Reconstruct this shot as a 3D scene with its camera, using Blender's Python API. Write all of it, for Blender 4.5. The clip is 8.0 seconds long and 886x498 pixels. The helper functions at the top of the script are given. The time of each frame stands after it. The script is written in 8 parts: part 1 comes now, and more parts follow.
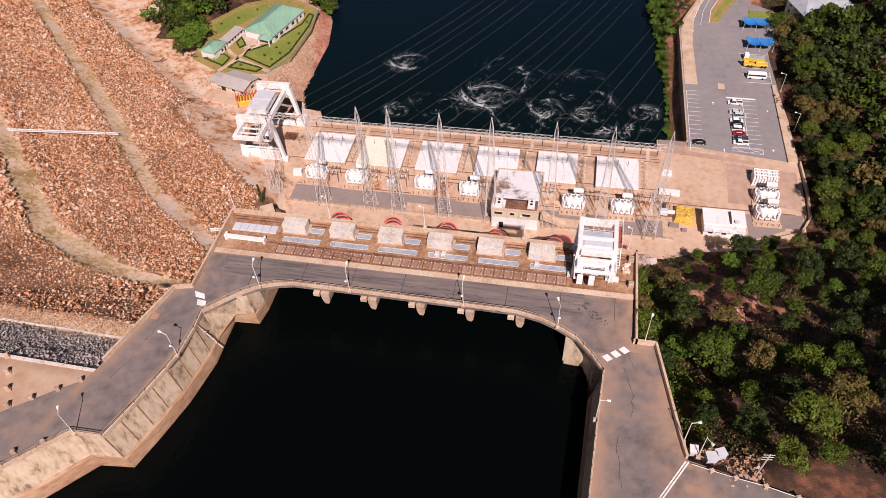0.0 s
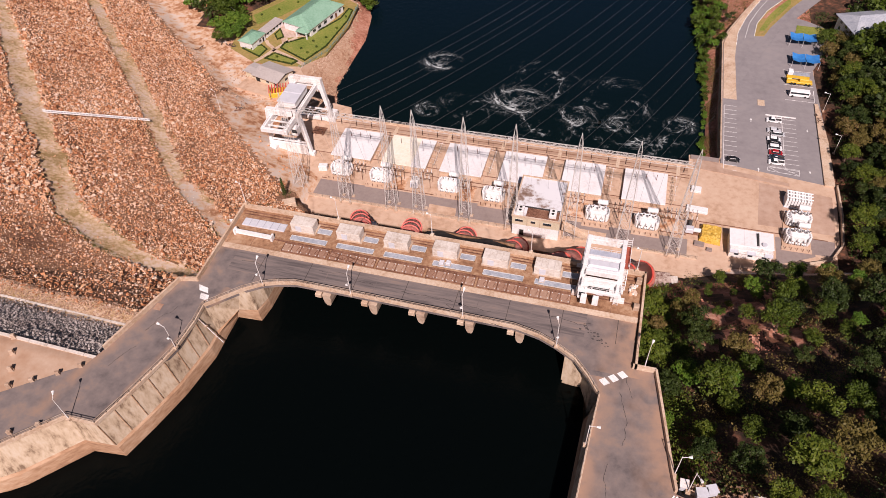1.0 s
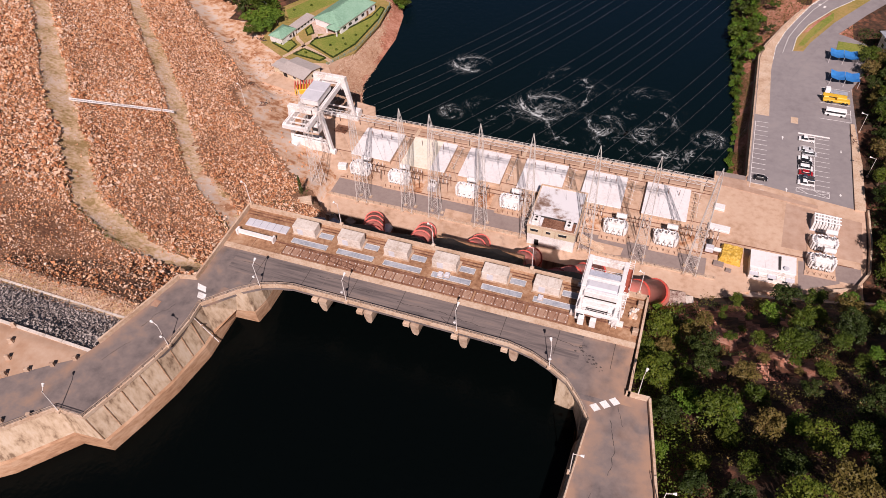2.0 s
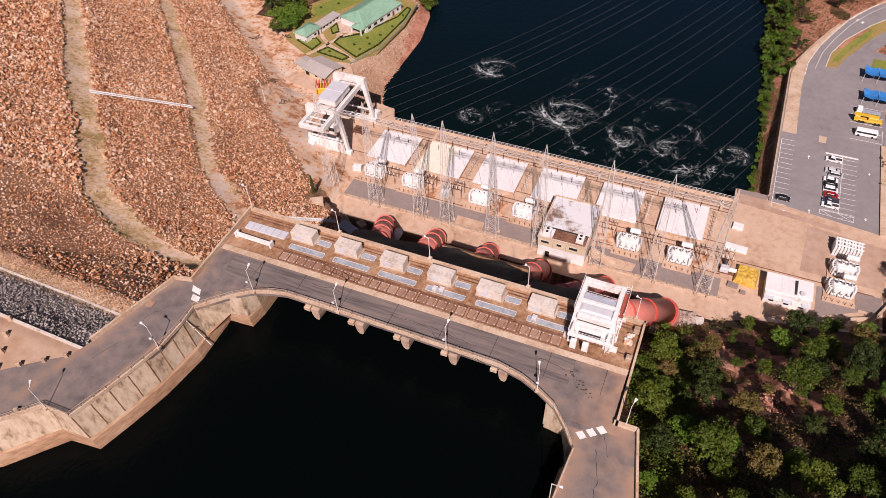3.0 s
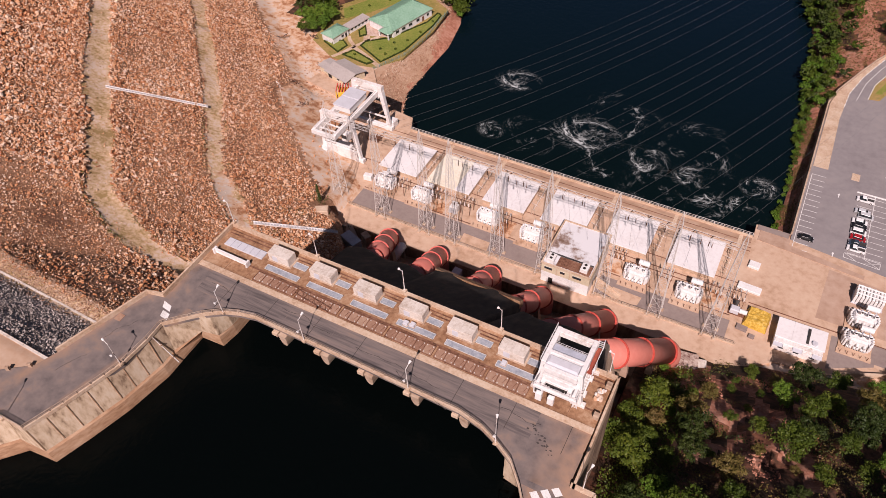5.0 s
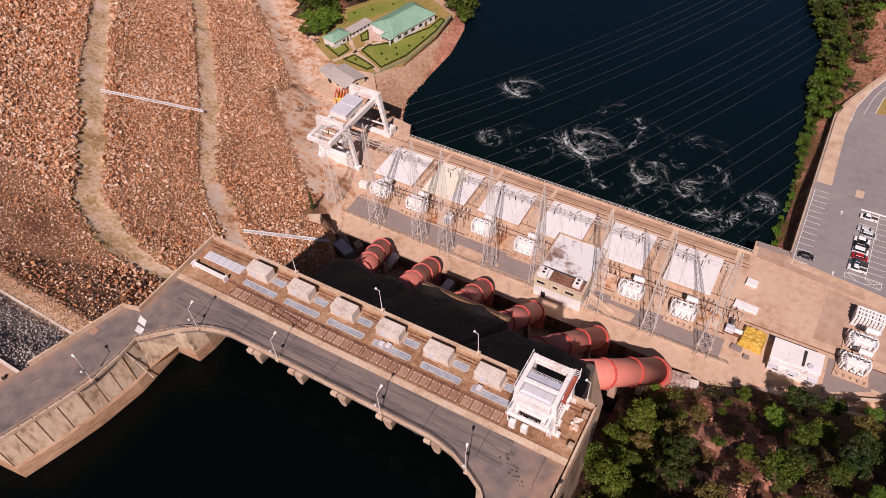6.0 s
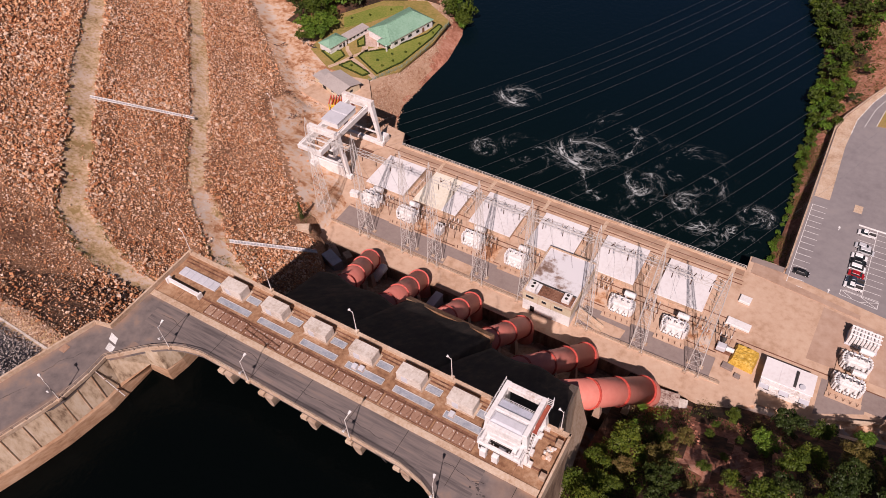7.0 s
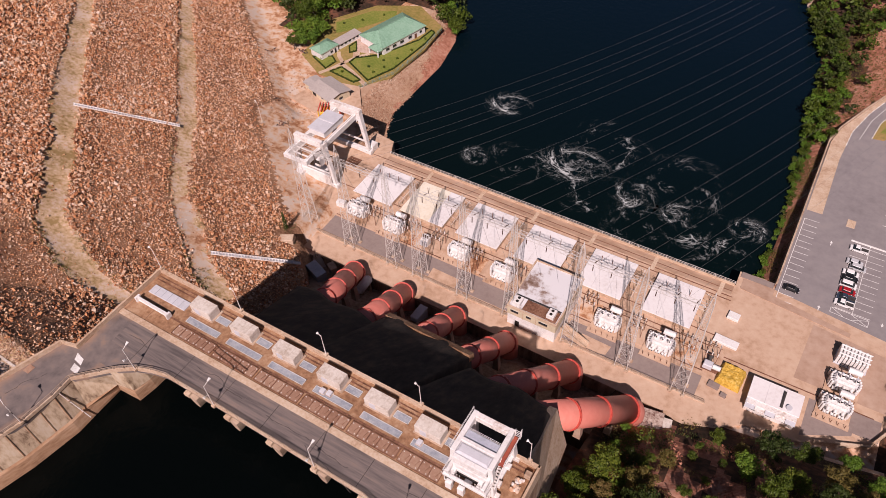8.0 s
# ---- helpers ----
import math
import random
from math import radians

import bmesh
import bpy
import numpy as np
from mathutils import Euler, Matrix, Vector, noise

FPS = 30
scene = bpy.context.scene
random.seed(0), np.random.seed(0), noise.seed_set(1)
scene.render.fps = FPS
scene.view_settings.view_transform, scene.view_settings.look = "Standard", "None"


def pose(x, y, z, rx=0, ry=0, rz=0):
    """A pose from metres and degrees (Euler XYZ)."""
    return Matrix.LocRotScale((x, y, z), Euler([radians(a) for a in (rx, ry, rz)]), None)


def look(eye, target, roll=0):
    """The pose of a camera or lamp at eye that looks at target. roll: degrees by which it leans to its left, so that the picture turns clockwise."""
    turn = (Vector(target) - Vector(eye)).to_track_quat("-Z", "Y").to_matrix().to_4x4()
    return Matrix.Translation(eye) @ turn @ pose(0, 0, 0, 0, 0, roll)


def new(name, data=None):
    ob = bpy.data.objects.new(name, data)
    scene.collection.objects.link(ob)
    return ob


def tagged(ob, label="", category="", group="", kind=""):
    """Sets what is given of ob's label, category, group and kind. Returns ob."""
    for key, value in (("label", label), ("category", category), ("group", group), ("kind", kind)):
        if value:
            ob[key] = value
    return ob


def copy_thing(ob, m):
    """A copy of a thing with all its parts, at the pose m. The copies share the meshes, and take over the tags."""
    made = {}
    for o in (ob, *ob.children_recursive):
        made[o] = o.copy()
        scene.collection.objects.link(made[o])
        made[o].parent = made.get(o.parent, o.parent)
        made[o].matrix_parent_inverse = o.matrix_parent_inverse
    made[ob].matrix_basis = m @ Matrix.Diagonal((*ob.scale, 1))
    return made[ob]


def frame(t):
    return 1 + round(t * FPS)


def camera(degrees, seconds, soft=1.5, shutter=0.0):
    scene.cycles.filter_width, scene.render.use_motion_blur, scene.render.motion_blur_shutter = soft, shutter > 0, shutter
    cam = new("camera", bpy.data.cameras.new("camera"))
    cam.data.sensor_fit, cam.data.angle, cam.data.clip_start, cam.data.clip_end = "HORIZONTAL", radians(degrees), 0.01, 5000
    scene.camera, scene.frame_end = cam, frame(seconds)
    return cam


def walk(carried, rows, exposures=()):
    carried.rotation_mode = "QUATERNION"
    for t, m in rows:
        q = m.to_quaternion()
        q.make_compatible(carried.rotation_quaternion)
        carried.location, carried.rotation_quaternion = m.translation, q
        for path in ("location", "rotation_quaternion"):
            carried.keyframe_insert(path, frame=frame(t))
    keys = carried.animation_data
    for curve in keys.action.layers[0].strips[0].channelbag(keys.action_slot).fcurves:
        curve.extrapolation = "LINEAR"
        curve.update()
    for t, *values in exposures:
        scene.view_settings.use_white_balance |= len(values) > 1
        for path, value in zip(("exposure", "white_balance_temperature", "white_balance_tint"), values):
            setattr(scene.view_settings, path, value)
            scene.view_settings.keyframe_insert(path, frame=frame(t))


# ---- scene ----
cam = camera(63.79, 8.0, soft=0.65)
PATH = [
    (0, (33.069, -197.319, 165.026), (17.866, -131.521, 91.273), -3.441),
    (0.5, (35.861, -195.304, 165.151), (17.855, -130.312, 91.314), -3.318),
    (1, (38.639, -193.099, 165.314), (18.293, -128.904, 91.388), -3.256),
    (1.5, (41.322, -190.623, 165.412), (18.732, -127.261, 91.418), -3.246),
    (3, (48.375, -182.291, 165.914), (19.880, -121.568, 91.747), -3.236),
    (3.5, (50.406, -179.264, 166.214), (20.486, -119.352, 91.949), -3.155),
    (4, (52.286, -176.028, 166.456), (21.029, -116.905, 92.109), -3.136),
    (4.5, (54.088, -172.691, 166.720), (21.564, -114.350, 92.299), -3.116),
    (6, (58.945, -162.308, 167.369), (23.926, -105.584, 92.830), -3.136),
    (6.5, (60.404, -158.884, 167.570), (24.829, -102.508, 93.030), -3.219),
    (7, (61.578, -155.457, 167.675), (25.629, -99.325, 93.130), -3.164),
    (7.5, (62.625, -151.963, 167.865), (26.504, -96.004, 93.274), -3.050),
    (8, (63.910, -148.308, 168.246), (27.584, -92.589, 93.574), -3.027),
]
walk(cam, [(t, look(eye, target, roll)) for t, eye, target, roll in PATH], exposures=((0, 0.19, 6720, 26), (8, -0.03, 6850, 30)))

# ---- world, sun and exposure ----
SUN = Vector((0.34, -0.97, 1.06)).normalized()
world = bpy.data.worlds.new("sky")
scene.world = world
world.use_nodes = True
wn = world.node_tree.nodes
sky = wn.new("ShaderNodeTexSky")
sky.sky_type, sky.sun_disc = "NISHITA", False
sky.sun_elevation = math.asin(SUN.z)
sky.sun_rotation = math.atan2(SUN.x, SUN.y)
sky.air_density, sky.dust_density = 1.0, 0.6
world.node_tree.links.new(sky.outputs[0], wn["Background"].inputs[0])
wn["Background"].inputs[1].default_value = 0.03
sun = new("sun", bpy.data.lights.new("sun", "SUN"))
sun.data.energy, sun.data.angle, sun.data.color = 5.0, radians(0.53), (1.0, 0.945, 0.88)
sun.matrix_world = look(SUN * 300, (0, 0, 0))

# ---- materials ----


def mat(name, cols, scales=(0.15, 1.5), rough=0.8, metal=0.0, bump=0.0, bscale=4.0, island=0.0, objvar=0.0,
        stretch=(1, 1, 1), contrast=0.5, spec=0.3):
    """Procedural surface: cols are two to four colours mixed by a broad and a fine noise at world size."""
    m = bpy.data.materials.new(name)
    m.use_nodes = True
    nt = m.node_tree
    n, lk = nt.nodes, nt.links
    bsdf = n["Principled BSDF"]
    geo = n.new("ShaderNodeNewGeometry")
    vec = geo.outputs["Position"]
    if stretch != (1, 1, 1):
        mp = n.new("ShaderNodeMapping")
        mp.inputs["Scale"].default_value = stretch
        lk.new(vec, mp.inputs["Vector"])
        vec = mp.outputs[0]
    facs = []
    for k, s in enumerate(scales):
        tx = n.new("ShaderNodeTexNoise")
        tx.inputs["Scale"].default_value = s
        tx.inputs["Detail"].default_value = 6.0
        tx.inputs["Roughness"].default_value = 0.62
        lk.new(vec, tx.inputs["Vector"])
        facs.append(tx.outputs["Fac"])
    mid = n.new("ShaderNodeMath")
    mid.operation = "ADD"
    lk.new(facs[0], mid.inputs[0])
    lk.new(facs[-1], mid.inputs[1])
    fac = mid.outputs[0]
    extra = []
    if island:
        extra.append((geo.outputs["Random Per Island"], island))
    if objvar:
        oi = n.new("ShaderNodeObjectInfo")
        extra.append((oi.outputs["Random"], objvar))
    for out, w in extra:
        ma = n.new("ShaderNodeMath")
        ma.operation = "MULTIPLY_ADD"
        lk.new(out, ma.inputs[0])
        ma.inputs[1].default_value = w
        lk.new(fac, ma.inputs[2])
        fac = ma.outputs[0]
    rs = n.new("ShaderNodeMapRange")
    cen = 1.0 + 0.5 * sum(w for _, w in extra)
    wid = (0.42 * (1.1 - contrast) + 0.5 * sum(w for _, w in extra))
    rs.inputs["From Min"].default_value = cen - wid
    rs.inputs["From Max"].default_value = cen + wid
    lk.new(fac, rs.inputs["Value"])
    ramp = n.new("ShaderNodeValToRGB")
    el = ramp.color_ramp.elements
    while len(el) < len(cols):
        el.new(0.5)
    for k, c in enumerate(cols):
        el[k].position = k / max(1, len(cols) - 1)
        el[k].color = (*c, 1)
    lk.new(rs.outputs[0], ramp.inputs[0])
    lk.new(ramp.outputs[0], bsdf.inputs["Base Color"])
    bsdf.inputs["Roughness"].default_value = rough
    bsdf.inputs["Metallic"].default_value = metal
    bsdf.inputs["Specular IOR Level"].default_value = spec
    if bump:
        bn = n.new("ShaderNodeTexNoise")
        bn.inputs["Scale"].default_value = bscale
        bn.inputs["Detail"].default_value = 5.0
        lk.new(geo.outputs["Position"], bn.inputs["Vector"])
        bp = n.new("ShaderNodeBump")
        bp.inputs["Strength"].default_value = 1.0
        bp.inputs["Distance"].default_value = bump
        lk.new(bn.outputs["Fac"], bp.inputs["Height"])
        lk.new(bp.outputs[0], bsdf.inputs["Normal"])
    return m


def water_mat(name, deep, ripple, wave):
    m = bpy.data.materials.new(name)
    m.use_nodes = True
    n, lk = m.node_tree.nodes, m.node_tree.links
    b = n["Principled BSDF"]
    b.inputs["Base Color"].default_value = (*deep, 1)
    b.inputs["Roughness"].default_value = 0.12
    b.inputs["Specular IOR Level"].default_value = 0.4
    b.inputs["IOR"].default_value = 1.333
    geo = n.new("ShaderNodeNewGeometry")
    tx = n.new("ShaderNodeTexNoise")
    tx.inputs["Scale"].default_value = ripple
    tx.inputs["Detail"].default_value = 4
    lk.new(geo.outputs["Position"], tx.inputs["Vector"])
    bp = n.new("ShaderNodeBump")
    bp.inputs["Distance"].default_value = wave
    lk.new(tx.outputs["Fac"], bp.inputs["Height"])
    lk.new(bp.outputs[0], b.inputs["Normal"])
    return m


def leaf_mat(name, cols, objvar=0.5):
    m = mat(name, cols, (0.25, 2.0), 0.55, island=0.5, objvar=objvar, spec=0.25)
    n, lk = m.node_tree.nodes, m.node_tree.links
    b = n["Principled BSDF"]
    src = b.inputs["Base Color"].links[0].from_socket
    tr = n.new("ShaderNodeBsdfTranslucent")
    lk.new(src, tr.inputs["Color"])
    mix = n.new("ShaderNodeMixShader")
    mix.inputs[0].default_value = 0.25
    lk.new(b.outputs[0], mix.inputs[1])
    lk.new(tr.outputs[0], mix.inputs[2])
    lk.new(mix.outputs[0], n["Material Output"].inputs["Surface"])
    return m


M = {}
M["concrete"] = mat("concrete", [(0.30, 0.19, 0.13), (0.46, 0.33, 0.24), (0.56, 0.43, 0.33)], (0.08, 0.9), 0.85, bump=0.02)
M["concrete_pale"] = mat("pale concrete", [(0.40, 0.255, 0.165), (0.54, 0.39, 0.28), (0.61, 0.485, 0.375)], (0.2, 2.0), 0.85, bump=0.02)
M["deck"] = mat("deck concrete", [(0.19, 0.09, 0.048), (0.33, 0.18, 0.10), (0.45, 0.29, 0.185)], (0.12, 1.3), 0.85, bump=0.02)
M["wall"] = mat("weathered wall", [(0.15, 0.09, 0.06), (0.33, 0.22, 0.15), (0.47, 0.35, 0.26)], (0.12, 0.8), 0.9, bump=0.04, stretch=(1, 1, 0.25))
M["wall_upper"] = mat("limewashed wall", [(0.22, 0.145, 0.095), (0.45, 0.33, 0.225), (0.55, 0.42, 0.30), (0.59, 0.475, 0.36)], (0.3, 1.3), 0.9, bump=0.03, stretch=(1, 1, 0.35), contrast=0.6)
M["wall_lower"] = mat("brown wet wall", [(0.26, 0.14, 0.08), (0.40, 0.235, 0.14), (0.50, 0.33, 0.22)], (0.15, 0.9), 0.85, bump=0.03, stretch=(0.6, 0.6, 2.0))
M["walkway"] = mat("walkway concrete", [(0.30, 0.18, 0.12), (0.40, 0.26, 0.18), (0.47, 0.33, 0.25)], (0.1, 0.5), 0.88, contrast=0.4, stretch=(0.3, 1, 1))
M["grass_dry"] = mat("dry lawn", [(0.20, 0.17, 0.04), (0.30, 0.22, 0.07), (0.38, 0.24, 0.10)], (0.06, 0.8), 0.95, bump=0.04)
M["yard_dark"] = mat("older yard concrete", [(0.33, 0.20, 0.135), (0.43, 0.285, 0.21), (0.49, 0.345, 0.265)], (0.04, 0.4), 0.9, contrast=0.4)
# weathered concrete made near-black to carry the dam's shade; also fills road joints
M["shade_and_joint"] = mat("dark concrete", [(0.022, 0.019, 0.018), (0.042, 0.034, 0.03), (0.085, 0.06, 0.046)], (0.1, 0.8), 0.9, bump=0.05, bscale=1.2, stretch=(1, 0.3, 0.3))
ASPHALT = [(0.10, 0.083, 0.08), (0.155, 0.127, 0.12), (0.20, 0.16, 0.146), (0.26, 0.185, 0.148)]
M["asphalt"] = mat("road asphalt", ASPHALT, (0.07, 0.45), 0.9, contrast=0.5)
M["asphalt_bay"] = mat("streaked road asphalt", ASPHALT, (0.5, 2.2), 0.9, contrast=0.55, stretch=(0.07, 1, 1))
M["concrete_grey"] = mat("grey white concrete", [(0.45, 0.365, 0.30), (0.60, 0.53, 0.47), (0.68, 0.62, 0.565)], (0.3, 2.0), 0.85, bump=0.02)
M["asphalt_grey"] = mat("parking asphalt", [(0.20, 0.178, 0.18), (0.235, 0.21, 0.213), (0.262, 0.236, 0.236), (0.285, 0.25, 0.243)], (0.06, 0.4), 0.9, contrast=0.3)
M["yard"] = mat("yard concrete", [(0.39, 0.235, 0.145), (0.54, 0.365, 0.26), (0.60, 0.435, 0.32)], (0.05, 0.45), 0.88, contrast=0.4)
M["yard_grey"] = mat("yard gravel", [(0.22, 0.165, 0.148), (0.265, 0.208, 0.188), (0.30, 0.24, 0.213)], (0.15, 0.8), 0.95, bump=0.01, contrast=0.3)
M["dirt"] = mat("orange dirt", [(0.36, 0.16, 0.08), (0.56, 0.32, 0.19), (0.62, 0.43, 0.31), (0.60, 0.48, 0.40)], (0.06, 0.4), 0.95, bump=0.05, contrast=0.75)
M["track"] = mat("dirt track", [(0.36, 0.235, 0.10), (0.54, 0.36, 0.20), (0.64, 0.45, 0.30), (0.68, 0.52, 0.41)], (0.12, 0.9), 0.95, bump=0.05, contrast=0.7)
M["rockbed"] = mat("rock bed", [(0.14, 0.062, 0.036), (0.29, 0.15, 0.085), (0.42, 0.25, 0.16)], (0.05, 1.3), 0.95, bump=0.25, bscale=2.2)
M["rock"] = mat("rock", [(0.15, 0.055, 0.03), (0.45, 0.18, 0.08), (0.585, 0.31, 0.165), (0.66, 0.44, 0.305), (0.72, 0.58, 0.48)], (0.03, 0.4), 0.9, island=1.3, contrast=0.8)
M["pink_paving"] = mat("pink paving", [(0.40, 0.26, 0.20), (0.52, 0.37, 0.30), (0.58, 0.45, 0.38)], (0.2, 1.0), 0.9)
M["rock_dark"] = mat("dark rock", [(0.17, 0.135, 0.12), (0.36, 0.31, 0.285), (0.52, 0.46, 0.43)], (0.1, 0.8), 0.9, island=0.9)
M["rock_bank"] = mat("bank rock", [(0.26, 0.12, 0.07), (0.42, 0.26, 0.17), (0.56, 0.42, 0.32)], (0.05, 0.5), 0.9, island=0.8)
# litter and red earth, darkened to carry the shade between the trees
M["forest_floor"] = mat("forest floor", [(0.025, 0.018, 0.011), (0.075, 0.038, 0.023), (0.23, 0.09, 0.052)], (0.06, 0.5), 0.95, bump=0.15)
M["grass"] = mat("lawn", [(0.11, 0.16, 0.022), (0.19, 0.215, 0.04), (0.31, 0.25, 0.07)], (0.06, 1.2), 0.95, bump=0.04)
M["leaf"] = leaf_mat("leaves", [(0.022, 0.044, 0.006), (0.070, 0.106, 0.011), (0.18, 0.20, 0.025)])
M["leaf_bright"] = leaf_mat("bright leaves", [(0.05, 0.12, 0.012), (0.10, 0.19, 0.02), (0.18, 0.24, 0.03)], 0.3)
M["leaf_dry"] = leaf_mat("dry leaves", [(0.09, 0.075, 0.02), (0.15, 0.12, 0.03), (0.22, 0.13, 0.06)])
M["leaf_dark"] = leaf_mat("dark leaves", [(0.018, 0.034, 0.008), (0.036, 0.058, 0.011), (0.07, 0.088, 0.018)])
M["bark"] = mat("bark", [(0.08, 0.05, 0.035), (0.16, 0.11, 0.08)], (0.5, 4), 0.9)
M["white"] = mat("white paint", [(0.62, 0.59, 0.57), (0.74, 0.72, 0.71), (0.78, 0.77, 0.76)], (0.3, 2), 0.5)
M["white_dirty"] = mat("stained white paint", [(0.50, 0.40, 0.34), (0.74, 0.69, 0.66), (0.80, 0.78, 0.76)], (0.3, 2), 0.6)
M["roof_white"] = mat("white roof membrane", [(0.66, 0.62, 0.61), (0.74, 0.71, 0.71), (0.77, 0.75, 0.75)], (0.1, 1.0), 0.7)
M["roof_cream"] = mat("cream roof membrane", [(0.68, 0.60, 0.48), (0.78, 0.71, 0.58), (0.80, 0.76, 0.68)], (0.1, 1.0), 0.7)
M["grey_paint"] = mat("light grey paint", [(0.50, 0.50, 0.53), (0.55, 0.55, 0.59), (0.59, 0.59, 0.63)], (0.3, 2), 0.5)
M["blue_pale"] = mat("pale blue grey sheet", [(0.36, 0.38, 0.44), (0.43, 0.45, 0.52), (0.48, 0.50, 0.57)], (0.3, 2), 0.5)
M["blue_grey"] = mat("blue grey panel", [(0.24, 0.26, 0.30), (0.34, 0.36, 0.40), (0.42, 0.43, 0.46)], (0.4, 2), 0.55)
M["steel"] = mat("galvanised steel", [(0.50, 0.46, 0.43), (0.62, 0.58, 0.55), (0.68, 0.65, 0.62)], (0.3, 2), 0.55)
M["rail"] = mat("tan rail paint", [(0.26, 0.18, 0.13), (0.40, 0.30, 0.23), (0.50, 0.41, 0.34)], (0.3, 2), 0.6)
M["rust"] = mat("rusty steel", [(0.09, 0.04, 0.025), (0.20, 0.09, 0.055), (0.28, 0.15, 0.10)], (0.4, 2), 0.8)
M["cover"] = mat("brown cover plate", [(0.22, 0.11, 0.07), (0.33, 0.19, 0.13), (0.42, 0.28, 0.20)], (0.4, 2.2), 0.8, objvar=0.5)
M["pen_red"] = mat("red pipe paint", [(0.645, 0.195, 0.15), (0.685, 0.225, 0.175), (0.715, 0.26, 0.205)], (0.08, 0.6), 0.5, contrast=0.3)
M["ring_red"] = mat("bright red paint", [(0.50, 0.07, 0.05), (0.60, 0.115, 0.085)], (0.4, 2), 0.5)
M["red_deck"] = mat("red oxide deck", [(0.28, 0.06, 0.04), (0.38, 0.10, 0.06)], (0.4, 2), 0.7)
M["green_roof"] = mat("green metal roof", [(0.15, 0.29, 0.20), (0.21, 0.38, 0.27), (0.26, 0.43, 0.32)], (0.1, 1.2), 0.5)
M["grey_roof"] = mat("grey sheet roof", [(0.37, 0.32, 0.30), (0.43, 0.38, 0.355), (0.47, 0.42, 0.395)], (0.1, 1.5), 0.6)
M["cream_wall"] = mat("cream wall paint", [(0.52, 0.43, 0.30), (0.64, 0.55, 0.41)], (0.3, 2), 0.8)
M["flat_roof"] = mat("stained flat roof", [(0.18, 0.11, 0.08), (0.32, 0.24, 0.21), (0.58, 0.56, 0.57), (0.66, 0.65, 0.67), (0.66, 0.65, 0.67)], (0.06, 0.22), 0.8, contrast=0.75)
M["glass"] = mat("window glass", [(0.02, 0.025, 0.03), (0.03, 0.035, 0.04)], (0.3, 2), 0.08, spec=0.6)
M["dark"] = mat("dark opening", [(0.015, 0.013, 0.012), (0.03, 0.025, 0.022)], (0.3, 2), 0.9)
M["dark_metal"] = mat("dark metal", [(0.03, 0.028, 0.028), (0.07, 0.062, 0.058)], (0.3, 2), 0.6)
M["porcelain"] = mat("brown porcelain", [(0.07, 0.035, 0.025), (0.11, 0.06, 0.04)], (0.3, 2), 0.25)
M["yellow"] = mat("yellow tarpaulin", [(0.42, 0.23, 0.03), (0.60, 0.37, 0.06), (0.70, 0.48, 0.14)], (0.5, 2), 0.6, bump=0.12, bscale=1.4)
M["yellow_paint"] = mat("yellow paint", [(0.60, 0.36, 0.03), (0.70, 0.45, 0.05)], (0.3, 2), 0.4)
M["blue_canvas"] = mat("blue canvas", [(0.02, 0.15, 0.42), (0.03, 0.22, 0.55)], (0.2, 1), 0.7)
M["tyre"] = mat("tyre rubber", [(0.012, 0.012, 0.012), (0.025, 0.025, 0.025)], (0.3, 2), 0.8)
M["line"] = mat("road marking paint", [(0.55, 0.53, 0.50), (0.76, 0.74, 0.72), (0.80, 0.79, 0.77)], (0.4, 3), 0.7)
M["foam"] = mat("foam", [(0.20, 0.24, 0.25), (0.55, 0.58, 0.58), (0.75, 0.76, 0.75)], (0.12, 1.5), 0.8)
M["teal"] = mat("teal tarpaulin", [(0.10, 0.28, 0.30), (0.16, 0.36, 0.38)], (0.3, 2), 0.6)
M["cable"] = mat("cable aluminium", [(0.12, 0.12, 0.125), (0.17, 0.17, 0.175)], (0.3, 2), 0.6)
for key, c in dict(car_white=(0.78, 0.78, 0.78), car_black=(0.012, 0.012, 0.014), car_red=(0.36, 0.015, 0.02),
                   car_silver=(0.50, 0.51, 0.53), car_blue=(0.035, 0.05, 0.075)).items():
    M[key] = mat(key.replace("_", " ") + " paint", [c, tuple(min(1, v * 1.06) for v in c)], (0.5, 2), 0.25, spec=0.6)
M["bank_scrub"] = mat("bank earth", [(0.09, 0.04, 0.024), (0.19, 0.085, 0.05), (0.31, 0.165, 0.105)], (0.15, 1.0), 0.95, bump=0.12, bscale=1.5)
M["roof_stained"] = mat("stained flat roof", [(0.16, 0.075, 0.06), (0.40, 0.30, 0.25), (0.52, 0.42, 0.36), (0.56, 0.46, 0.40)], (0.16, 1.1), 0.85, contrast=0.6)
M["red_earth"] = mat("red earth", [(0.20, 0.075, 0.045), (0.40, 0.165, 0.105), (0.52, 0.28, 0.20)], (0.12, 0.9), 0.95, bump=0.15, bscale=1.5)
M["crack"] = mat("dark crack filler", [(0.05, 0.042, 0.04), (0.08, 0.065, 0.06)], (0.5, 3), 0.9)


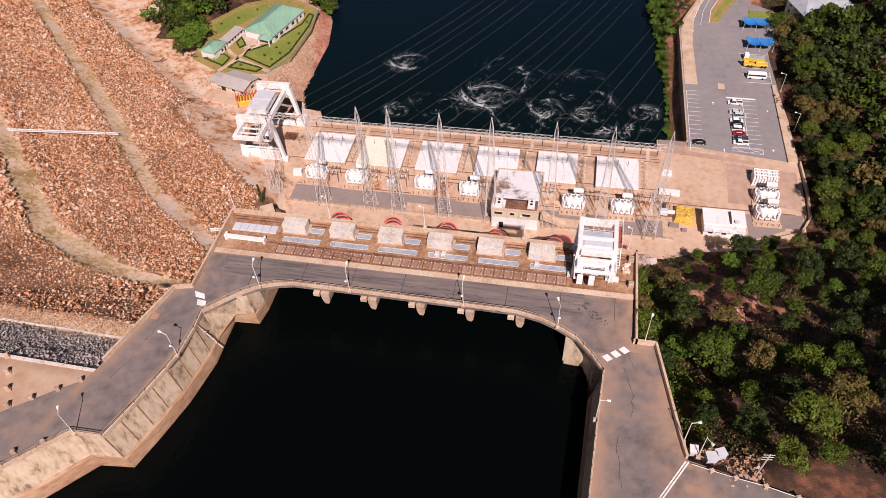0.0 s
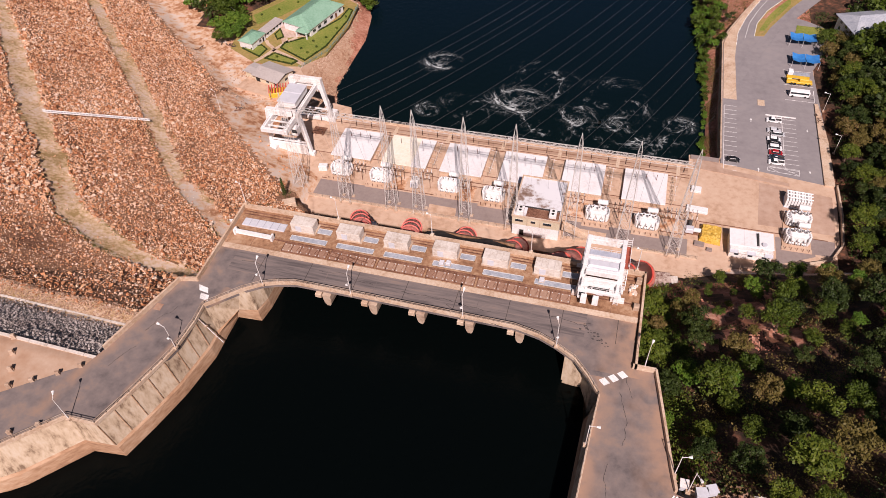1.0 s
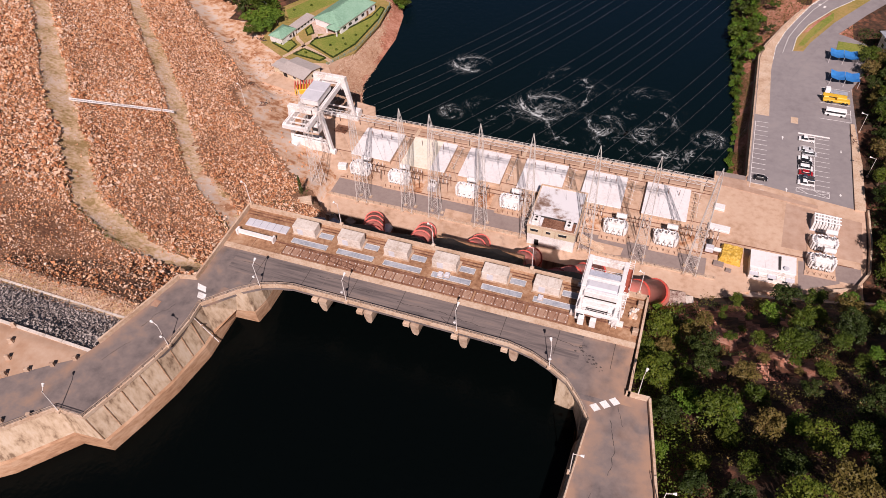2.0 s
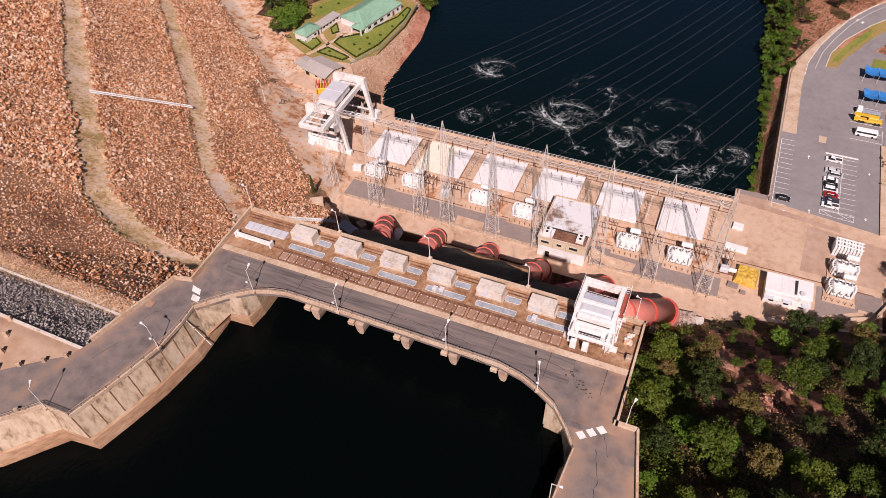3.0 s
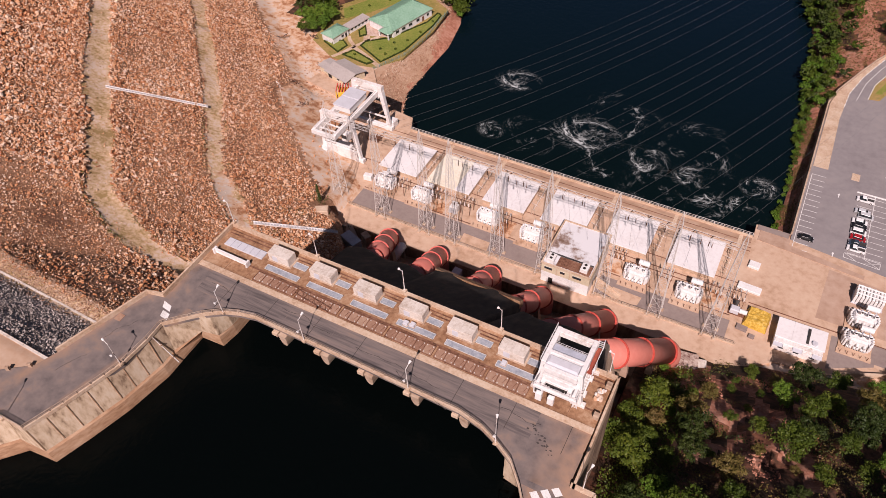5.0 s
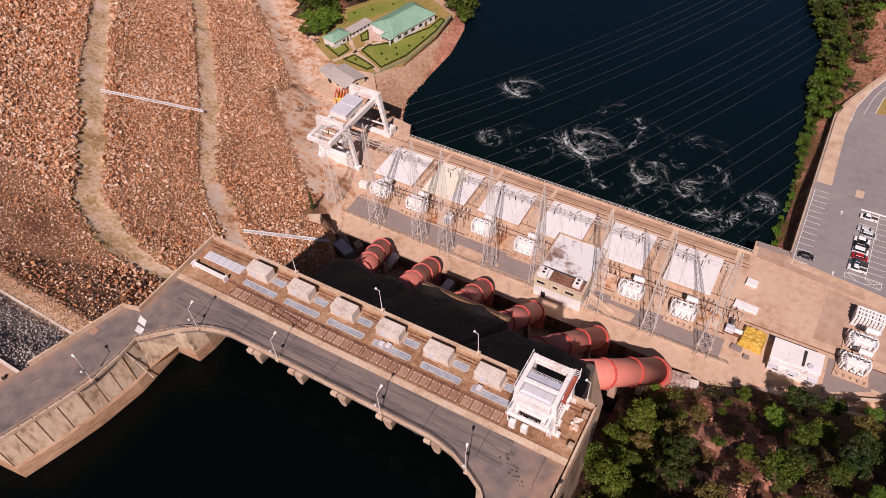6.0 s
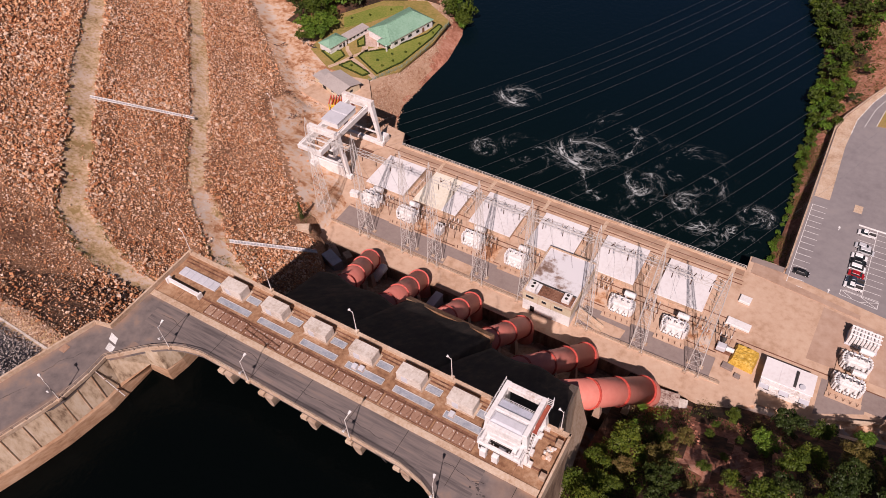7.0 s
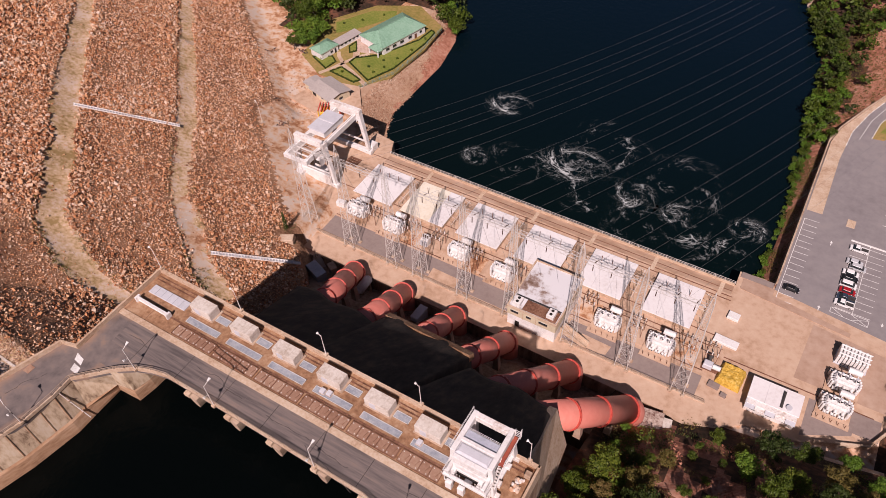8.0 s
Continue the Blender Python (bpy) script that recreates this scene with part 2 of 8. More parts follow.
def add_dust(m, lines, colour):
    """Blown dust gathered along straight lines: (nx, ny, c, width) with nx*x + ny*y + c = 0."""
    n, lk = m.node_tree.nodes, m.node_tree.links
    bs = n["Principled BSDF"]
    src = bs.inputs["Base Color"].links[0].from_socket
    geo = n.new("ShaderNodeNewGeometry")
    tx = n.new("ShaderNodeTexNoise")
    tx.inputs["Scale"].default_value, tx.inputs["Detail"].default_value = 0.35, 6
    lk.new(geo.outputs["Position"], tx.inputs["Vector"])
    acc = None
    sx = n.new("ShaderNodeSeparateXYZ")
    lk.new(geo.outputs["Position"], sx.inputs[0])
    for nx_, ny_, c, w, y0, y1 in lines:
        dt = n.new("ShaderNodeVectorMath")
        dt.operation = "DOT_PRODUCT"
        lk.new(geo.outputs["Position"], dt.inputs[0])
        dt.inputs[1].default_value = (nx_, ny_, 0)
        ad = n.new("ShaderNodeMath")
        ad.operation, ad.inputs[1].default_value = "ADD", c
        lk.new(dt.outputs["Value"], ad.inputs[0])
        ab = n.new("ShaderNodeMath")
        ab.operation = "ABSOLUTE"
        lk.new(ad.outputs[0], ab.inputs[0])
        mr = n.new("ShaderNodeMapRange")
        mr.inputs["From Min"].default_value, mr.inputs["From Max"].default_value = w, 0.2
        lk.new(ab.outputs[0], mr.inputs["Value"])
        for lim, op in ((y0, "GREATER_THAN"), (y1, "LESS_THAN")):
            gt = n.new("ShaderNodeMath")
            gt.operation, gt.inputs[1].default_value = op, lim
            lk.new(sx.outputs[1], gt.inputs[0])
            mm = n.new("ShaderNodeMath")
            mm.operation = "MULTIPLY"
            lk.new(mr.outputs[0] if op == "GREATER_THAN" else mm_out, mm.inputs[0])
            lk.new(gt.outputs[0], mm.inputs[1])
            mm_out = mm.outputs[0]
        if acc:
            mx = n.new("ShaderNodeMath")
            mx.operation = "MAXIMUM"
            lk.new(acc, mx.inputs[0])
            lk.new(mm_out, mx.inputs[1])
            acc = mx.outputs[0]
        else:
            acc = mm_out
    br = n.new("ShaderNodeMapRange")
    br.inputs["From Min"].default_value, br.inputs["From Max"].default_value = 0.3, 0.6
    lk.new(tx.outputs["Fac"], br.inputs["Value"])
    mu = n.new("ShaderNodeMath")
    mu.operation = "MULTIPLY"
    lk.new(acc, mu.inputs[0])
    lk.new(br.outputs[0], mu.inputs[1])
    mix = n.new("ShaderNodeMix")
    mix.data_type = "RGBA"
    lk.new(mu.outputs[0], mix.inputs[0])
    lk.new(src, mix.inputs[6])
    mix.inputs[7].default_value = (*colour, 1)
    lk.new(mix.outputs[2], bs.inputs["Base Color"])


def through_line(a, b, w, y0=-155, y1=-122):
    d = (Vector(b) - Vector(a)).normalized()
    return (d.y, -d.x, -(d.y * a[0] - d.x * a[1]), w, y0, y1)


add_dust(M["asphalt"], [through_line((-37.1, -122.6), (-42.4, -140.2), 1.8), (0, 1, 112.2, 1.0, -116, -110), (1, 0, 33.6, 1.6, -122, -110), through_line((-29.5, -131), (-35.4, -153.7), 1.0)], (0.30, 0.195, 0.14))
add_dust(M["asphalt"], [through_line((52.2, -122), (55.8, -139.5), 6.5), through_line((43.2, -126), (42.2, -151), 4.0, -215, -125), (1, 0, -48.6, 8.0, -124, -110)], (0.36, 0.225, 0.155))
M["river"] = water_mat("river water", (0.0014, 0.0058, 0.0088), 0.55, 0.2)


def sky_blend(m, near, far, y0, y1):
    """Water from green over the tailrace to blue farther out, painted for reflected sky."""
    n, lk = m.node_tree.nodes, m.node_tree.links
    geo, sx, mr, mix = (n.new("ShaderNode" + k) for k in ("NewGeometry", "SeparateXYZ", "MapRange", "Mix"))
    lk.new(geo.outputs["Position"], sx.inputs[0])
    lk.new(sx.outputs[1], mr.inputs["Value"])
    mr.inputs["From Min"].default_value, mr.inputs["From Max"].default_value = y0, y1
    mix.data_type = "RGBA"
    lk.new(mr.outputs[0], mix.inputs[0])
    mix.inputs[6].default_value, mix.inputs[7].default_value = (*near, 1), (*far, 1)
    lk.new(mix.outputs[2], n["Principled BSDF"].inputs["Base Color"])


sky_blend(M["river"], (0.0014, 0.0056, 0.0062), (0.0008, 0.0070, 0.0165), 25, 210)


def foam_mat(seed, eddy=True):
    """Thin foam filaments wound round an eddy; the object's own space has the eddy's radius as one."""
    m = bpy.data.materials.new("river foam")
    m.use_nodes = True
    n, lk = m.node_tree.nodes, m.node_tree.links

    def math_node(op, a, b=None):
        k = n.new("ShaderNodeMath")
        k.operation = op
        for i, s in enumerate((a, b)):
            if isinstance(s, (int, float)):
                k.inputs[i].default_value = s
            elif s is not None:
                lk.new(s, k.inputs[i])
        return k.outputs[0]

    tc = n.new("ShaderNodeTexCoord")
    ln = n.new("ShaderNodeVectorMath")
    ln.operation = "LENGTH"
    lk.new(tc.outputs["Object"], ln.inputs[0])
    rho = ln.outputs["Value"]
    rot = n.new("ShaderNodeVectorRotate")
    rot.rotation_type = "Z_AXIS"
    lk.new(tc.outputs["Object"], rot.inputs["Vector"])
    lk.new(math_node("MULTIPLY", rho, 1.3), rot.inputs["Angle"])
    of = n.new("ShaderNodeVectorMath")
    of.operation = "ADD"
    of.inputs[1].default_value = (seed * 3.7, seed * 1.9, seed)
    lk.new(rot.outputs[0], of.inputs[0])

    def noise_at(scale, detail, distortion=0.0):
        tx = n.new("ShaderNodeTexNoise")
        tx.inputs["Scale"].default_value, tx.inputs["Detail"].default_value, tx.inputs["Distortion"].default_value = scale, detail, distortion
        lk.new(of.outputs[0], tx.inputs["Vector"])
        return math_node("SUBTRACT", tx.outputs["Fac"], 0.5)

    def strand(value, width, gain):
        v = math_node("MAXIMUM", math_node("SUBTRACT", 1.0, math_node("DIVIDE", math_node("ABSOLUTE", value), width)), 0.0)
        return math_node("MULTIPLY", v, gain)

    warp = math_node("ADD", math_node("MULTIPLY", noise_at(1.3, 2), 0.8), math_node("MULTIPLY", noise_at(5.0, 4, 0.6), 0.3))
    rad = math_node("ADD", rho, warp)
    acc = strand(noise_at(2.2, 4, 1.2), 0.03, 0.55)
    acc = math_node("MAXIMUM", acc, strand(noise_at(5.0, 5, 0.8), 0.03, 0.16))
    fade = math_node("MAXIMUM", math_node("MINIMUM", math_node("MULTIPLY", math_node("SUBTRACT", 1.15, rho), 1.6), 1.0), 0.0)
    if eddy:
        for radius, width, gain in ((0.72, 0.05, 1.0), (0.62, 0.02, 0.7), (0.84, 0.022, 0.6), (0.36, 0.022, 0.4)):
            acc = math_node("MAXIMUM", acc, strand(math_node("SUBTRACT", rad, radius), width, gain))
    gap = n.new("ShaderNodeMapRange")
    gap.inputs["From Min"].default_value, gap.inputs["From Max"].default_value = (-0.06, 0.10) if eddy else (0.02, 0.14)
    lk.new(noise_at(1.7, 5, 0.4), gap.inputs["Value"])
    alpha = math_node("MULTIPLY", math_node("MULTIPLY", acc, fade), gap.outputs[0])
    alpha = math_node("MINIMUM", math_node("MULTIPLY", alpha, 1.1), 0.8)
    bs = n["Principled BSDF"]
    bs.inputs["Base Color"].default_value, bs.inputs["Roughness"].default_value = (0.62, 0.66, 0.66, 1), 0.8
    lk.new(alpha, bs.inputs["Alpha"])
    return m
M["lake"] = water_mat("reservoir water", (0.001, 0.0019, 0.0019), 0.8, 0.12)
M["lake"].node_tree.nodes["Principled BSDF"].inputs["Specular IOR Level"].default_value = 0.13
M["lake"].node_tree.nodes["Principled BSDF"].inputs["Roughness"].default_value = 0.25

# ---- mesh helpers ----


class MB:
    """Collects simple solids into one mesh."""

    def __init__(self):
        self.v, self.f = [], []

    def add(self, vs, fs):
        o = len(self.v)
        self.v += [tuple(p) for p in vs]
        self.f += [tuple(i + o for i in q) for q in fs]
        return self

    def hexa(self, p):
        """Eight corners: four below, four above, both counter-clockwise."""
        return self.add(p, [(3, 2, 1, 0), (4, 5, 6, 7), (0, 1, 5, 4), (1, 2, 6, 5), (2, 3, 7, 6), (3, 0, 4, 7)])

    def box(self, x0, x1, y0, y1, z0, z1):
        return self.hexa([(x0, y0, z0), (x1, y0, z0), (x1, y1, z0), (x0, y1, z0), (x0, y0, z1), (x1, y0, z1), (x1, y1, z1), (x0, y1, z1)])

    def cham(self, x0, x1, y0, y1, z0, z1, c=0.1):
        """A box whose upper edges are chamfered."""
        self.prism([(x0, y0), (x1, y0), (x1, y1), (x0, y1)], z0, z1 - c)
        return self.hexa([(x0, y0, z1 - c), (x1, y0, z1 - c), (x1, y1, z1 - c), (x0, y1, z1 - c),
                          (x0 + c, y0 + c, z1), (x1 - c, y0 + c, z1), (x1 - c, y1 - c, z1), (x0 + c, y1 - c, z1)])

    def prism(self, poly, z0, z1, top=None):
        n = len(poly)
        t = top or poly
        vs = [(x, y, z0) for x, y in poly] + [(x, y, z1) for x, y in t]
        return self.add(vs, [tuple(range(n - 1, -1, -1)), tuple(range(n, 2 * n))] + [(i, (i + 1) % n, n + (i + 1) % n, n + i) for i in range(n)])

    def cyl(self, p, q, r, n=8, r2=None):
        p, q = Vector(p), Vector(q)
        d = (q - p).normalized()
        a = d.orthogonal().normalized()
        b = d.cross(a)
        r2 = r if r2 is None else r2
        vs = []
        for c, s in ((p, r), (q, r2)):
            vs += [c + (a * math.cos(2 * math.pi * k / n) + b * math.sin(2 * math.pi * k / n)) * s for k in range(n)]
        return self.add(vs, [tuple(range(n - 1, -1, -1)), tuple(range(n, 2 * n))] + [(i, (i + 1) % n, n + (i + 1) % n, n + i) for i in range(n)])

    def beam(self, p, q, w, h=None):
        """A bar of rectangular section from p to q."""
        p, q = Vector(p), Vector(q)
        h = w if h is None else h
        d = (q - p).normalized()
        a = d.cross(Vector((0, 0, 1)))
        a = a.normalized() if a.length > 1e-3 else Vector((1, 0, 0))
        b = a.cross(d)
        a, b = a * w / 2, b * h / 2
        return self.hexa([p - a - b, p + a - b, p + a + b, p - a + b, q - a - b, q + a - b, q + a + b, q - a + b])

    def tube(self, pts, r, n=4):
        """One connected tube along a run of points."""
        o = len(self.v)
        for i, p in enumerate(pts):
            d = (pts[min(i + 1, len(pts) - 1)] - pts[max(i - 1, 0)]).normalized()
            a = d.orthogonal().normalized()
            b = d.cross(a)
            self.v += [tuple(p + (a * math.cos(2 * math.pi * k / n) + b * math.sin(2 * math.pi * k / n)) * r) for k in range(n)]
        for i in range(len(pts) - 1):
            self.f += [(o + i * n + k, o + i * n + (k + 1) % n, o + (i + 1) * n + (k + 1) % n, o + (i + 1) * n + k) for k in range(n)]
        return self

    def data(self, name, material, smooth=False):
        me = bpy.data.meshes.new(name)
        me.from_pydata(self.v, [], self.f)
        me.materials.append(material)
        bm = bmesh.new()
        bm.from_mesh(me)
        bmesh.ops.recalc_face_normals(bm, faces=bm.faces)
        bm.to_mesh(me)
        bm.free()
        if smooth:
            me.polygons.foreach_set("use_smooth", [True] * len(me.polygons))
        return me


def part(name, mb, material, parent=None, label="", smooth=False):
    """One mesh object, under its thing where a parent is given."""
    ob = new(name, mb.data(name, material, smooth) if isinstance(mb, MB) else mb)
    if parent is not None:
        ob.parent = parent
    return tagged(ob, label)


def thing(name, label, category, group="", at=(0, 0, 0), rz=0.0, kind=""):
    ob = new(name)
    ob.empty_display_size = 0.2
    ob.matrix_basis = pose(*at, 0, 0, rz)
    return tagged(ob, label, category, group, kind)


def struct(name, mb, material, label="", smooth=False):
    return tagged(part(name, mb, material, None, label, smooth), kind="structure")


def strip(pts, w0, w1=None):
    """A band along a polyline as two offset edges."""
    w1 = -w0 if w1 is None else w1
    pts = [Vector((x, y)) for x, y in pts]
    L, R = [], []
    for i, p in enumerate(pts):
        d = (pts[min(i + 1, len(pts) - 1)] - pts[max(i - 1, 0)]).normalized()
        nrm = Vector((-d.y, d.x))
        L.append(p + nrm * w0)
        R.append(p + nrm * w1)
    return L, R


def band(mb, pts, w0, w1, z0, z1):
    """A wall or slab of constant section that follows a polyline."""
    L, R = strip(pts, w0, w1)
    for i in range(len(pts) - 1):
        a, b, c, d = R[i], R[i + 1], L[i + 1], L[i]
        mb.hexa([(*a, z0), (*b, z0), (*c, z0), (*d, z0), (*a, z1), (*b, z1), (*c, z1), (*d, z1)])
    return mb


def resample(pts, step):
    out = []
    for a, b in zip(pts, pts[1:]):
        a, b = Vector(a), Vector(b)
        k = max(1, round((b - a).length / step))
        out += [tuple(a.lerp(b, i / k)) for i in range(k)]
    return out + [tuple(pts[-1])]

# ---- terrain ----
D = 61.7          # level of the crest, its deck and its road
LAKE, RIVER = 52.0, -8.0
SHORE_L = [(-57.5, 5), (-61.5, 13.5), (-65.2, 19), (-70, 26), (-74, 36), (-74, 50), (-74, 73), (-78, 93), (-85, 108), (-97, 125), (-120, 150), (-170, 190), (-300, 280)]
SHORE_R = [(66.5, 5), (67, 12), (70, 24), (71, 47), (68, 77), (66, 113), (63, 146), (56, 171), (45, 198), (20, 240), (-60, 330)]
BENCH_1 = [(-230, 36), (-186, -5), (-143, -47), (-103, -84), (-95, -92), (-80, -98), (-62, -99), (-50, -100)]
BENCH_2 = [(-240, 95), (-180, 35), (-118, -26), (-86, -60), (-61, -77), (-52, -80)]
LAKE_EDGE = [(-140, -222), (-72, -174), (-48.6, -161.9), (-41.2, -153.6), (-35.3, -153.6), (-33, -147), (-30.6, -139), (-29.6, -131), (-29.7, -127), (-24.2, -121.8), (-24, -112),
             (37.3, -112), (37.3, -119), (42, -125), (42.8, -138.6), (42, -151), (40, -175), (34, -260), (0, -500), (-300, -500)]


def inside(px, py, poly):
    r = np.zeros(px.shape, bool)
    for (x0, y0), (x1, y1) in zip(poly, poly[1:] + poly[:1]):
        if y0 == y1:
            continue
        c = (y0 > py) != (y1 > py)
        r ^= c & (px < (x1 - x0) * (py - y0) / (y1 - y0) + x0)
    return r


def dist_line(px, py, pts):
    best = np.full(px.shape, 1e9)
    for (x0, y0), (x1, y1) in zip(pts, pts[1:]):
        dx, dy = x1 - x0, y1 - y0
        s = np.clip(((px - x0) * dx + (py - y0) * dy) / (dx * dx + dy * dy), 0, 1)
        best = np.minimum(best, np.hypot(px - x0 - s * dx, py - y0 - s * dy))
    return best


TOE_Y, TOE_X = [-101, -74, -62, -54, -46], [-15.5, -28.5, -37.5, -48.0, -54.0]
RIVER_POLY = SHORE_L + [(-300, 700), (-60, 700)] + SHORE_R[::-1]


def smooth(t):
    t = np.clip(t, 0, 1)
    return t * t * (3 - 2 * t)


def slope_plane(px, py):
    z = -30 - 0.3295 * px - 0.3984 * py
    for pts, lift in ((BENCH_1, 1.2), (BENCH_2, 1.2)):
        d = dist_line(px, py, pts)
        z = z + lift * 0.5 * np.sin(np.clip(d / 9, 0, 1) * math.pi) * (d > 3)
    return z


def crest_left(px, py):
    """The crest wedge, its dark riprap and the rock fall below it."""
    y = py + 0.02 * (px + 50)
    z = np.where(y < -142, D - 0.3, D - 0.3 - (y + 142) * 0.80)
    z = np.where(y > -129, 51.0, z)
    z = np.where(y > -125, 51.0 - (y + 125) * 0.8, z)
    return z


def hill(px, py):
    z = 0.62 * (-py - 48) + 0.25 * np.maximum(px - 58, -3)
    return np.minimum(z, D - 0.4 + 0.06 * np.maximum(px - 75, 0))


def height(px, py):
    px, py = np.asarray(px, float), np.asarray(py, float)
    wob = 0.5 * np.sin(px * 0.23 + 1.3 * np.sin(py * 0.11)) * np.cos(py * 0.19 + np.sin(px * 0.07))
    z = np.maximum(np.maximum(slope_plane(px, py), crest_left(px, py)), -0.4)
    z = np.minimum(z, D - 0.3)
    # house terrace and bank
    dl = dist_line(px, py, SHORE_L)
    river = inside(px, py, RIVER_POLY)
    dr = dist_line(px, py, SHORE_R)
    left = px < -50
    z = np.where(left & (py > 10), np.minimum(z, -1.0 + np.maximum(z, 0)), z)
    bank = -8.6 + 7.4 * smooth(dl / 15)
    z = np.where(left & ~river & (dl < 15) & (py > 4), np.minimum(z, bank), z)
    # right of the rockfill: low ground
    z = np.where((px > np.interp(py, TOE_Y, TOE_X)) & (px < 58) & (py > -100), -6.0, z)
    # yard and parking
    z = np.where((px > -58) & (px < 76) & (py > np.where((px > -51) & (px < 58), -41.0, -46.0)) & (py < np.where((px > -58) & (px < 66), 5.0, 12.0)), -0.4, z)
    z = np.where((px >= 58) & (py > -60), -0.4, z)
    rb = np.where(px < 75.4, -8.4 + 4.6 * smooth(dr / 7), np.where(py > 96, -3.8 + 3.5 * smooth((dr - 8) / 12), -0.4))
    z = np.where((px > 40) & (py > 14) & ~river & (dr < 40) & ((px < 75.6) | (py > 96)), rb, z)
    rise = 0.42 * np.maximum(px - 114 - 0.25 * np.maximum(py - 60, 0), 0)
    z = np.where((px > 112) & (py > -60), -0.4 + np.minimum(rise, 45), z)
    z = np.where((px > 90) & (py > 172), z + 0.25 * np.minimum(py - 172, 100) * smooth((px - 90) / 30), z)
    # wooded hill beside the intake
    h = np.maximum(hill(px, py), np.where(px > 112, -0.4 + 0.42 * (px - 114), -1.0))
    z = np.where((px > 47) & (py < -46), np.maximum(h, -0.4), z)
    z = np.where((px > 47) & (px < 62) & (py > -47) & (py < -38), -0.4, z)
    z = np.where((px > 62) & (py <= -38) & (py >= -46), np.maximum(h, -0.4), z)
    z = np.where(river, -14.0, z)
    z = np.where(inside(px, py, LAKE_EDGE), 36.0, z)
    z = np.where((px > -34) & (px < 47) & (py < -100) & (py > -127), 36.0, z)
    ridge = np.sin(px * 0.37 + 1.6 * np.sin(py * 0.16)) * np.cos(py * 0.29 + 1.2 * np.sin(px * 0.12)) + 0.5 * np.sin(px * 0.8 - py * 0.55)
    z = z + 1.3 * ridge * smooth((px - 58) / 8) * smooth((-58 - py) / 8) * smooth((D - 6 - z) / 6)
    return z + wob * np.where((z > 1) & (z < 58), 0.7, 0.0)


def axis(lo, hi, step, far):
    a = np.arange(lo, hi + 0.1, step)
    return np.r_[-far, lo - 900, lo - 300, lo - 90, lo - 30, a, hi + 30, hi + 90, hi + 300, hi + 900, far]


gx, gy = axis(-232, 168, 1.6, 3500), axis(-200, 236, 1.6, 3500)
GX, GY = np.meshgrid(gx, gy)
GZ = height(GX, GY)
nx, ny = len(gx), len(gy)
ground = bpy.data.meshes.new("ground")
idx = np.arange(nx * ny).reshape(ny, nx)
quads = np.stack([idx[:-1, :-1], idx[:-1, 1:], idx[1:, 1:], idx[1:, :-1]], -1).reshape(-1, 4)
ground.vertices.add(nx * ny)
ground.vertices.foreach_set("co", np.stack([GX, GY, GZ], -1).ravel())
ground.loops.add(quads.size)
ground.loops.foreach_set("vertex_index", quads.ravel().astype(np.int32))
ground.polygons.add(len(quads))
ground.polygons.foreach_set("loop_start", np.arange(0, quads.size, 4, dtype=np.int32))
ground.polygons.foreach_set("loop_total", np.full(len(quads), 4, np.int32))
for key in ("dirt", "rockbed", "track", "forest_floor", "rock_bank", "rock_dark", "red_earth", "bank_scrub"):
    ground.materials.append(M[key])
CX = (GX[:-1, :-1] + GX[1:, 1:]).ravel() / 2
CY = (GY[:-1, :-1] + GY[1:, 1:]).ravel() / 2
CZ = GZ[:-1, :-1].ravel()


def on_track(px, py, w=3.5):
    n = 1.2 * np.sin(px * 0.21 + 1.7 * np.sin(py * 0.13)) + 0.7 * np.sin(px * 0.4 + py * 0.31) + 0.5 * np.sin(px * 0.93 - py * 0.7)
    return (dist_line(px, py, BENCH_1) < w + n * 0.6) | (dist_line(px, py, BENCH_2) < w * 0.8 + n * 0.5)


kind = np.zeros(len(CX), np.int32)
rockface = (CX < -12) & (CZ > 1.0)
kind[rockface & (slope_plane(CX, CY) > 3.0 + 4.5 * smooth((CY + 55) / 20) * smooth((12 - CY) / 15))] = 1
kind[rockface & (CY < -50)] = 1
kind[rockface & on_track(CX, CY)] = 2
kind[rockface & (dist_line(CX, CY, BENCH_2) < 2.4 + 0.8 * np.sin(CX * 0.6)) & (CY < -46) & (np.sin(CX * 0.23 + CY * 0.1) > -0.55)] = 0
yb = CY + 0.02 * (CX + 50)
kind[(CX < -36) & (yb > -129.5) & (yb < -124.5)] = 2
kind[(CX < -36) & (yb <= -129.5) & (yb > -141.5)] = 5
kind[(CX < -36) & (yb <= -141.5)] = 4
dl = dist_line(CX, CY, SHORE_L)
kind[(CX < -50) & (dl < 17) & (CY > 8) & (CY < 100)] = 4
kind[(CX < -50) & (dl < 3.0 + 6 * smooth((CY - 48) / 30) + np.sin(CY * 0.5)) & (CY > 8) & (CY < 100)] = 6
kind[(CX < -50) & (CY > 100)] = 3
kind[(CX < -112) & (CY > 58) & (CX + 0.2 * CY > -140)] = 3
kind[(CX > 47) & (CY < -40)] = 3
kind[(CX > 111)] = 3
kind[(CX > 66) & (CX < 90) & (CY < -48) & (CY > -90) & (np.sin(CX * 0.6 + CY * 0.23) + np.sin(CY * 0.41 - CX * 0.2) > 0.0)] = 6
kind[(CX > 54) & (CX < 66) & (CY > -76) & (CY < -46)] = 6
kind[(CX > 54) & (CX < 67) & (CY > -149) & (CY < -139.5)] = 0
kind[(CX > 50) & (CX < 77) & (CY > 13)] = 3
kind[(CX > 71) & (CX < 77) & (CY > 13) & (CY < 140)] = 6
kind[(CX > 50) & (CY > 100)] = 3
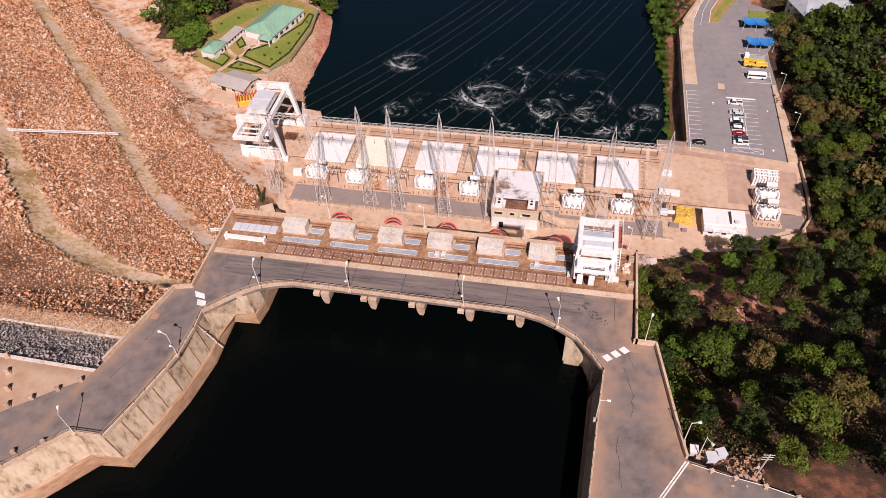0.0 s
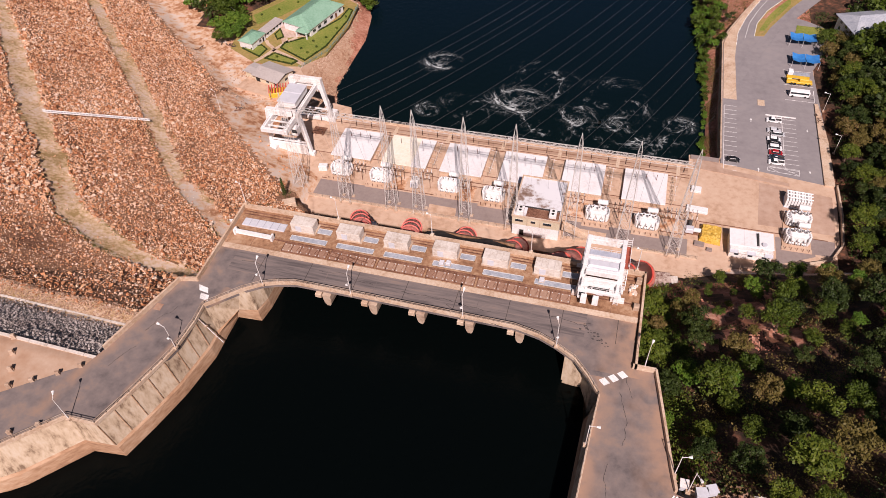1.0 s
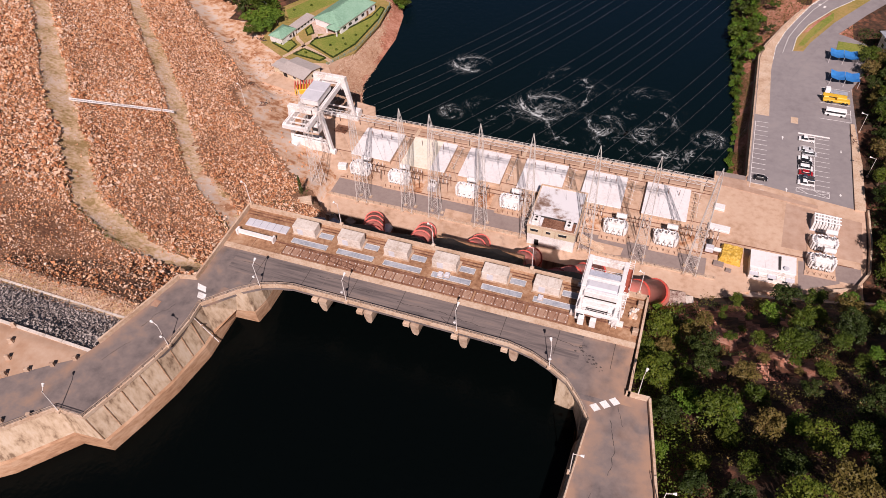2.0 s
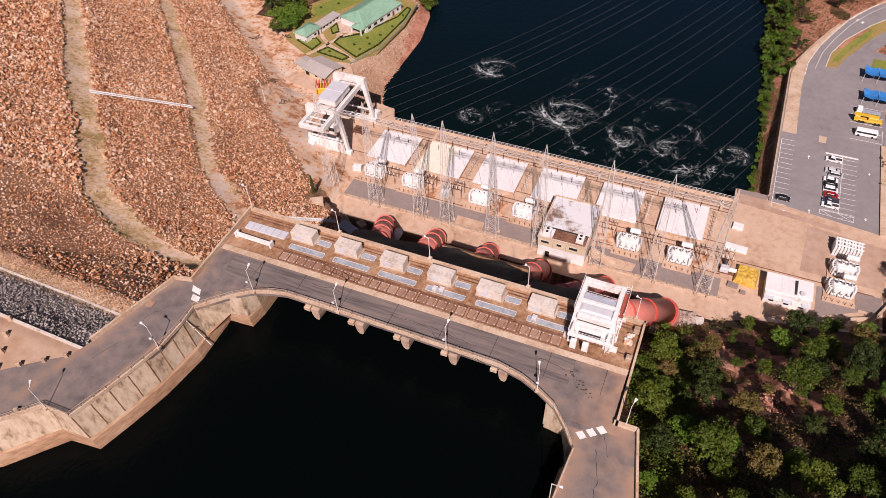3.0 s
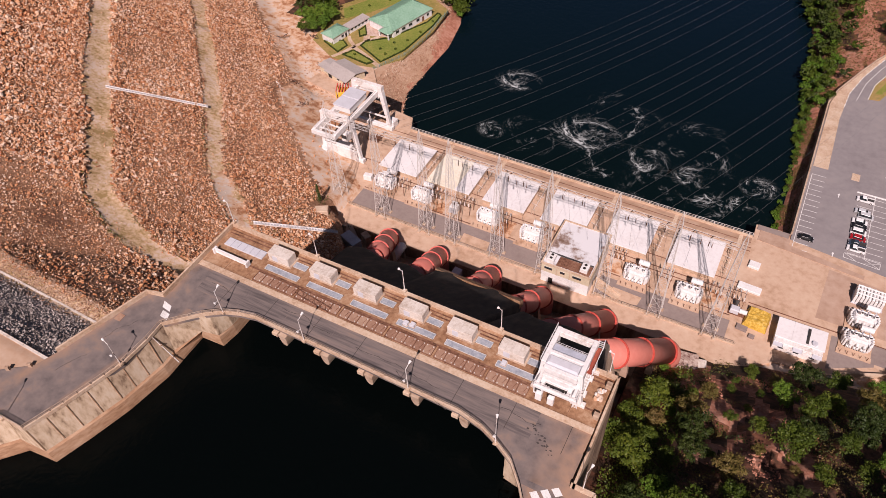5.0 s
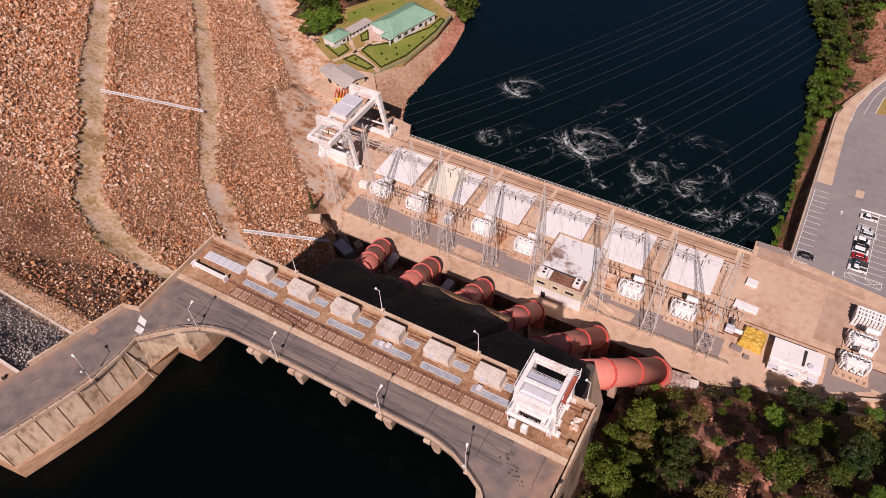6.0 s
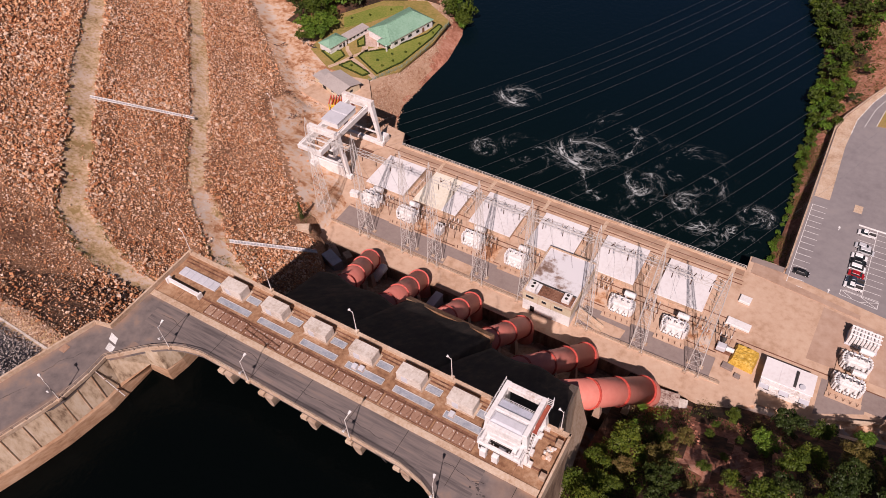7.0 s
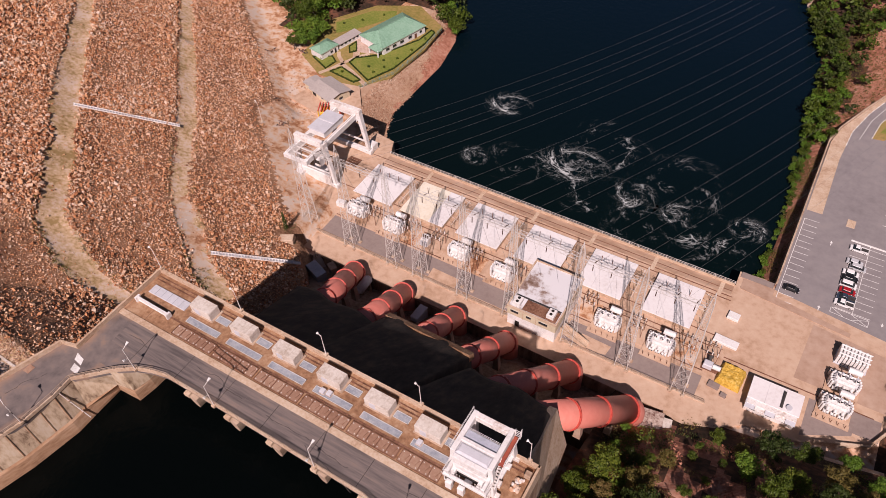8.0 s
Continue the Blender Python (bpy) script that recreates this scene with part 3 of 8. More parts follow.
kind[(CX > 73) & (CX < 112) & (CY > 94) & (np.sin(CX * 0.4 + 1.5 * np.sin(CY * 0.13)) + np.sin(CY * 0.3) > -0.9)] = 6
ground.polygons.foreach_set("material_index", kind)
ground.update()
ground.validate()
ground.polygons.foreach_set("use_smooth", np.ones(len(quads), bool))
tagged(new("ground", ground), "orange earth, rock slopes and wooded hillside of the valley", kind="structure")

# ---- water ----
TOP_L = [(-140, -222), (-72, -174), (-50.7, -162.4), (-48.6, -161.0), (-41.2, -153.8), (-35.4, -153.7), (-33, -147.2), (-30.8, -140), (-29.5, -131), (-29.7, -127), (-24.9, -122.5), (-23.6, -121.2), (-22.4, -118.5), (-22.2, -112)]
FOOT_L = [(-138, -224.5), (-70.4, -176.2), (-49.2, -164.4), (-47.0, -162.8), (-39.4, -154.6), (-33.4, -154.0), (-31.2, -147.6), (-29.1, -140.4), (-27.6, -131.6), (-27.7, -128.4), (-27.7, -121.9), (-22.7, -121.6), (-22.1, -118), (-22.0, -112)]
struct("river_water", MB().add([(-900, 6, RIVER), (900, 6, RIVER), (900, 1500, RIVER), (-900, 1500, RIVER)], [(0, 1, 2, 3)]), M["river"], "dark blue river water with small ripples below the powerhouse")
lk = FOOT_L[:-1] + [(-22.6, -113), (-22.6, -104), (37.2, -104), (37.2, -121.8), (41.3, -121.8), (42.0, -129), (41.6, -139), (41, -151), (40, -175)] + [(34, -700), (-900, -700), (-900, -600)]
struct("lake_water", MB().add([(x, y, LAKE) for x, y in lk], [tuple(range(len(lk)))]), M["lake"], "almost black still reservoir water before the intake")

# ---- intake dam ----
EDGE = [(-21.2, -119.8), (-18.2, -118.7), (-14.9, -118.0), (-3.3, -118.0), (18, -118.2), (27.5, -118.3), (32, -119.2), (35.1, -120.5), (38.7, -122.5), (41.5, -125.6), (43.6, -128.6)]
LEFT_EDGE = [(-72, -174), (-50.7, -162.4), (-48.6, -161.0), (-41.2, -153.8), (-35.4, -153.7), (-33, -147.2), (-30.8, -140), (-29.9, -136.4), (-29.5, -131), (-29.7, -127), (-24.2, -121.8), (-21.2, -119.8)]
RIGHT_EDGE = [(43.6, -128.6), (42.9, -138.6), (42.2, -151), (41, -175), (38, -215)]
FAR_L = [(-33.6, -101), (-33.6, -121.8), (-37.1, -122.6), (-42.4, -140.2)]

intake = struct("intake_deck", MB().prism([(-33.6, -101), (-33.6, -112.2), (49, -112.2), (49, -101)], D - 2.0, D), M["deck"], "brown stained concrete intake deck on the dam crest")
body = MB()
body.prism([(-33.6, -101.05), (-33.6, -106), (49, -106), (49, -101.05)], 20, D - 2.0)
body.prism([(-33.6, -101.05), (-33.6, -127), (-29.9, -126.8), (-29.8, -119.4), (-24.8, -118.8), (-22.6, -117.3), (-22.3, -101.05)], 18, D - 1.2)
struct("dam_wall", body, M["wall"], "weathered concrete body of the intake dam")
struct("end_pier", MB().prism([(37.3, -101.05), (37.3, -112.5), (36.8, -122.3), (41.4, -122.3), (42.0, -126.2), (49, -126), (49, -101.05)], 18, D - 1.2, [(37.3, -101.05), (37.3, -112.5), (37.0, -120.6), (40.4, -121.6), (42.4, -126.2), (49, -126), (49, -101.05)]), M["wall_upper"], "pale concrete pier at the end of the intake")
# roadway on the crest
road = MB()
road.prism([(-33.6, -112.2), (-33.6, -121.8), (-37.1, -122.6), (-42.4, -140.2), (-44, -144.2), (-47.8, -146.8), (-55, -152.3), (-90, -177), (-84, -183)]
           + LEFT_EDGE + EDGE[1:] + [(42.9, -138.6), (42.2, -151), (41, -175), (38, -215), (120, -215), (120, -153), (74.4, -146), (67.4, -144.9), (56.6, -142.6), (55.8, -139.5), (52.2, -122), (48.2, -122), (48.4, -112.2)], D - 1.2, D - 0.02)
struct("crest_road", road, M["asphalt"], "worn grey brown asphalt road along the dam crest")
# bays of the deck road
for k in range(7):
    x0 = -29.6 + 9.9 * k
    struct("road_bay", MB().box(x0 + 0.03, x0 + 9.87, -117.75, -112.45, D - 0.1, D - 0.014), M["asphalt_bay"], "worn asphalt bay between the road joints")
# old cracks in the road
rk = random.Random(8)
cr = MB()
for x, y, a, n in ((46.8, -127, -1.6, 34), (47.6, -124, -1.35, 14), (46.4, -140, -1.6, 30), (33, -114.6, 0.05, 26), (5, -115.2, 0.0, 60), (-12, -114.0, 0.0, 40), (-34.5, -128, -1.85, 26), (-37, -138, -2.0, 20), (-28, -115, 0.1, 18), (14, -116.2, 0.0, 40)):
    a_mean = a
    prev = None
    for i in range(n):
        a += rk.gauss(0, 0.2) + 0.25 * (a_mean - a)
        x, y = x + 0.3 * math.cos(a), y + 0.3 * math.sin(a)
        w = rk.uniform(0.015, 0.07)
        e = ((x - w * math.sin(a), y + w * math.cos(a), D - 0.008), (x + w * math.sin(a), y - w * math.cos(a), D - 0.008))
        if prev:
            cr.add([prev[0], prev[1], e[1], e[0]], [(0, 1, 2, 3)])
        prev = e
tagged(part("road_crack", cr, M["crack"]), "dark filled cracks in the crest road", "crack", "", "stuff")
# brackets under the road
for k in range(5):
    x = -8.7 + 9.3 * k
    prof = [(-0.8, -1.25), (-0.78, -2.8), (-0.6, -3.9), (-0.3, -4.5), (0.3, -4.5), (0.6, -3.9), (0.78, -2.8), (0.8, -1.25)]
    n = len(prof)
    mb = MB().add([(x + a, -118.75 - 0.1 * (b + 1.25), D + b) for a, b in prof] + [(x + a, -112.0, D + b * 1.25) for a, b in prof],
                  [tuple(range(n)), tuple(range(2 * n - 1, n - 1, -1))] + [(i, (i + 1) % n, n + (i + 1) % n, n + i) for i in range(n)])
    tagged(part("bracket", mb, M["concrete"]), "round-bottomed concrete bracket under the crest road", "bracket", "brackets under the crest road", "structure")
    tagged(part("bearing_block", MB().cham(x - 2.3, x - 1.1, -118.7, -116.5, D - 2.2, D - 1.25, 0.08), M["concrete_pale"]), "small concrete block under the road edge", "block", "blocks under the crest road", "structure")
for i in range(8):
    x = -23.5 + 9.8 * i
    struct("road_joint", MB().box(x, x + 0.09, -117.8 if i else -119.5, -112.55, D - 0.03, D - 0.008), M["shade_and_joint"], "dark joint across the crest road")
# kerb between deck and road, expansion joints
struct("kerb", MB().box(-33.4, 48.4, -112.5, -111.35, D - 0.5, D + 0.16), M["concrete_pale"], "pale concrete kerb between deck and road")
# reservoir walls
wall, upper = MB(), MB()
for top, foot in ((TOP_L, FOOT_L), (RIGHT_EDGE, [(42.0, -129.0), (41.6, -139), (41, -151), (40, -175), (36, -215)])):
    for i in range(len(top) - 1):
        t0, t1, f0, f1 = (Vector(q) for q in (top[i], top[i + 1], foot[i], foot[i + 1]))
        rows = [((*t0, D - 0.5), (*t1, D - 0.5))]
        for u, z in ((0.62, D - 6.6), (0.80, D - 7.0), (1.0, LAKE + 0.5), (1.04, LAKE - 0.2), (1.3, LAKE - 6)):
            rows.append(((*t0.lerp(f0, u), z), (*t1.lerp(f1, u), z)))
        for k, ((a, b), (c, d)) in enumerate(zip(rows, rows[1:])):
            (wall if k else upper).add([a, b, d, c], [(0, 1, 2, 3)])
struct("reservoir_wall", wall, M["wall_lower"], "brown stained foot of the retaining wall along the reservoir")
struct("reservoir_wall", upper, M["wall_upper"], "pale streaked upper retaining wall along the reservoir")
# ribs on the left wall
for (x, y), (u, v) in zip(resample(TOP_L[5:9], 3.4), resample(FOOT_L[5:9], 3.4)):
    mb = MB().beam((x + 0.1, y, D - 0.6), (x + (u - x) * 0.6 + 0.06, y + (v - y) * 0.6, D - 6.4), 0.14, 0.1)
    tagged(part("wall_rib", mb, M["wall_lower"]), kind="structure")
# parapets with rail posts
def railing(name, pts, z, h, label, step=2.4, base=0.35, wallmat="concrete_pale", pipe="rail"):
    """Low kerb wall with white posts and a top bar."""
    t = thing(name, label, "railing")
    mb = MB()
    band(mb, pts, 0.16, -0.16, z - 0.4, z + base)
    part("kerb_wall", mb, M[wallmat], t)
    for x, y in resample(pts, step):
        part("post", MB().box(x - 0.06, x + 0.06, y - 0.06, y + 0.06, z + base, z + h), M[pipe], t)
    bar = MB()
    for a, b in zip(pts, pts[1:]):
        bar.beam((*a, z + h), (*b, z + h), 0.09)
        bar.beam((*a, z + (h + base) / 2), (*b, z + (h + base) / 2), 0.06)
    part("top_bar", bar, M[pipe], t)
    return t


railing("road_railing", EDGE, D, 1.1, "tan painted pipe railing on the kerb of the curved road")
railing("road_railing", LEFT_EDGE[1:], D, 1.1, "tan painted pipe railing along the wing wall above the water")
railing("road_railing", RIGHT_EDGE[:4], D, 1.1, "tan painted pipe railing along the road beside the reservoir")
pw = MB()
pw.box(-33.6, 49, -101.35, -100.9, D - 0.6, D + 1.05)
pw.box(-33.9, -33.5, -121.9, -100.9, D - 3, D + 1.05)
band(pw, [(-33.6, -121.8), (-37.1, -122.6), (-42.4, -140.2)], 0.2, -0.2, D - 3, D + 1.0)
struct("parapet", pw, M["concrete_pale"], "pale concrete parapet on the downstream side of the deck")
pw = MB()
pw.box(48.7, 49.1, -122.2, -100.9, D - 3, D + 1.05)
pw.box(48.4, 52.2, -122.2, -121.8, D - 3, D + 1.05)
band(pw, [(52.2, -122), (55.8, -139.5), (56.5, -142.4)], 0.2, -0.2, D - 3, D + 1.05)
struct("parapet", pw, M["concrete_pale"], "concrete parapet between the road and the wooded slope")
# wall below the far side of the left road
ww = MB()
band(ww, FAR_L, 5, -0.05, 15, D - 1.3)
struct("wing_wall", ww, M["wall"], "concrete wing wall above the rockfill")
ww = MB()
band(ww, [(49, -101), (49, -122), (52.2, -122.2), (55.8, -139.5)], 0.02, -5, 20, D - 1.3)
struct("wing_wall", ww, M["wall"], "concrete wing wall above the trees")

# ---- slope with the penstocks ----
PEN_X = (-35.7, -18.0, -0.1, 16.4, 35.9, 56.7)
PEN_LEAN = (0.50, 0.32, 0.16, -0.05, -0.27, -0.59)
PEN_LIFT = (0.0, 0.3, 0.45, -0.3, 0.0, -1.35)
PEN_R, PEN_SLOPE = (2.98, 2.98, 2.98, 2.98, 3.08, 3.48), 0.90


def pen_point(k, y):
    """Centre of penstock k where it crosses y."""
    d = -45.5 - y
    return Vector((PEN_X[k] + PEN_LEAN[k] * d, y, 2.65 + PEN_LIFT[k] + PEN_SLOPE * d))


def encasement(tl, tr, fl, fr, lift, seed):
    """A rough sloping block between the deck and its front edge; corners are (x, y, z)."""
    n = 22
    u, v = np.meshgrid(np.linspace(0, 1, n), np.linspace(0, 1, n))
    tl, tr, fl, fr = (np.array(c, float) for c in (tl, tr, fl, fr))
    p = ((tl * (1 - u)[..., None] + tr * u[..., None]) * (1 - v)[..., None] + (fl * (1 - u)[..., None] + fr * u[..., None]) * v[..., None])
    x, y = p[..., 0], p[..., 1]
    w = np.sin(x * 0.31 + seed + 1.4 * np.sin(y * 0.17)) * 0.55 + np.sin(y * 0.43 + 0.9 * np.sin(x * 0.23 + seed)) * 0.35 + np.sin(x * 1.1 + y * 0.7) * 0.12
    edge = np.clip(np.minimum(np.minimum(u, 1 - u) * 5, 1), 0, 1)
    p[..., 2] += w * 0.16 + lift * np.sin(np.clip(v * 1.02, 0, 1) * math.pi * 0.5) * edge - 0.2 * np.clip((v - 0.955) / 0.045, 0, 1) ** 2 - 0.4 * (1 - edge)
    p[..., 1] += 0.5 * np.sin(x * 0.5 + seed) * v
    vs = [tuple(c) for c in p.reshape(-1, 3)]
    fs = [(j * n + i, (j + 1) * n + i, (j + 1) * n + i + 1, j * n + i + 1) for j in range(n - 1) for i in range(n - 1)]
    rim = [i for i in range(n)] + [j * n + n - 1 for j in range(1, n)] + [(n - 1) * n + i for i in range(n - 2, -1, -1)] + [j * n for j in range(n - 2, 0, -1)]
    o = len(vs)
    vs += [(vs[k][0], vs[k][1], -9.0) for k in rim]
    m_ = len(rim)
    fs += [(rim[i], rim[(i + 1) % m_], o + (i + 1) % m_, o + i) for i in range(m_)]
    # the shade that falls on this slope is put into its colour
    struct("penstock_slope", MB().add(vs, fs), M["shade_and_joint"], "rough concrete slope that encases the upper penstocks, dam shade put into its colour", True)


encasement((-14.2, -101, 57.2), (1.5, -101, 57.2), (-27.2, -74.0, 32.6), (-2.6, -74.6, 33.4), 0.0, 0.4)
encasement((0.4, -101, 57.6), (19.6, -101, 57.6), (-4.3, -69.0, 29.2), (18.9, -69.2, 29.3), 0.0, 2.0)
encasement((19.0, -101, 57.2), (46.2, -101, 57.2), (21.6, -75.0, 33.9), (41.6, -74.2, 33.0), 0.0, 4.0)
# added strip, browner than the slope, paints the sun on its lower edge
struct("slope_lip", MB().hexa([(-4.2, -70.6, 28.0), (19.0, -70.8, 28.1), (19.0, -68.6, 26.6), (-4.5, -68.4, 26.5), (-4.2, -70.6, 30.95), (19.0, -70.8, 31.05), (19.0, -68.6, 29.15), (-4.5, -68.4, 29.05)]), M["deck"], "sunlit strip at the foot of the middle slope, added as a brown concrete lip")
struct("flank_wall", MB().hexa([(42.0, -100.9, 26), (49.2, -100.9, 30), (45.8, -74.4, 20), (39, -74.4, 17), (42.0, -100.9, 56.0), (46.4, -100.9, 56.9), (42.2, -74.1, 32.5), (40.5, -74.1, 32.3)]), M["concrete_pale"], "pale concrete flank of the penstock slope")
struct("trench_floor", MB().hexa([(-50, -61, -9), (56, -61, -9), (56, -43.4, -9), (-50, -43.4, -9), (-50, -61, 4.0), (56, -61, 4.0), (56, -43.4, -5.5), (-50, -43.4, -5.5)]), M["wall"], "shaded concrete floor under the penstocks")

def pipe_bend(p, way, r, turn_r):
    """The end of a pipe that runs along way and turns straight down."""
    down = Vector((0, 0, -1))
    side = (down - way * down.dot(way)).normalized()
    c, a = p + side * turn_r, way.angle(down)
    across = way.cross(side)
    mb, n, m_ = MB(), 8, 32
    stops = []
    for i in range(n + 1):
        f = a * i / n
        stops.append((c - side * (turn_r * math.cos(f)) + way * (turn_r * math.sin(f)), side * math.cos(f) - way * math.sin(f)))
    stops.append((stops[-1][0] + down * 6.0, stops[-1][1]))
    vs = [tuple(o + u * (r * math.cos(6.28318 * j / m_)) + across * (r * math.sin(6.28318 * j / m_))) for o, u in stops for j in range(m_)]
    return mb.add(vs, [(i * m_ + j, i * m_ + (j + 1) % m_, (i + 1) * m_ + (j + 1) % m_, (i + 1) * m_ + j) for i in range(len(stops) - 1) for j in range(m_)])


def penstock(k):
    t = thing("penstock", "thick salmon red steel penstock with riveted ring collars", "pipe", "penstocks below the intake")
    r = PEN_R[k]
    c, q = pen_point(k, -45.5), pen_point(k, (-76.0, -76.0, -71.0, -71.0, -77.0, -77.0)[k])
    d = (q - c).normalized()
    lowest = (0.6, 0.6, 0.8, 1.0, 1.6, 8.8)[k]
    p = c + d * (lowest - 0.3)
    part("pipe", MB().cyl(p, q, r, 40), M["pen_red"], t, "", True)
    part("elbow", pipe_bend(p + d * 0.02, -d, r * 0.995, r + 1.0), M["pen_red"], t, "", True)
    for s in [lowest + 12.4 * i for i in range(3 if k in (2, 3, 5) else 4)]:
        part("ring_collar", MB().cyl(c + d * (s - 0.16), c + d * (s + 0.16), r + 0.3, 40), M["ring_red"], t, "bright red ring collar")
        part("ring_web", MB().cyl(c + d * (s + 0.16), c + d * (s + 0.42), r + 0.12, 40), M["ring_red"], t, "bright red ring collar")
        for e in range(8):
            f = (d.cross(Vector((0, 0, 1))).normalized() * math.cos(0.3 + e * 0.36) + d.cross(Vector((0, 0, 1))).cross(d).normalized() * math.sin(0.3 + e * 0.36))
            part("bolt_lug", MB().beam(c + d * (s - 0.32) + f * (r + 0.16), c + d * (s + 0.5) + f * (r + 0.16), 0.16), M["ring_red"], t)
    for s in (lowest + 12.4, lowest + 24.8):
        b = c + d * s
        for e in (-1, 1):
            x, y, z = b.x + e * (r - 0.4), b.y, b.z
            part("saddle", MB().hexa([(x - 0.9, y - 0.9, z - 7), (x + 0.9, y - 0.9, z - 7), (x + 0.9, y + 0.9, z - 7), (x - 0.9, y + 0.9, z - 7), (x - 0.5, y - 0.6, z - 1.6), (x + 0.5, y - 0.6, z - 1.6), (x + 0.5, y + 0.6, z - 1.6), (x - 0.5, y + 0.6, z - 1.6)]), M["yard_dark"], t, "concrete saddle")
    return t


for k in range(6):
    penstock(k)

# ---- powerhouse yard ----
yard = MB()
yard.prism([(-58, -43.44), (60, -43.4), (69, -45), (80, -37), (93, -35), (110, -26), (111.5, -20), (112.5, 6.5), (76, 11), (73, 13.6), (65.4, 13.2), (65.6, 7.2), (-57.8, 7.2), (-60.8, 13.8), (-69, 15), (-69, 6.5), (-95, -12), (-94, -17), (-78, -23), (-64, -26)], -1.2, 0)
struct("yard", yard, M["yard"], "sunlit tan concrete yard of the powerhouse")
rw = MB()
rw.prism([(-57.8, 5), (65.6, 5), (65.6, 7.15), (-57.8, 7.15)], -16, -1.2)
rw.prism([(-69, 4.9), (-57.85, 4.9), (-57.85, 7.15), (-60.8, 13.7), (-69, 14.9)], -16, -1.2)
rw.prism([(65.62, 4.9), (76, 4.9), (76, 13.4), (65.5, 13.1)], -16, -1.2)
struct("trench_wall", MB().box(-58, 60, -43.42, -42.8, -9, -0.03), M["wall"], "dark concrete wall of the penstock trench")
struct("powerhouse_wall", rw, M["wall"], "concrete river wall of the powerhouse")
PARKING = [(76, 11.05), (112.5, 6.55), (112, 30), (111, 52), (110, 75), (117, 92), (118, 108), (110, 113), (106, 114.5), (118, 134), (140, 166), (132, 172), (110, 158), (98, 141), (89.4, 124), (84.4, 112.5), (78.4, 97), (76.4, 88)]
pk = MB().prism(PARKING, -1.0, 0.0)
struct("parking_ground", pk, M["asphalt_grey"], "grey asphalt parking ground beside the river")
bw = MB()
band(bw, [(75.9, 13.6), (75.9, 88), (78.0, 97.2), (84.0, 112.8), (89.0, 124.4), (92, 130)], 0.3, -0.2, -7, 0.9)
struct("river_wall", bw, M["concrete"], "concrete wall between the parking and the river bank")

# ---- things on the intake deck ----
def valve_house(k):
    x = -21.2 + 9.95 * k
    t = thing("valve_house", "pale concrete housing with a steel access hatch on the deck", "housing", "housings on the intake deck", (x, -105.35, D))
    mb = MB()
    mb.cham(0, 4.9, 0, 2.4, 0, 2.1, 0.08)
    part("body", mb, M["concrete_grey"], t)
    for i in range(4):
        part("roof_slab", MB().cham(0.0 + 1.225 * i, 1.215 + 1.225 * i, -0.06, 2.46, 2.1, 2.24, 0.04), M["concrete_grey"], t)
    part("hatch", MB().box(1.0, 2.2, -0.07, 0.0, 0.25, 1.7), M["grey_paint"], t, "light grey steel hatch")
    part("plinth", MB().box(-0.25, 5.25, -0.25, 2.85, 0, 0.15), M["concrete"], t)
    return t


def floor_grate(x0, x1, y0, y1, label, group):
    t = thing("floor_grate", label, "grate", group, ((x0 + x1) / 2, (y0 + y1) / 2, D))
    w, h = (x1 - x0) / 2, (y1 - y0) / 2
    fr = MB()
    for a in ((-w, w, -h, -h + 0.08), (-w, w, h - 0.08, h), (-w, -w + 0.08, -h, h), (w - 0.08, w, -h, h)):
        fr.box(*a, 0, 0.16)
    part("frame", fr, M["steel"], t)
    part("backing", MB().box(-w, w, -h, h, 0.005, 0.06), M["blue_grey"], t)
    n = max(4, round(2 * h / 0.26))
    for i in range(n):
        y = -h + 0.12 + (2 * h - 0.24) * i / (n - 1)
        part("bar", MB().box(-w + 0.1, w - 0.1, y - 0.08, y + 0.08, 0.06, 0.095), M["blue_grey"], t)
    return t


def cover_plate(x):
    t = thing("cover_plate", "rust brown steel cover plate with lifting bolts", "cover", "cover plates along the deck", (x, -109.9, D))
    part("plate", MB().cham(-0.88, 0.88, -1.05, 1.05, 0, 0.12, 0.04), M["cover"], t)
    rim = MB()
    for a in ((-0.96, 0.96, -1.15, -1.05), (-0.96, 0.96, 1.05, 1.15), (-0.96, -0.88, -1.05, 1.05), (0.88, 0.96, -1.05, 1.05)):
        rim.box(*a, 0, 0.19)
    part("rim", rim, M["rust"], t)
    for a, b in ((-0.6, -0.75), (0.6, -0.75), (-0.6, 0.75), (0.6, 0.75)):
        part("bolt", MB().cyl((a, b, 0.12), (a, b, 0.24), 0.10, 6), M["steel"], t)
    part("lifting_rod", MB().beam((0.25, -0.45, 0.18), (0.55, 0.6, 0.22), 0.06), M["rust"], t)
    return t


for k in range(6):
    valve_house(k)
    floor_grate(-20.7 + 9.95 * k, -12.9 + 9.95 * k, -107.75, -106.45, "long blue grey floor grating set in the deck", "long gratings on the deck")
    floor_grate(-15.9 + 9.95 * k, -12.9 + 9.95 * k, -104.9, -103.5, "short blue grey floor grating beside a housing", "short gratings on the deck")
cover = cover_plate(-20.2)
for i in range(29):
    u, j = divmod(i, 5)
    if i:
        copy_thing(cover, pose(-20.2 + 9.95 * u + 1.9 * j, -109.9, D))
for k, (y0, y1) in enumerate(((-108.55, -108.25), (-102.95, -102.7), (-102.2, -102.0))):
    struct("crane_rail", MB().box(-33, 48.3, y0, y1, D, D + 0.09), M["rust"], "rusty crane rail let into the deck")
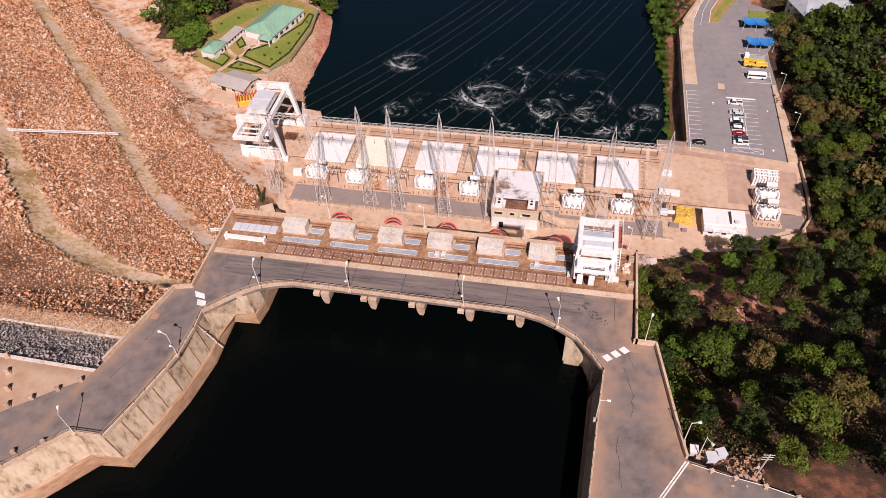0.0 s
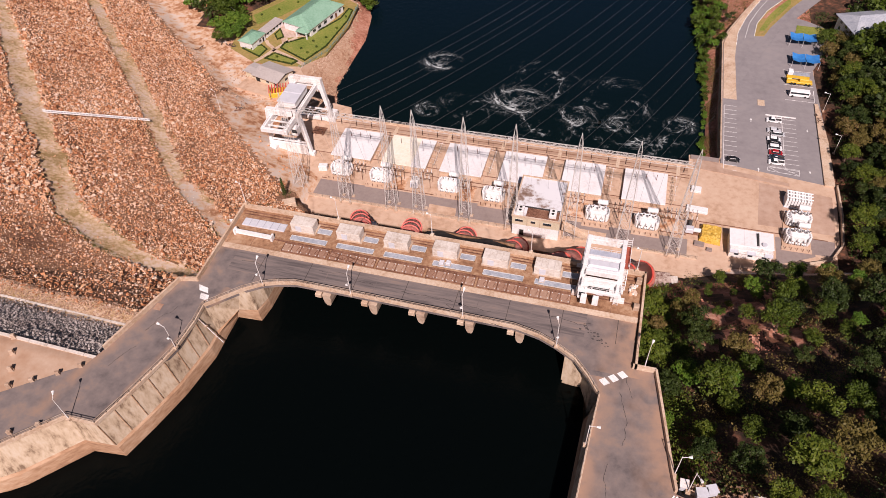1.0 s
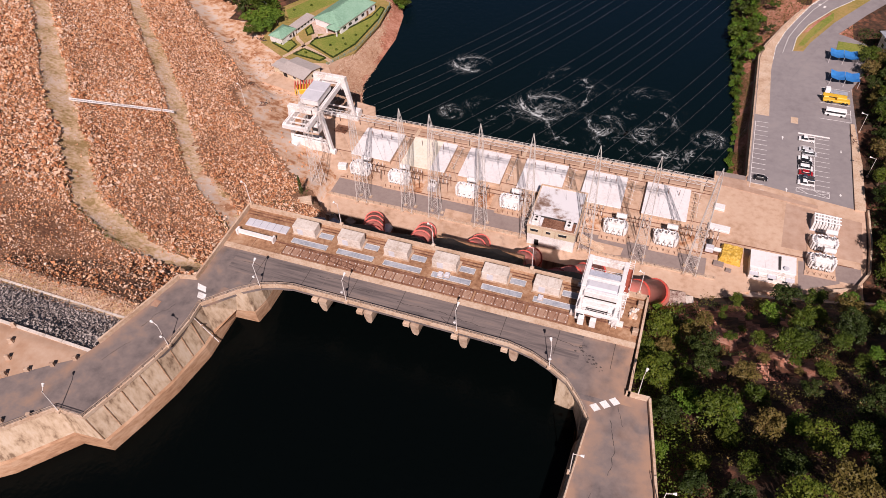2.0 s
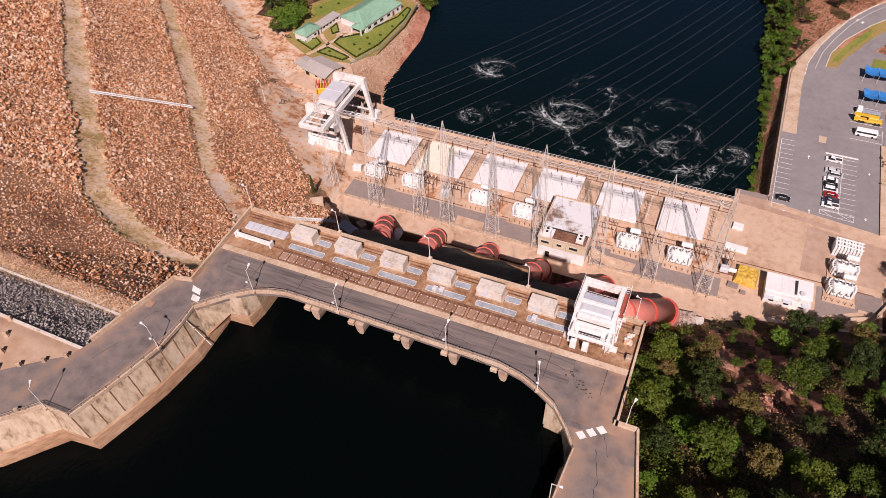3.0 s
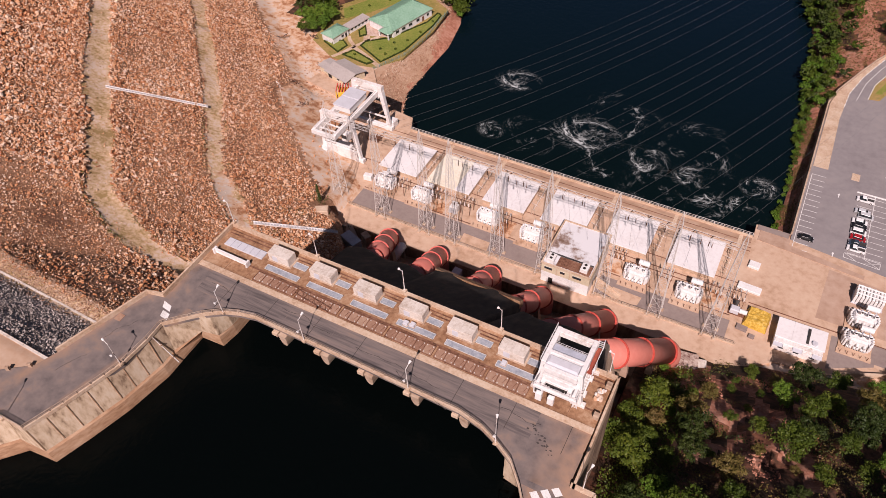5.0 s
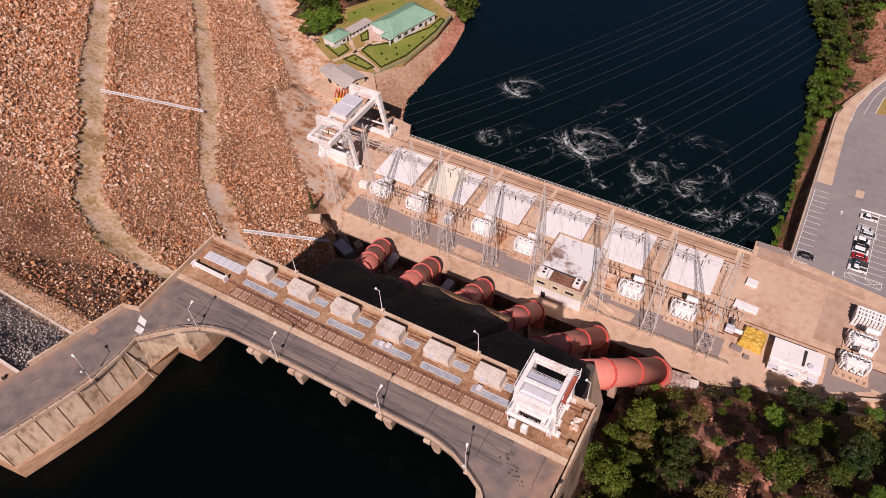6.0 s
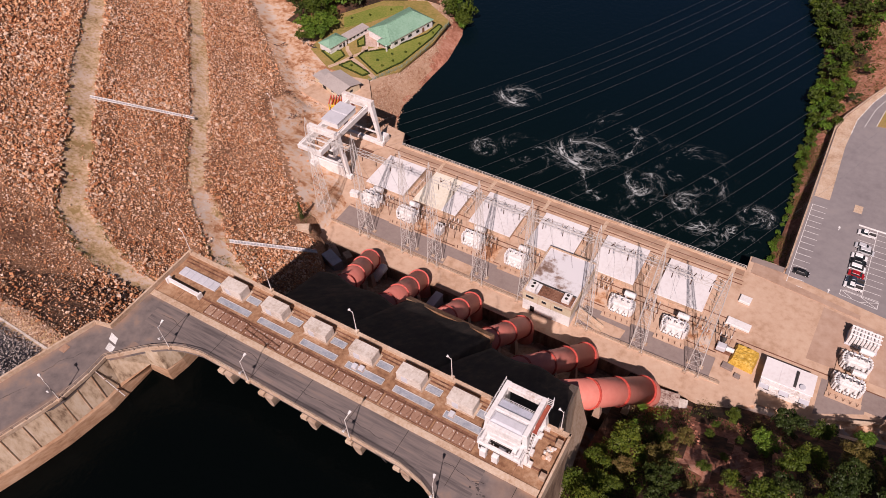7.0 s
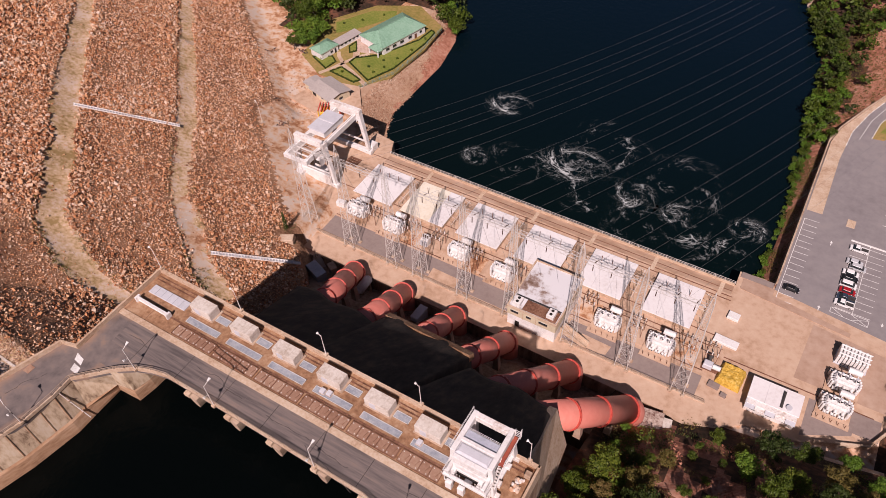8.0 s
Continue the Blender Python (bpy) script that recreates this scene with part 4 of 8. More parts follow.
# deck slabs
for i in range(16):
    x = -33 + 5.1 * i
    struct("joint_strip", MB().box(x, x + 0.08, -111.3, -108.6, D, D + 0.012), M["rust"], "dark joint in the deck")
rp = thing("roof_panels", "row of flat pale grey cover panels on the deck", "panels", "", (-27.4, -105.1, D))
for i in range(6):
    part("panel", MB().cham(-4.65 + 1.58 * i, -3.13 + 1.58 * i, -1.0, 1.0, 0, 0.28, 0.05), M["grey_paint"], rp)
lb = thing("lifting_beam", "white painted steel lifting beam lying on the deck", "beam", "", (-28.1, -108.5, D), -1)
part("web", MB().box(-4.1, 4.1, -0.12, 0.12, 0.25, 1.05), M["white"], lb)
part("top_flange", MB().box(-4.2, 4.2, -0.2, 0.2, 1.05, 1.15), M["white"], lb)
part("bottom_flange", MB().box(-4.2, 4.2, -0.2, 0.2, 0.12, 0.25), M["white"], lb)
for e in (-1, 1):
    part("end_plate", MB().cham(e * 4.1 - 0.2, e * 4.1 + 0.2, -0.55, 0.55, 0, 1.4, 0.1), M["white"], lb)
# lattice truss lying across the covers
lt = thing("lattice_truss", "rusty lattice truss lying over the cover plates", "truss", "", (-7.4, -110.2, D + 0.25), -7)
for y in (-0.5, 0.5):
    part("chord", MB().beam((-4.2, y, 0.1), (4.2, y, 0.1), 0.12), M["rust"], lt)
for i in range(12):
    x = -4.2 + 0.7 * i
    part("lacing_bar", MB().beam((x, -0.5 if i % 2 else 0.5, 0.1), (x + 0.7, 0.5 if i % 2 else -0.5, 0.1), 0.07), M["rust"], lt)
for x in (10.9, 12.2, 40 - 9.7):
    sb = thing("small_box", "small grey cable box on the deck", "box", "cable boxes on the deck", (x, -106.9 + 0.2 * (x > 12), D))
    part("body", MB().cham(-0.45, 0.45, -0.45, 0.45, 0, 0.7, 0.06), M["grey_paint"], sb)
    part("plinth", MB().box(-0.55, 0.55, -0.55, 0.55, 0, 0.1), M["concrete"], sb)

# gate crane
gc = thing("gate_crane", "white painted travelling gate crane with a red walkway", "crane", "", (40.8, -106.4, D))
H = 10.2
for x in (-3.3, 3.3):
    for y in (-3.4, 3.5):
        lg = MB()
        u, v = x * 1.12, y * 1.1
        lg.hexa([(u - 0.6, v - 0.6, 0.9), (u + 0.6, v - 0.6, 0.9), (u + 0.6, v + 0.6, 0.9), (u - 0.6, v + 0.6, 0.9),
                 (x - 0.4, y - 0.4, H - 0.5), (x + 0.4, y - 0.4, H - 0.5), (x + 0.4, y + 0.4, H - 0.5), (x - 0.4, y + 0.4, H - 0.5)])
        part("leg", lg, M["white"], gc)
        part("bogie", MB().cham(u - 1.3, u + 1.3, v - 0.5, v + 0.5, 0.1, 0.9, 0.1), M["white_dirty"], gc)
for y, w, dz in ((3.5, 0.55, 0.0), (-1.4, 0.35, 0.05), (-4.3, 0.4, -0.7)):
    part("cross_beam", MB().cham(-3.0, 3.0, y - w, y + w, H - 1.4 + dz, H + dz, 0.08), M["white_dirty"] if y > 1 else M["white"], gc)
for x in (-3.3, 3.3):
    part("side_beam", MB().cham(x - 0.42, x + 0.42, -4.0, 4.1, H - 1.5, H + 0.06, 0.08), M["white"], gc)
    part("sill_beam", MB().cham(x * 1.12 - 0.4, x * 1.12 + 0.4, -3.6, 3.7, 0.9, 1.7, 0.08), M["white"], gc)
pn = part("roof_panel", MB().cham(-2.85, 2.85, -1.0, 0.6, H - 0.65, H - 0.42, 0.05), M["blue_pale"], gc, "pale blue grey corrugated roof panel")
for i in range(14):
    part("ridge", MB().box(-2.75 + 0.41 * i, -2.6 + 0.41 * i, -0.98, 0.58, H - 0.42, H - 0.36), M["blue_pale"], pn)
part("winch_cover", MB().cham(-2.85, 2.85, -3.85, -1.8, H - 1.35, H - 0.2, 0.35), M["grey_paint"], gc, "light grey winch cover with rounded edges")
part("brace_plate", MB().cham(-3.5, -2.9, -6.2, -3.8, 5.3, 6.6, 0.1), M["white"], gc)
part("brace_plate", MB().cham(2.9, 3.5, -6.2, -3.8, 5.3, 6.6, 0.1), M["white"], gc)
part("front_beam", MB().cham(-3.0, 3.0, -4.6, -3.9, 5.3, 6.8, 0.1), M["white"], gc)
part("machine_deck", MB().box(-2.9, 2.9, -3.9, 0.8, H - 1.45, H - 1.3), M["dark_metal"], gc, "dark machine deck")
part("walkway", MB().hexa([(3.75, -2.0, H - 1.7), (4.6, -2.0, H - 1.7), (4.6, 3.8, H - 1.7), (3.75, 3.8, H - 1.7), (3.75, -2.0, H - 1.6), (4.6, -2.0, H - 1.6), (4.6, 3.8, H - 1.6), (3.75, 3.8, H - 1.6)]), M["red_deck"], gc, "red oxide walkway")
part("side_panel", MB().box(3.72, 3.78, -2.0, 3.8, H - 3.2, H - 1.7), M["red_deck"], gc, "red oxide side panel")
for x0, x1, y0, y1 in ((-3.9, 3.9, -4.7, -3.9), (-3.9, 3.9, -6.4, -5.8), (-3.9, -2.2, -5.8, -4.7), (1.8, 3.9, -5.8, -4.7)):
    part("lower_platform", MB().cham(x0, x1, y0, y1, 4.6, 5.3, 0.06), M["white"], gc)
part("well_floor", MB().box(-2.2, 1.8, -5.8, -4.7, 3.2, 3.3), M["rust"], gc, "rusty floor inside the platform opening")
part("well_frame", MB().box(-2.2, 1.8, -4.74, -4.66, 3.3, 4.6), M["dark_metal"], gc)
part("motor_box", MB().cham(-0.5, 0.8, -5.6, -4.9, 3.3, 4.2, 0.08), M["grey_paint"], gc, "grey motor box")
for x in (-1.9, -1.4, 1.4):
    part("pipe_stub", MB().cyl((x, -5.3, 3.3), (x, -5.3, 4.7), 0.1, 8), M["white_dirty"], gc)
part("cab", MB().cham(-3.8, -2.2, -6.2, -4.4, 2.2, 4.6, 0.1), M["white"], gc)
part("cab_window", MB().box(-3.6, -2.4, -6.24, -6.18, 3.0, 4.2), M["glass"], gc, "dark cab window")
for x in (-2.6, -0.4):
    part("hanging_block", MB().cham(x - 0.55, x + 0.55, -7.0, -6.2, 1.6, 4.0, 0.15), M["white"], gc)
for x0, y0, x1, y1, z0 in ((-3.8, -4.0, -3.8, 4.1, H), (4.65, -2.0, 4.65, 3.8, H - 1.6), (-3.9, -6.3, 3.9, -6.3, 5.3), (3.9, -6.3, 3.9, -3.9, 5.3), (-3.9, -6.3, -3.9, -3.9, 5.3), (-2.9, 0.75, 2.9, 0.75, H - 1.0)):
    rl = MB()
    for h in (0.5, 1.0):
        rl.beam((x0, y0, z0 + h), (x1, y1, z0 + h), 0.055)
    for i in range(7):
        x, y = x0 + (x1 - x0) * i / 6, y0 + (y1 - y0) * i / 6
        rl.beam((x, y, z0), (x, y, z0 + 1.0), 0.055)
    part("handrail", rl, M["white"], gc)
st = MB()
for i in range(12):
    st.beam((3.0, -4.9 + 0.02 * i, 0.6 + 0.38 * i), (3.8, -4.9 + 0.02 * i, 0.6 + 0.38 * i), 0.07)
for x in (3.0, 3.8):
    st.beam((x, -4.9, 0.2), (x, -4.66, 5.3), 0.09)
part("ladder", st, M["white"], gc)
cg = MB()
for i in range(5):
    cg.beam((3.75, 4.0, H - 2.2 + 0.6 * i), (4.6, 4.0, H - 2.2 + 0.6 * i), 0.08)
    cg.beam((4.6, 4.0, H - 2.2 + 0.6 * i), (4.6, 4.5, H - 2.2 + 0.6 * i), 0.08)
for x, y in ((3.75, 4.0), (4.6, 4.0), (4.6, 4.5)):
    cg.beam((x, y, H - 2.4), (x, y, H + 0.5), 0.09)
part("ladder_cage", cg, M["white"], gc)
for y, h in ((-2.2, 2.3), (1.4, 2.0)):
    part("equipment_box", MB().cham(3.75, 4.5, y - 0.5, y + 0.5, 1.2, h, 0.08), M["white_dirty"], gc)
for i in range(9):
    part("stair_tread", MB().box(3.8, 4.5, -4.6 + 0.42 * i, -4.3 + 0.42 * i, 5.0 + 0.36 * i, 5.06 + 0.36 * i), M["steel"], gc)
for x in (3.8, 4.5):
    part("stair_rail", MB().beam((x, -4.6, 6.0), (x, -0.9, 9.1), 0.07), M["white"], gc)
    part("stair_stringer", MB().beam((x, -4.6, 4.9), (x, -0.9, 8.0), 0.06, 0.2), M["white"], gc)
gc.matrix_basis = pose(40.9, -104.9, D) @ Matrix.Diagonal((0.95, 0.92, 0.86, 1))
# rubbish heap at the deck's end
rh = thing("rubble_heap", "small heap of pale rubble and sacks on the deck", "heap", "", (47.0, -104.6, D))
rng = random.Random(5)
for i in range(16):
    x, y, z = rng.uniform(-0.5, 0.6), rng.uniform(-1.5, 0.9), 0.0
    s = rng.uniform(0.22, 0.5)
    mb = MB().cyl((x, y, z), (x + rng.uniform(-.2, .2), y + rng.uniform(-.2, .2), z + 1.3 * s), s, 7, s * 0.45)
    part("lump", mb, M["dirt"] if i % 3 else M["white_dirty"], rh)
for y in (-103.0, -109.3):
    bs = thing("buffer_stop", "concrete buffer block at the end of the crane rail", "buffer", "buffer blocks", (47.9, y, D))
    part("block", MB().cham(-0.5, 0.5, -0.5, 0.5, 0, 1.1, 0.1), M["concrete"], bs)
    part("pad", MB().box(-0.62, -0.5, -0.3, 0.3, 0.5, 0.9), M["tyre"], bs)

# lamps
def street_lamp(x, y, z, ax, ay, h=6.5, twin=False, label="white painted steel street lamp with a lantern arm"):
    t = thing("street_lamp", label, "lamp", "street lamps", (x, y, z))
    part("base", MB().cham(-0.35, 0.35, -0.35, 0.35, 0, 0.5, 0.06), M["concrete_pale"], t)
    part("pole", MB().cyl((0, 0, 0.4), (0, 0, h), 0.09, 8, 0.055), M["white_dirty"], t)
    heads = [(ax, ay, h)] + ([(-0.2 * ax, -0.2 * ay - 0.5, h * 0.62)] if twin else [])
    for hx, hy_, hz in heads:
        part("arm", MB().beam((0, 0, hz - 0.25), (hx, hy_, hz), 0.08), M["white_dirty"], t)
        part("lantern", MB().cyl((hx * 0.8, hy_ * 0.8, hz), (hx * 1.25, hy_ * 1.25, hz + 0.04), 0.14, 8, 0.26), M["white"], t)
    return t


for x, y, ax, ay in ((-20.9, -119.9, -0.2, 1.2), (-3.6, -118.3, -0.1, 1.3), (18, -118.5, 0, 1.3), (35.3, -120.8, -0.4, 1.2)):
    street_lamp(x, y, D, ax, ay, twin=True)
for x, y, ax, ay in ((-29.9, -137, -1.2, 0.3), (-40.1, -154.0, -0.6, 1.0), (50.3, -121.9, 0.3, 1.2), (56.1, -139.9, 1.1, 0.2), (58.2, -141.9, 0.6, -1.0), (42.6, -138.1, 1.3, 0)):
    street_lamp(x, y, D, ax, ay, twin=abs(x + 29.9) < 0.1)
for x in (-33.2, -12.4, 7.4, 27.2, 47.2):
    street_lamp(x, -101.1, D + 1.05, -0.7, 0.1, 6.0)
# crossings and lines
zc = (((-33.0, -122.6), (-30.9, -123.0), (-30.3, -124.2), (-32.3, -123.9)), ((-31.7, -124.4), (-29.9, -124.6), (-29.5, -125.9), (-31.3, -125.7)))
for q in zc:
    struct("crossing_bar", MB().prism([(x, y) for x, y in q], D - 0.02, D + 0.01), M["line"], "white crossing bar on the road")
for x, y in ((43.2, -125.7), (44.6, -124.7), (46.0, -123.7)):
    struct("crossing_bar", MB().prism([(x, y), (x + 1.0, y - 0.9), (x + 1.9, y - 0.2), (x + 0.9, y + 0.7)], D - 0.02, D + 0.01), M["line"], "white crossing bar on the road")
rs = random.Random(12)
st_ = MB()
for i in range(34):
    f = rs.random()
    x, y, r = 39.6 + 4.2 * f + rs.gauss(0, 0.45), -115.2 - 3.4 * f + rs.gauss(0, 0.35), rs.uniform(0.06, 0.24)
    st_.add([(x + r * (1 + 0.3 * math.sin(3 * k + i)) * math.cos(k * 0.785), y + 0.7 * r * math.sin(k * 0.785), D - 0.007 + 0.0002 * i) for k in range(8)], [tuple(range(8))])
tagged(part("oil_stain", st_, M["crack"]), "dark oil stains on the road surface", "stain", "", "stuff")
for o in (0, 0.45):
    struct("road_line", band(MB(), [(56.4 + o, -142.9), (51.5 + o, -150.8), (43 + o, -164)], 0.11, -0.11, D - 0.02, D + 0.01), M["line"], "white double line painted across the road")
# marker blocks beside the left road
for x, y in ((-44.4, -144.5), (-47.4, -146.8), (-51.0, -149.1), (-54.4, -151.0), (-56.3, -148.0), (-58.4, -144.9), (-60.4, -141.9), (-44.4, -156.2), (-48.2, -158.6), (-52.3, -161.0), (63.4, -144.6), (60.0, -144.0), (67.6, -145.2), (72.0, -146.2)):
    mb_ = thing("marker_stone", "short weathered concrete marker block beside the road", "marker", "marker blocks beside the road", (x, y, D - 0.3), 25)
    part("block", MB().cham(-0.35, 0.35, -0.25, 0.25, 0, 1.2, 0.08), M["concrete"], mb_)
    part("footing", MB().box(-0.45, 0.45, -0.35, 0.35, 0, 0.25), M["concrete"], mb_)
for i, (x, y, w) in enumerate(((57.6, -141.0, 1.1), (60.2, -141.7, 1.6), (61.6, -140.9, 1.4))):
    cb = thing("equipment_cabinet", "light grey steel equipment cabinet beside the road", "cabinet", "cabinets beside the road", (x, y, D - 0.5), 12 * i)
    part("body", MB().cham(-w / 2, w / 2, -0.6, 0.6, 0, 1.3, 0.08), M["grey_paint"], cb)
    part("roof", MB().box(-w / 2 - 0.1, w / 2 + 0.1, -0.72, 0.72, 1.3, 1.38), M["white_dirty"] if i < 1 else M["grey_paint"], cb)
    part("door", MB().box(-w / 2 + 0.1, w / 2 - 0.1, -0.64, -0.6, 0.2, 1.15), M["grey_paint"], cb)
gp = thing("guard_pipe", "low white guard pipe between concrete blocks", "rail")
gl = [(57.2, -143.4, D + 0.45), (60.0, -144.0, D + 0.5), (63.4, -144.6, D + 0.45), (67.6, -145.2, D + 0.5), (72.0, -146.2, D + 0.45), (80, -147.5, D + 0.4)]
for a, b in zip(gl, gl[1:]):
    part("pipe", MB().cyl(a, b, 0.06, 6), M["white_dirty"], gp)
lp = thing("lattice_pole", "leaning grey steel lattice pole beside the road", "pole", "", (66.5, -143.5, D - 0.5))
part("mast", MB().beam((0, 0, 0), (0.3, 0.2, 7.0), 0.16), M["steel"], lp)
for z in (5.4, 6.1, 6.8):
    part("crossarm", MB().beam((-0.6, 0.1, z), (1.0, 0.3, z), 0.07), M["steel"], lp)
# small orange ground cover on left road
struct("manhole", MB().box(-38.6, -37.2, -130.1, -128.6, D - 0.02, D + 0.05), M["cover"], "rust red cover in the road")
# pipe down the left wall
pp = thing("drain_pipe", "white pipe running down the wing wall", "pipe")
part("pipe", MB().cyl((-29.5, -129.9, D - 0.3), (-27.2, -128.9, LAKE + 1.2), 0.1, 8), M["white_dirty"], pp)
for s in (0.3, 0.7):
    part("clamp", MB().box(-29.5 + 2.3 * s - 0.3, -29.5 + 2.3 * s + 0.3, -129.9 + 1.0 * s - 0.2, -129.9 + 1.0 * s + 0.2, D - 9.4 * s - 0.1, D - 9.4 * s + 0.1), M["concrete"], pp)

# ---- powerhouse yard ----
HATCH = ((-57.3, -42.6), (-38.4, -22.4), (-17.2, -2.6), (3.4, 17.8), (24.5, 38.0), (44.8, 58.6))
for k, (x0, x1) in enumerate(HATCH):
    t = thing("unit_roof", "cream raised roof over a generating unit" if k == 1 else "bright white raised roof over a generating unit", "roof", "raised unit roofs in the yard", ((x0 + x1) / 2, -8.3, 0))
    w = (x1 - x0) / 2
    part("upstand", MB().box(-w, w, -7.6, 7.4, 0, 1.55), M["concrete_pale"], t)
    n = 3
    for i in range(n):
        a, b = -w - 0.15 + (2 * w + 0.3) * i / n, -w - 0.15 + (2 * w + 0.3) * (i + 1) / n
        rm = "roof_cream" if (k == 1 and i < 2) else "roof_white"
        part("roof_sheet", MB().cham(a + 0.01, b - 0.01, -7.8, 7.6, 1.55, 1.85, 0.06), M[rm], t)
    for i in range(3):
        x = -w * 0.5 + i * w * 0.5
        part("bus_post", MB().cyl((x, 3.5, 1.85), (x, 3.5, 4.2), 0.09, 6), M["rust"], t)
# yard floor details
for x0, x1, y0, y1, mk in ((-57.6, 65.4, 3.0, 6.5, "walkway"), (-57, 12.5, -34.6, -27.2, "yard_grey"), (28.5, 66.5, -35.3, -28.2, "yard_grey"), (94, 110, -30 + 4, -19.5, "yard_grey")):
    struct("yard_strip", MB().box(x0, x1, y0, y1, -0.1, 0.012 if mk == "walkway" else 0.02), M[mk], "grey gravel bed in the yard" if mk == "yard_grey" else "stained concrete walkway at the river edge")
for y in (2.2, 0.7, -17.6, -19.4, -26.4, -35.6):
    x1 = 108 if y == -19.4 else (66 if y != -35.6 else 68.5)
    struct("cable_duct", MB().box(-57, x1, y - 0.16, y + 0.16, -0.05, 0.07), M["rust"] if y != -35.6 else M["concrete_pale"], "long covered duct across the yard")
struct("yard_slab", MB().prism([(88.5, 3.6), (111, 1.2), (110.6, -16.6), (87.6, -16.6)], -0.1, 0.012), M["yard_dark"], "older darker concrete slab in the yard")
struct("yard_slab", MB().prism([(-16.6, -30.9), (-7.3, -31.1), (-6.7, -35.4), (-16.2, -35.2)], -0.1, 0.03), M["yard"], "pale concrete slab laid over the gravel")
struct("yard_slab", MB().prism([(33.1, -31.1), (41.9, -31.4), (41.5, -34.6), (39.5, -35.2), (35.5, -35.2), (32.9, -34.4)], -0.1, 0.03), M["yard"], "pale concrete slab laid over the gravel")
struct("ramp_kerb", MB().prism([(67, 6.6), (98, 3.6), (98, 5.2), (76, 8.4), (76, 10.9), (67, 11)], -0.1, 0.14), M["yard_dark"], "low concrete ramp between yard and parking")
struct("yard_slab", MB().prism([(92.6, -33), (104, -27), (104, -21), (92.6, -21)], -0.1, 0.016), M["yard_grey"], "grey slab round the yard machines")
struct("crane_rail", MB().box(-94, 66, -13.6, -13.3, -0.05, 0.08), M["rust"], "rusty crane rail in the yard")
struct("crane_rail", MB().box(-66, 65.4, 4.3, 4.55, -0.05, 0.08), M["rust"], "rusty crane rail in the yard")
for k in range(7):
    x = -50.2 + 20.3 * k - 9.4
    if -55 < x < 66:
        struct("access_strip", MB().box(x - 0.6, x + 0.6, 0.95, 6.4, 0, 0.09), M["concrete_pale"], "pale concrete strip across the yard")
struct("parapet", MB().box(-57.6, 65.4, 6.75, 7.13, -1.0, 0.7), M["concrete_pale"], "low concrete parapet above the river")
railing("river_railing", [(-57.5, 6.95), (65.3, 6.95)], 0.5, 1.3, "white pipe railing on the river parapet", 3.0, 0.15, pipe="white_dirty")
railing("yard_fence", [(-58, -35.9), (12.4, -36.2)], 0.0, 1.3, "thin steel fence along the yard", 2.5, 0.25)
railing("yard_fence", [(30, -36.4), (69.5, -36.0)], 0.0, 1.3, "thin steel fence along the yard", 2.5, 0.25)


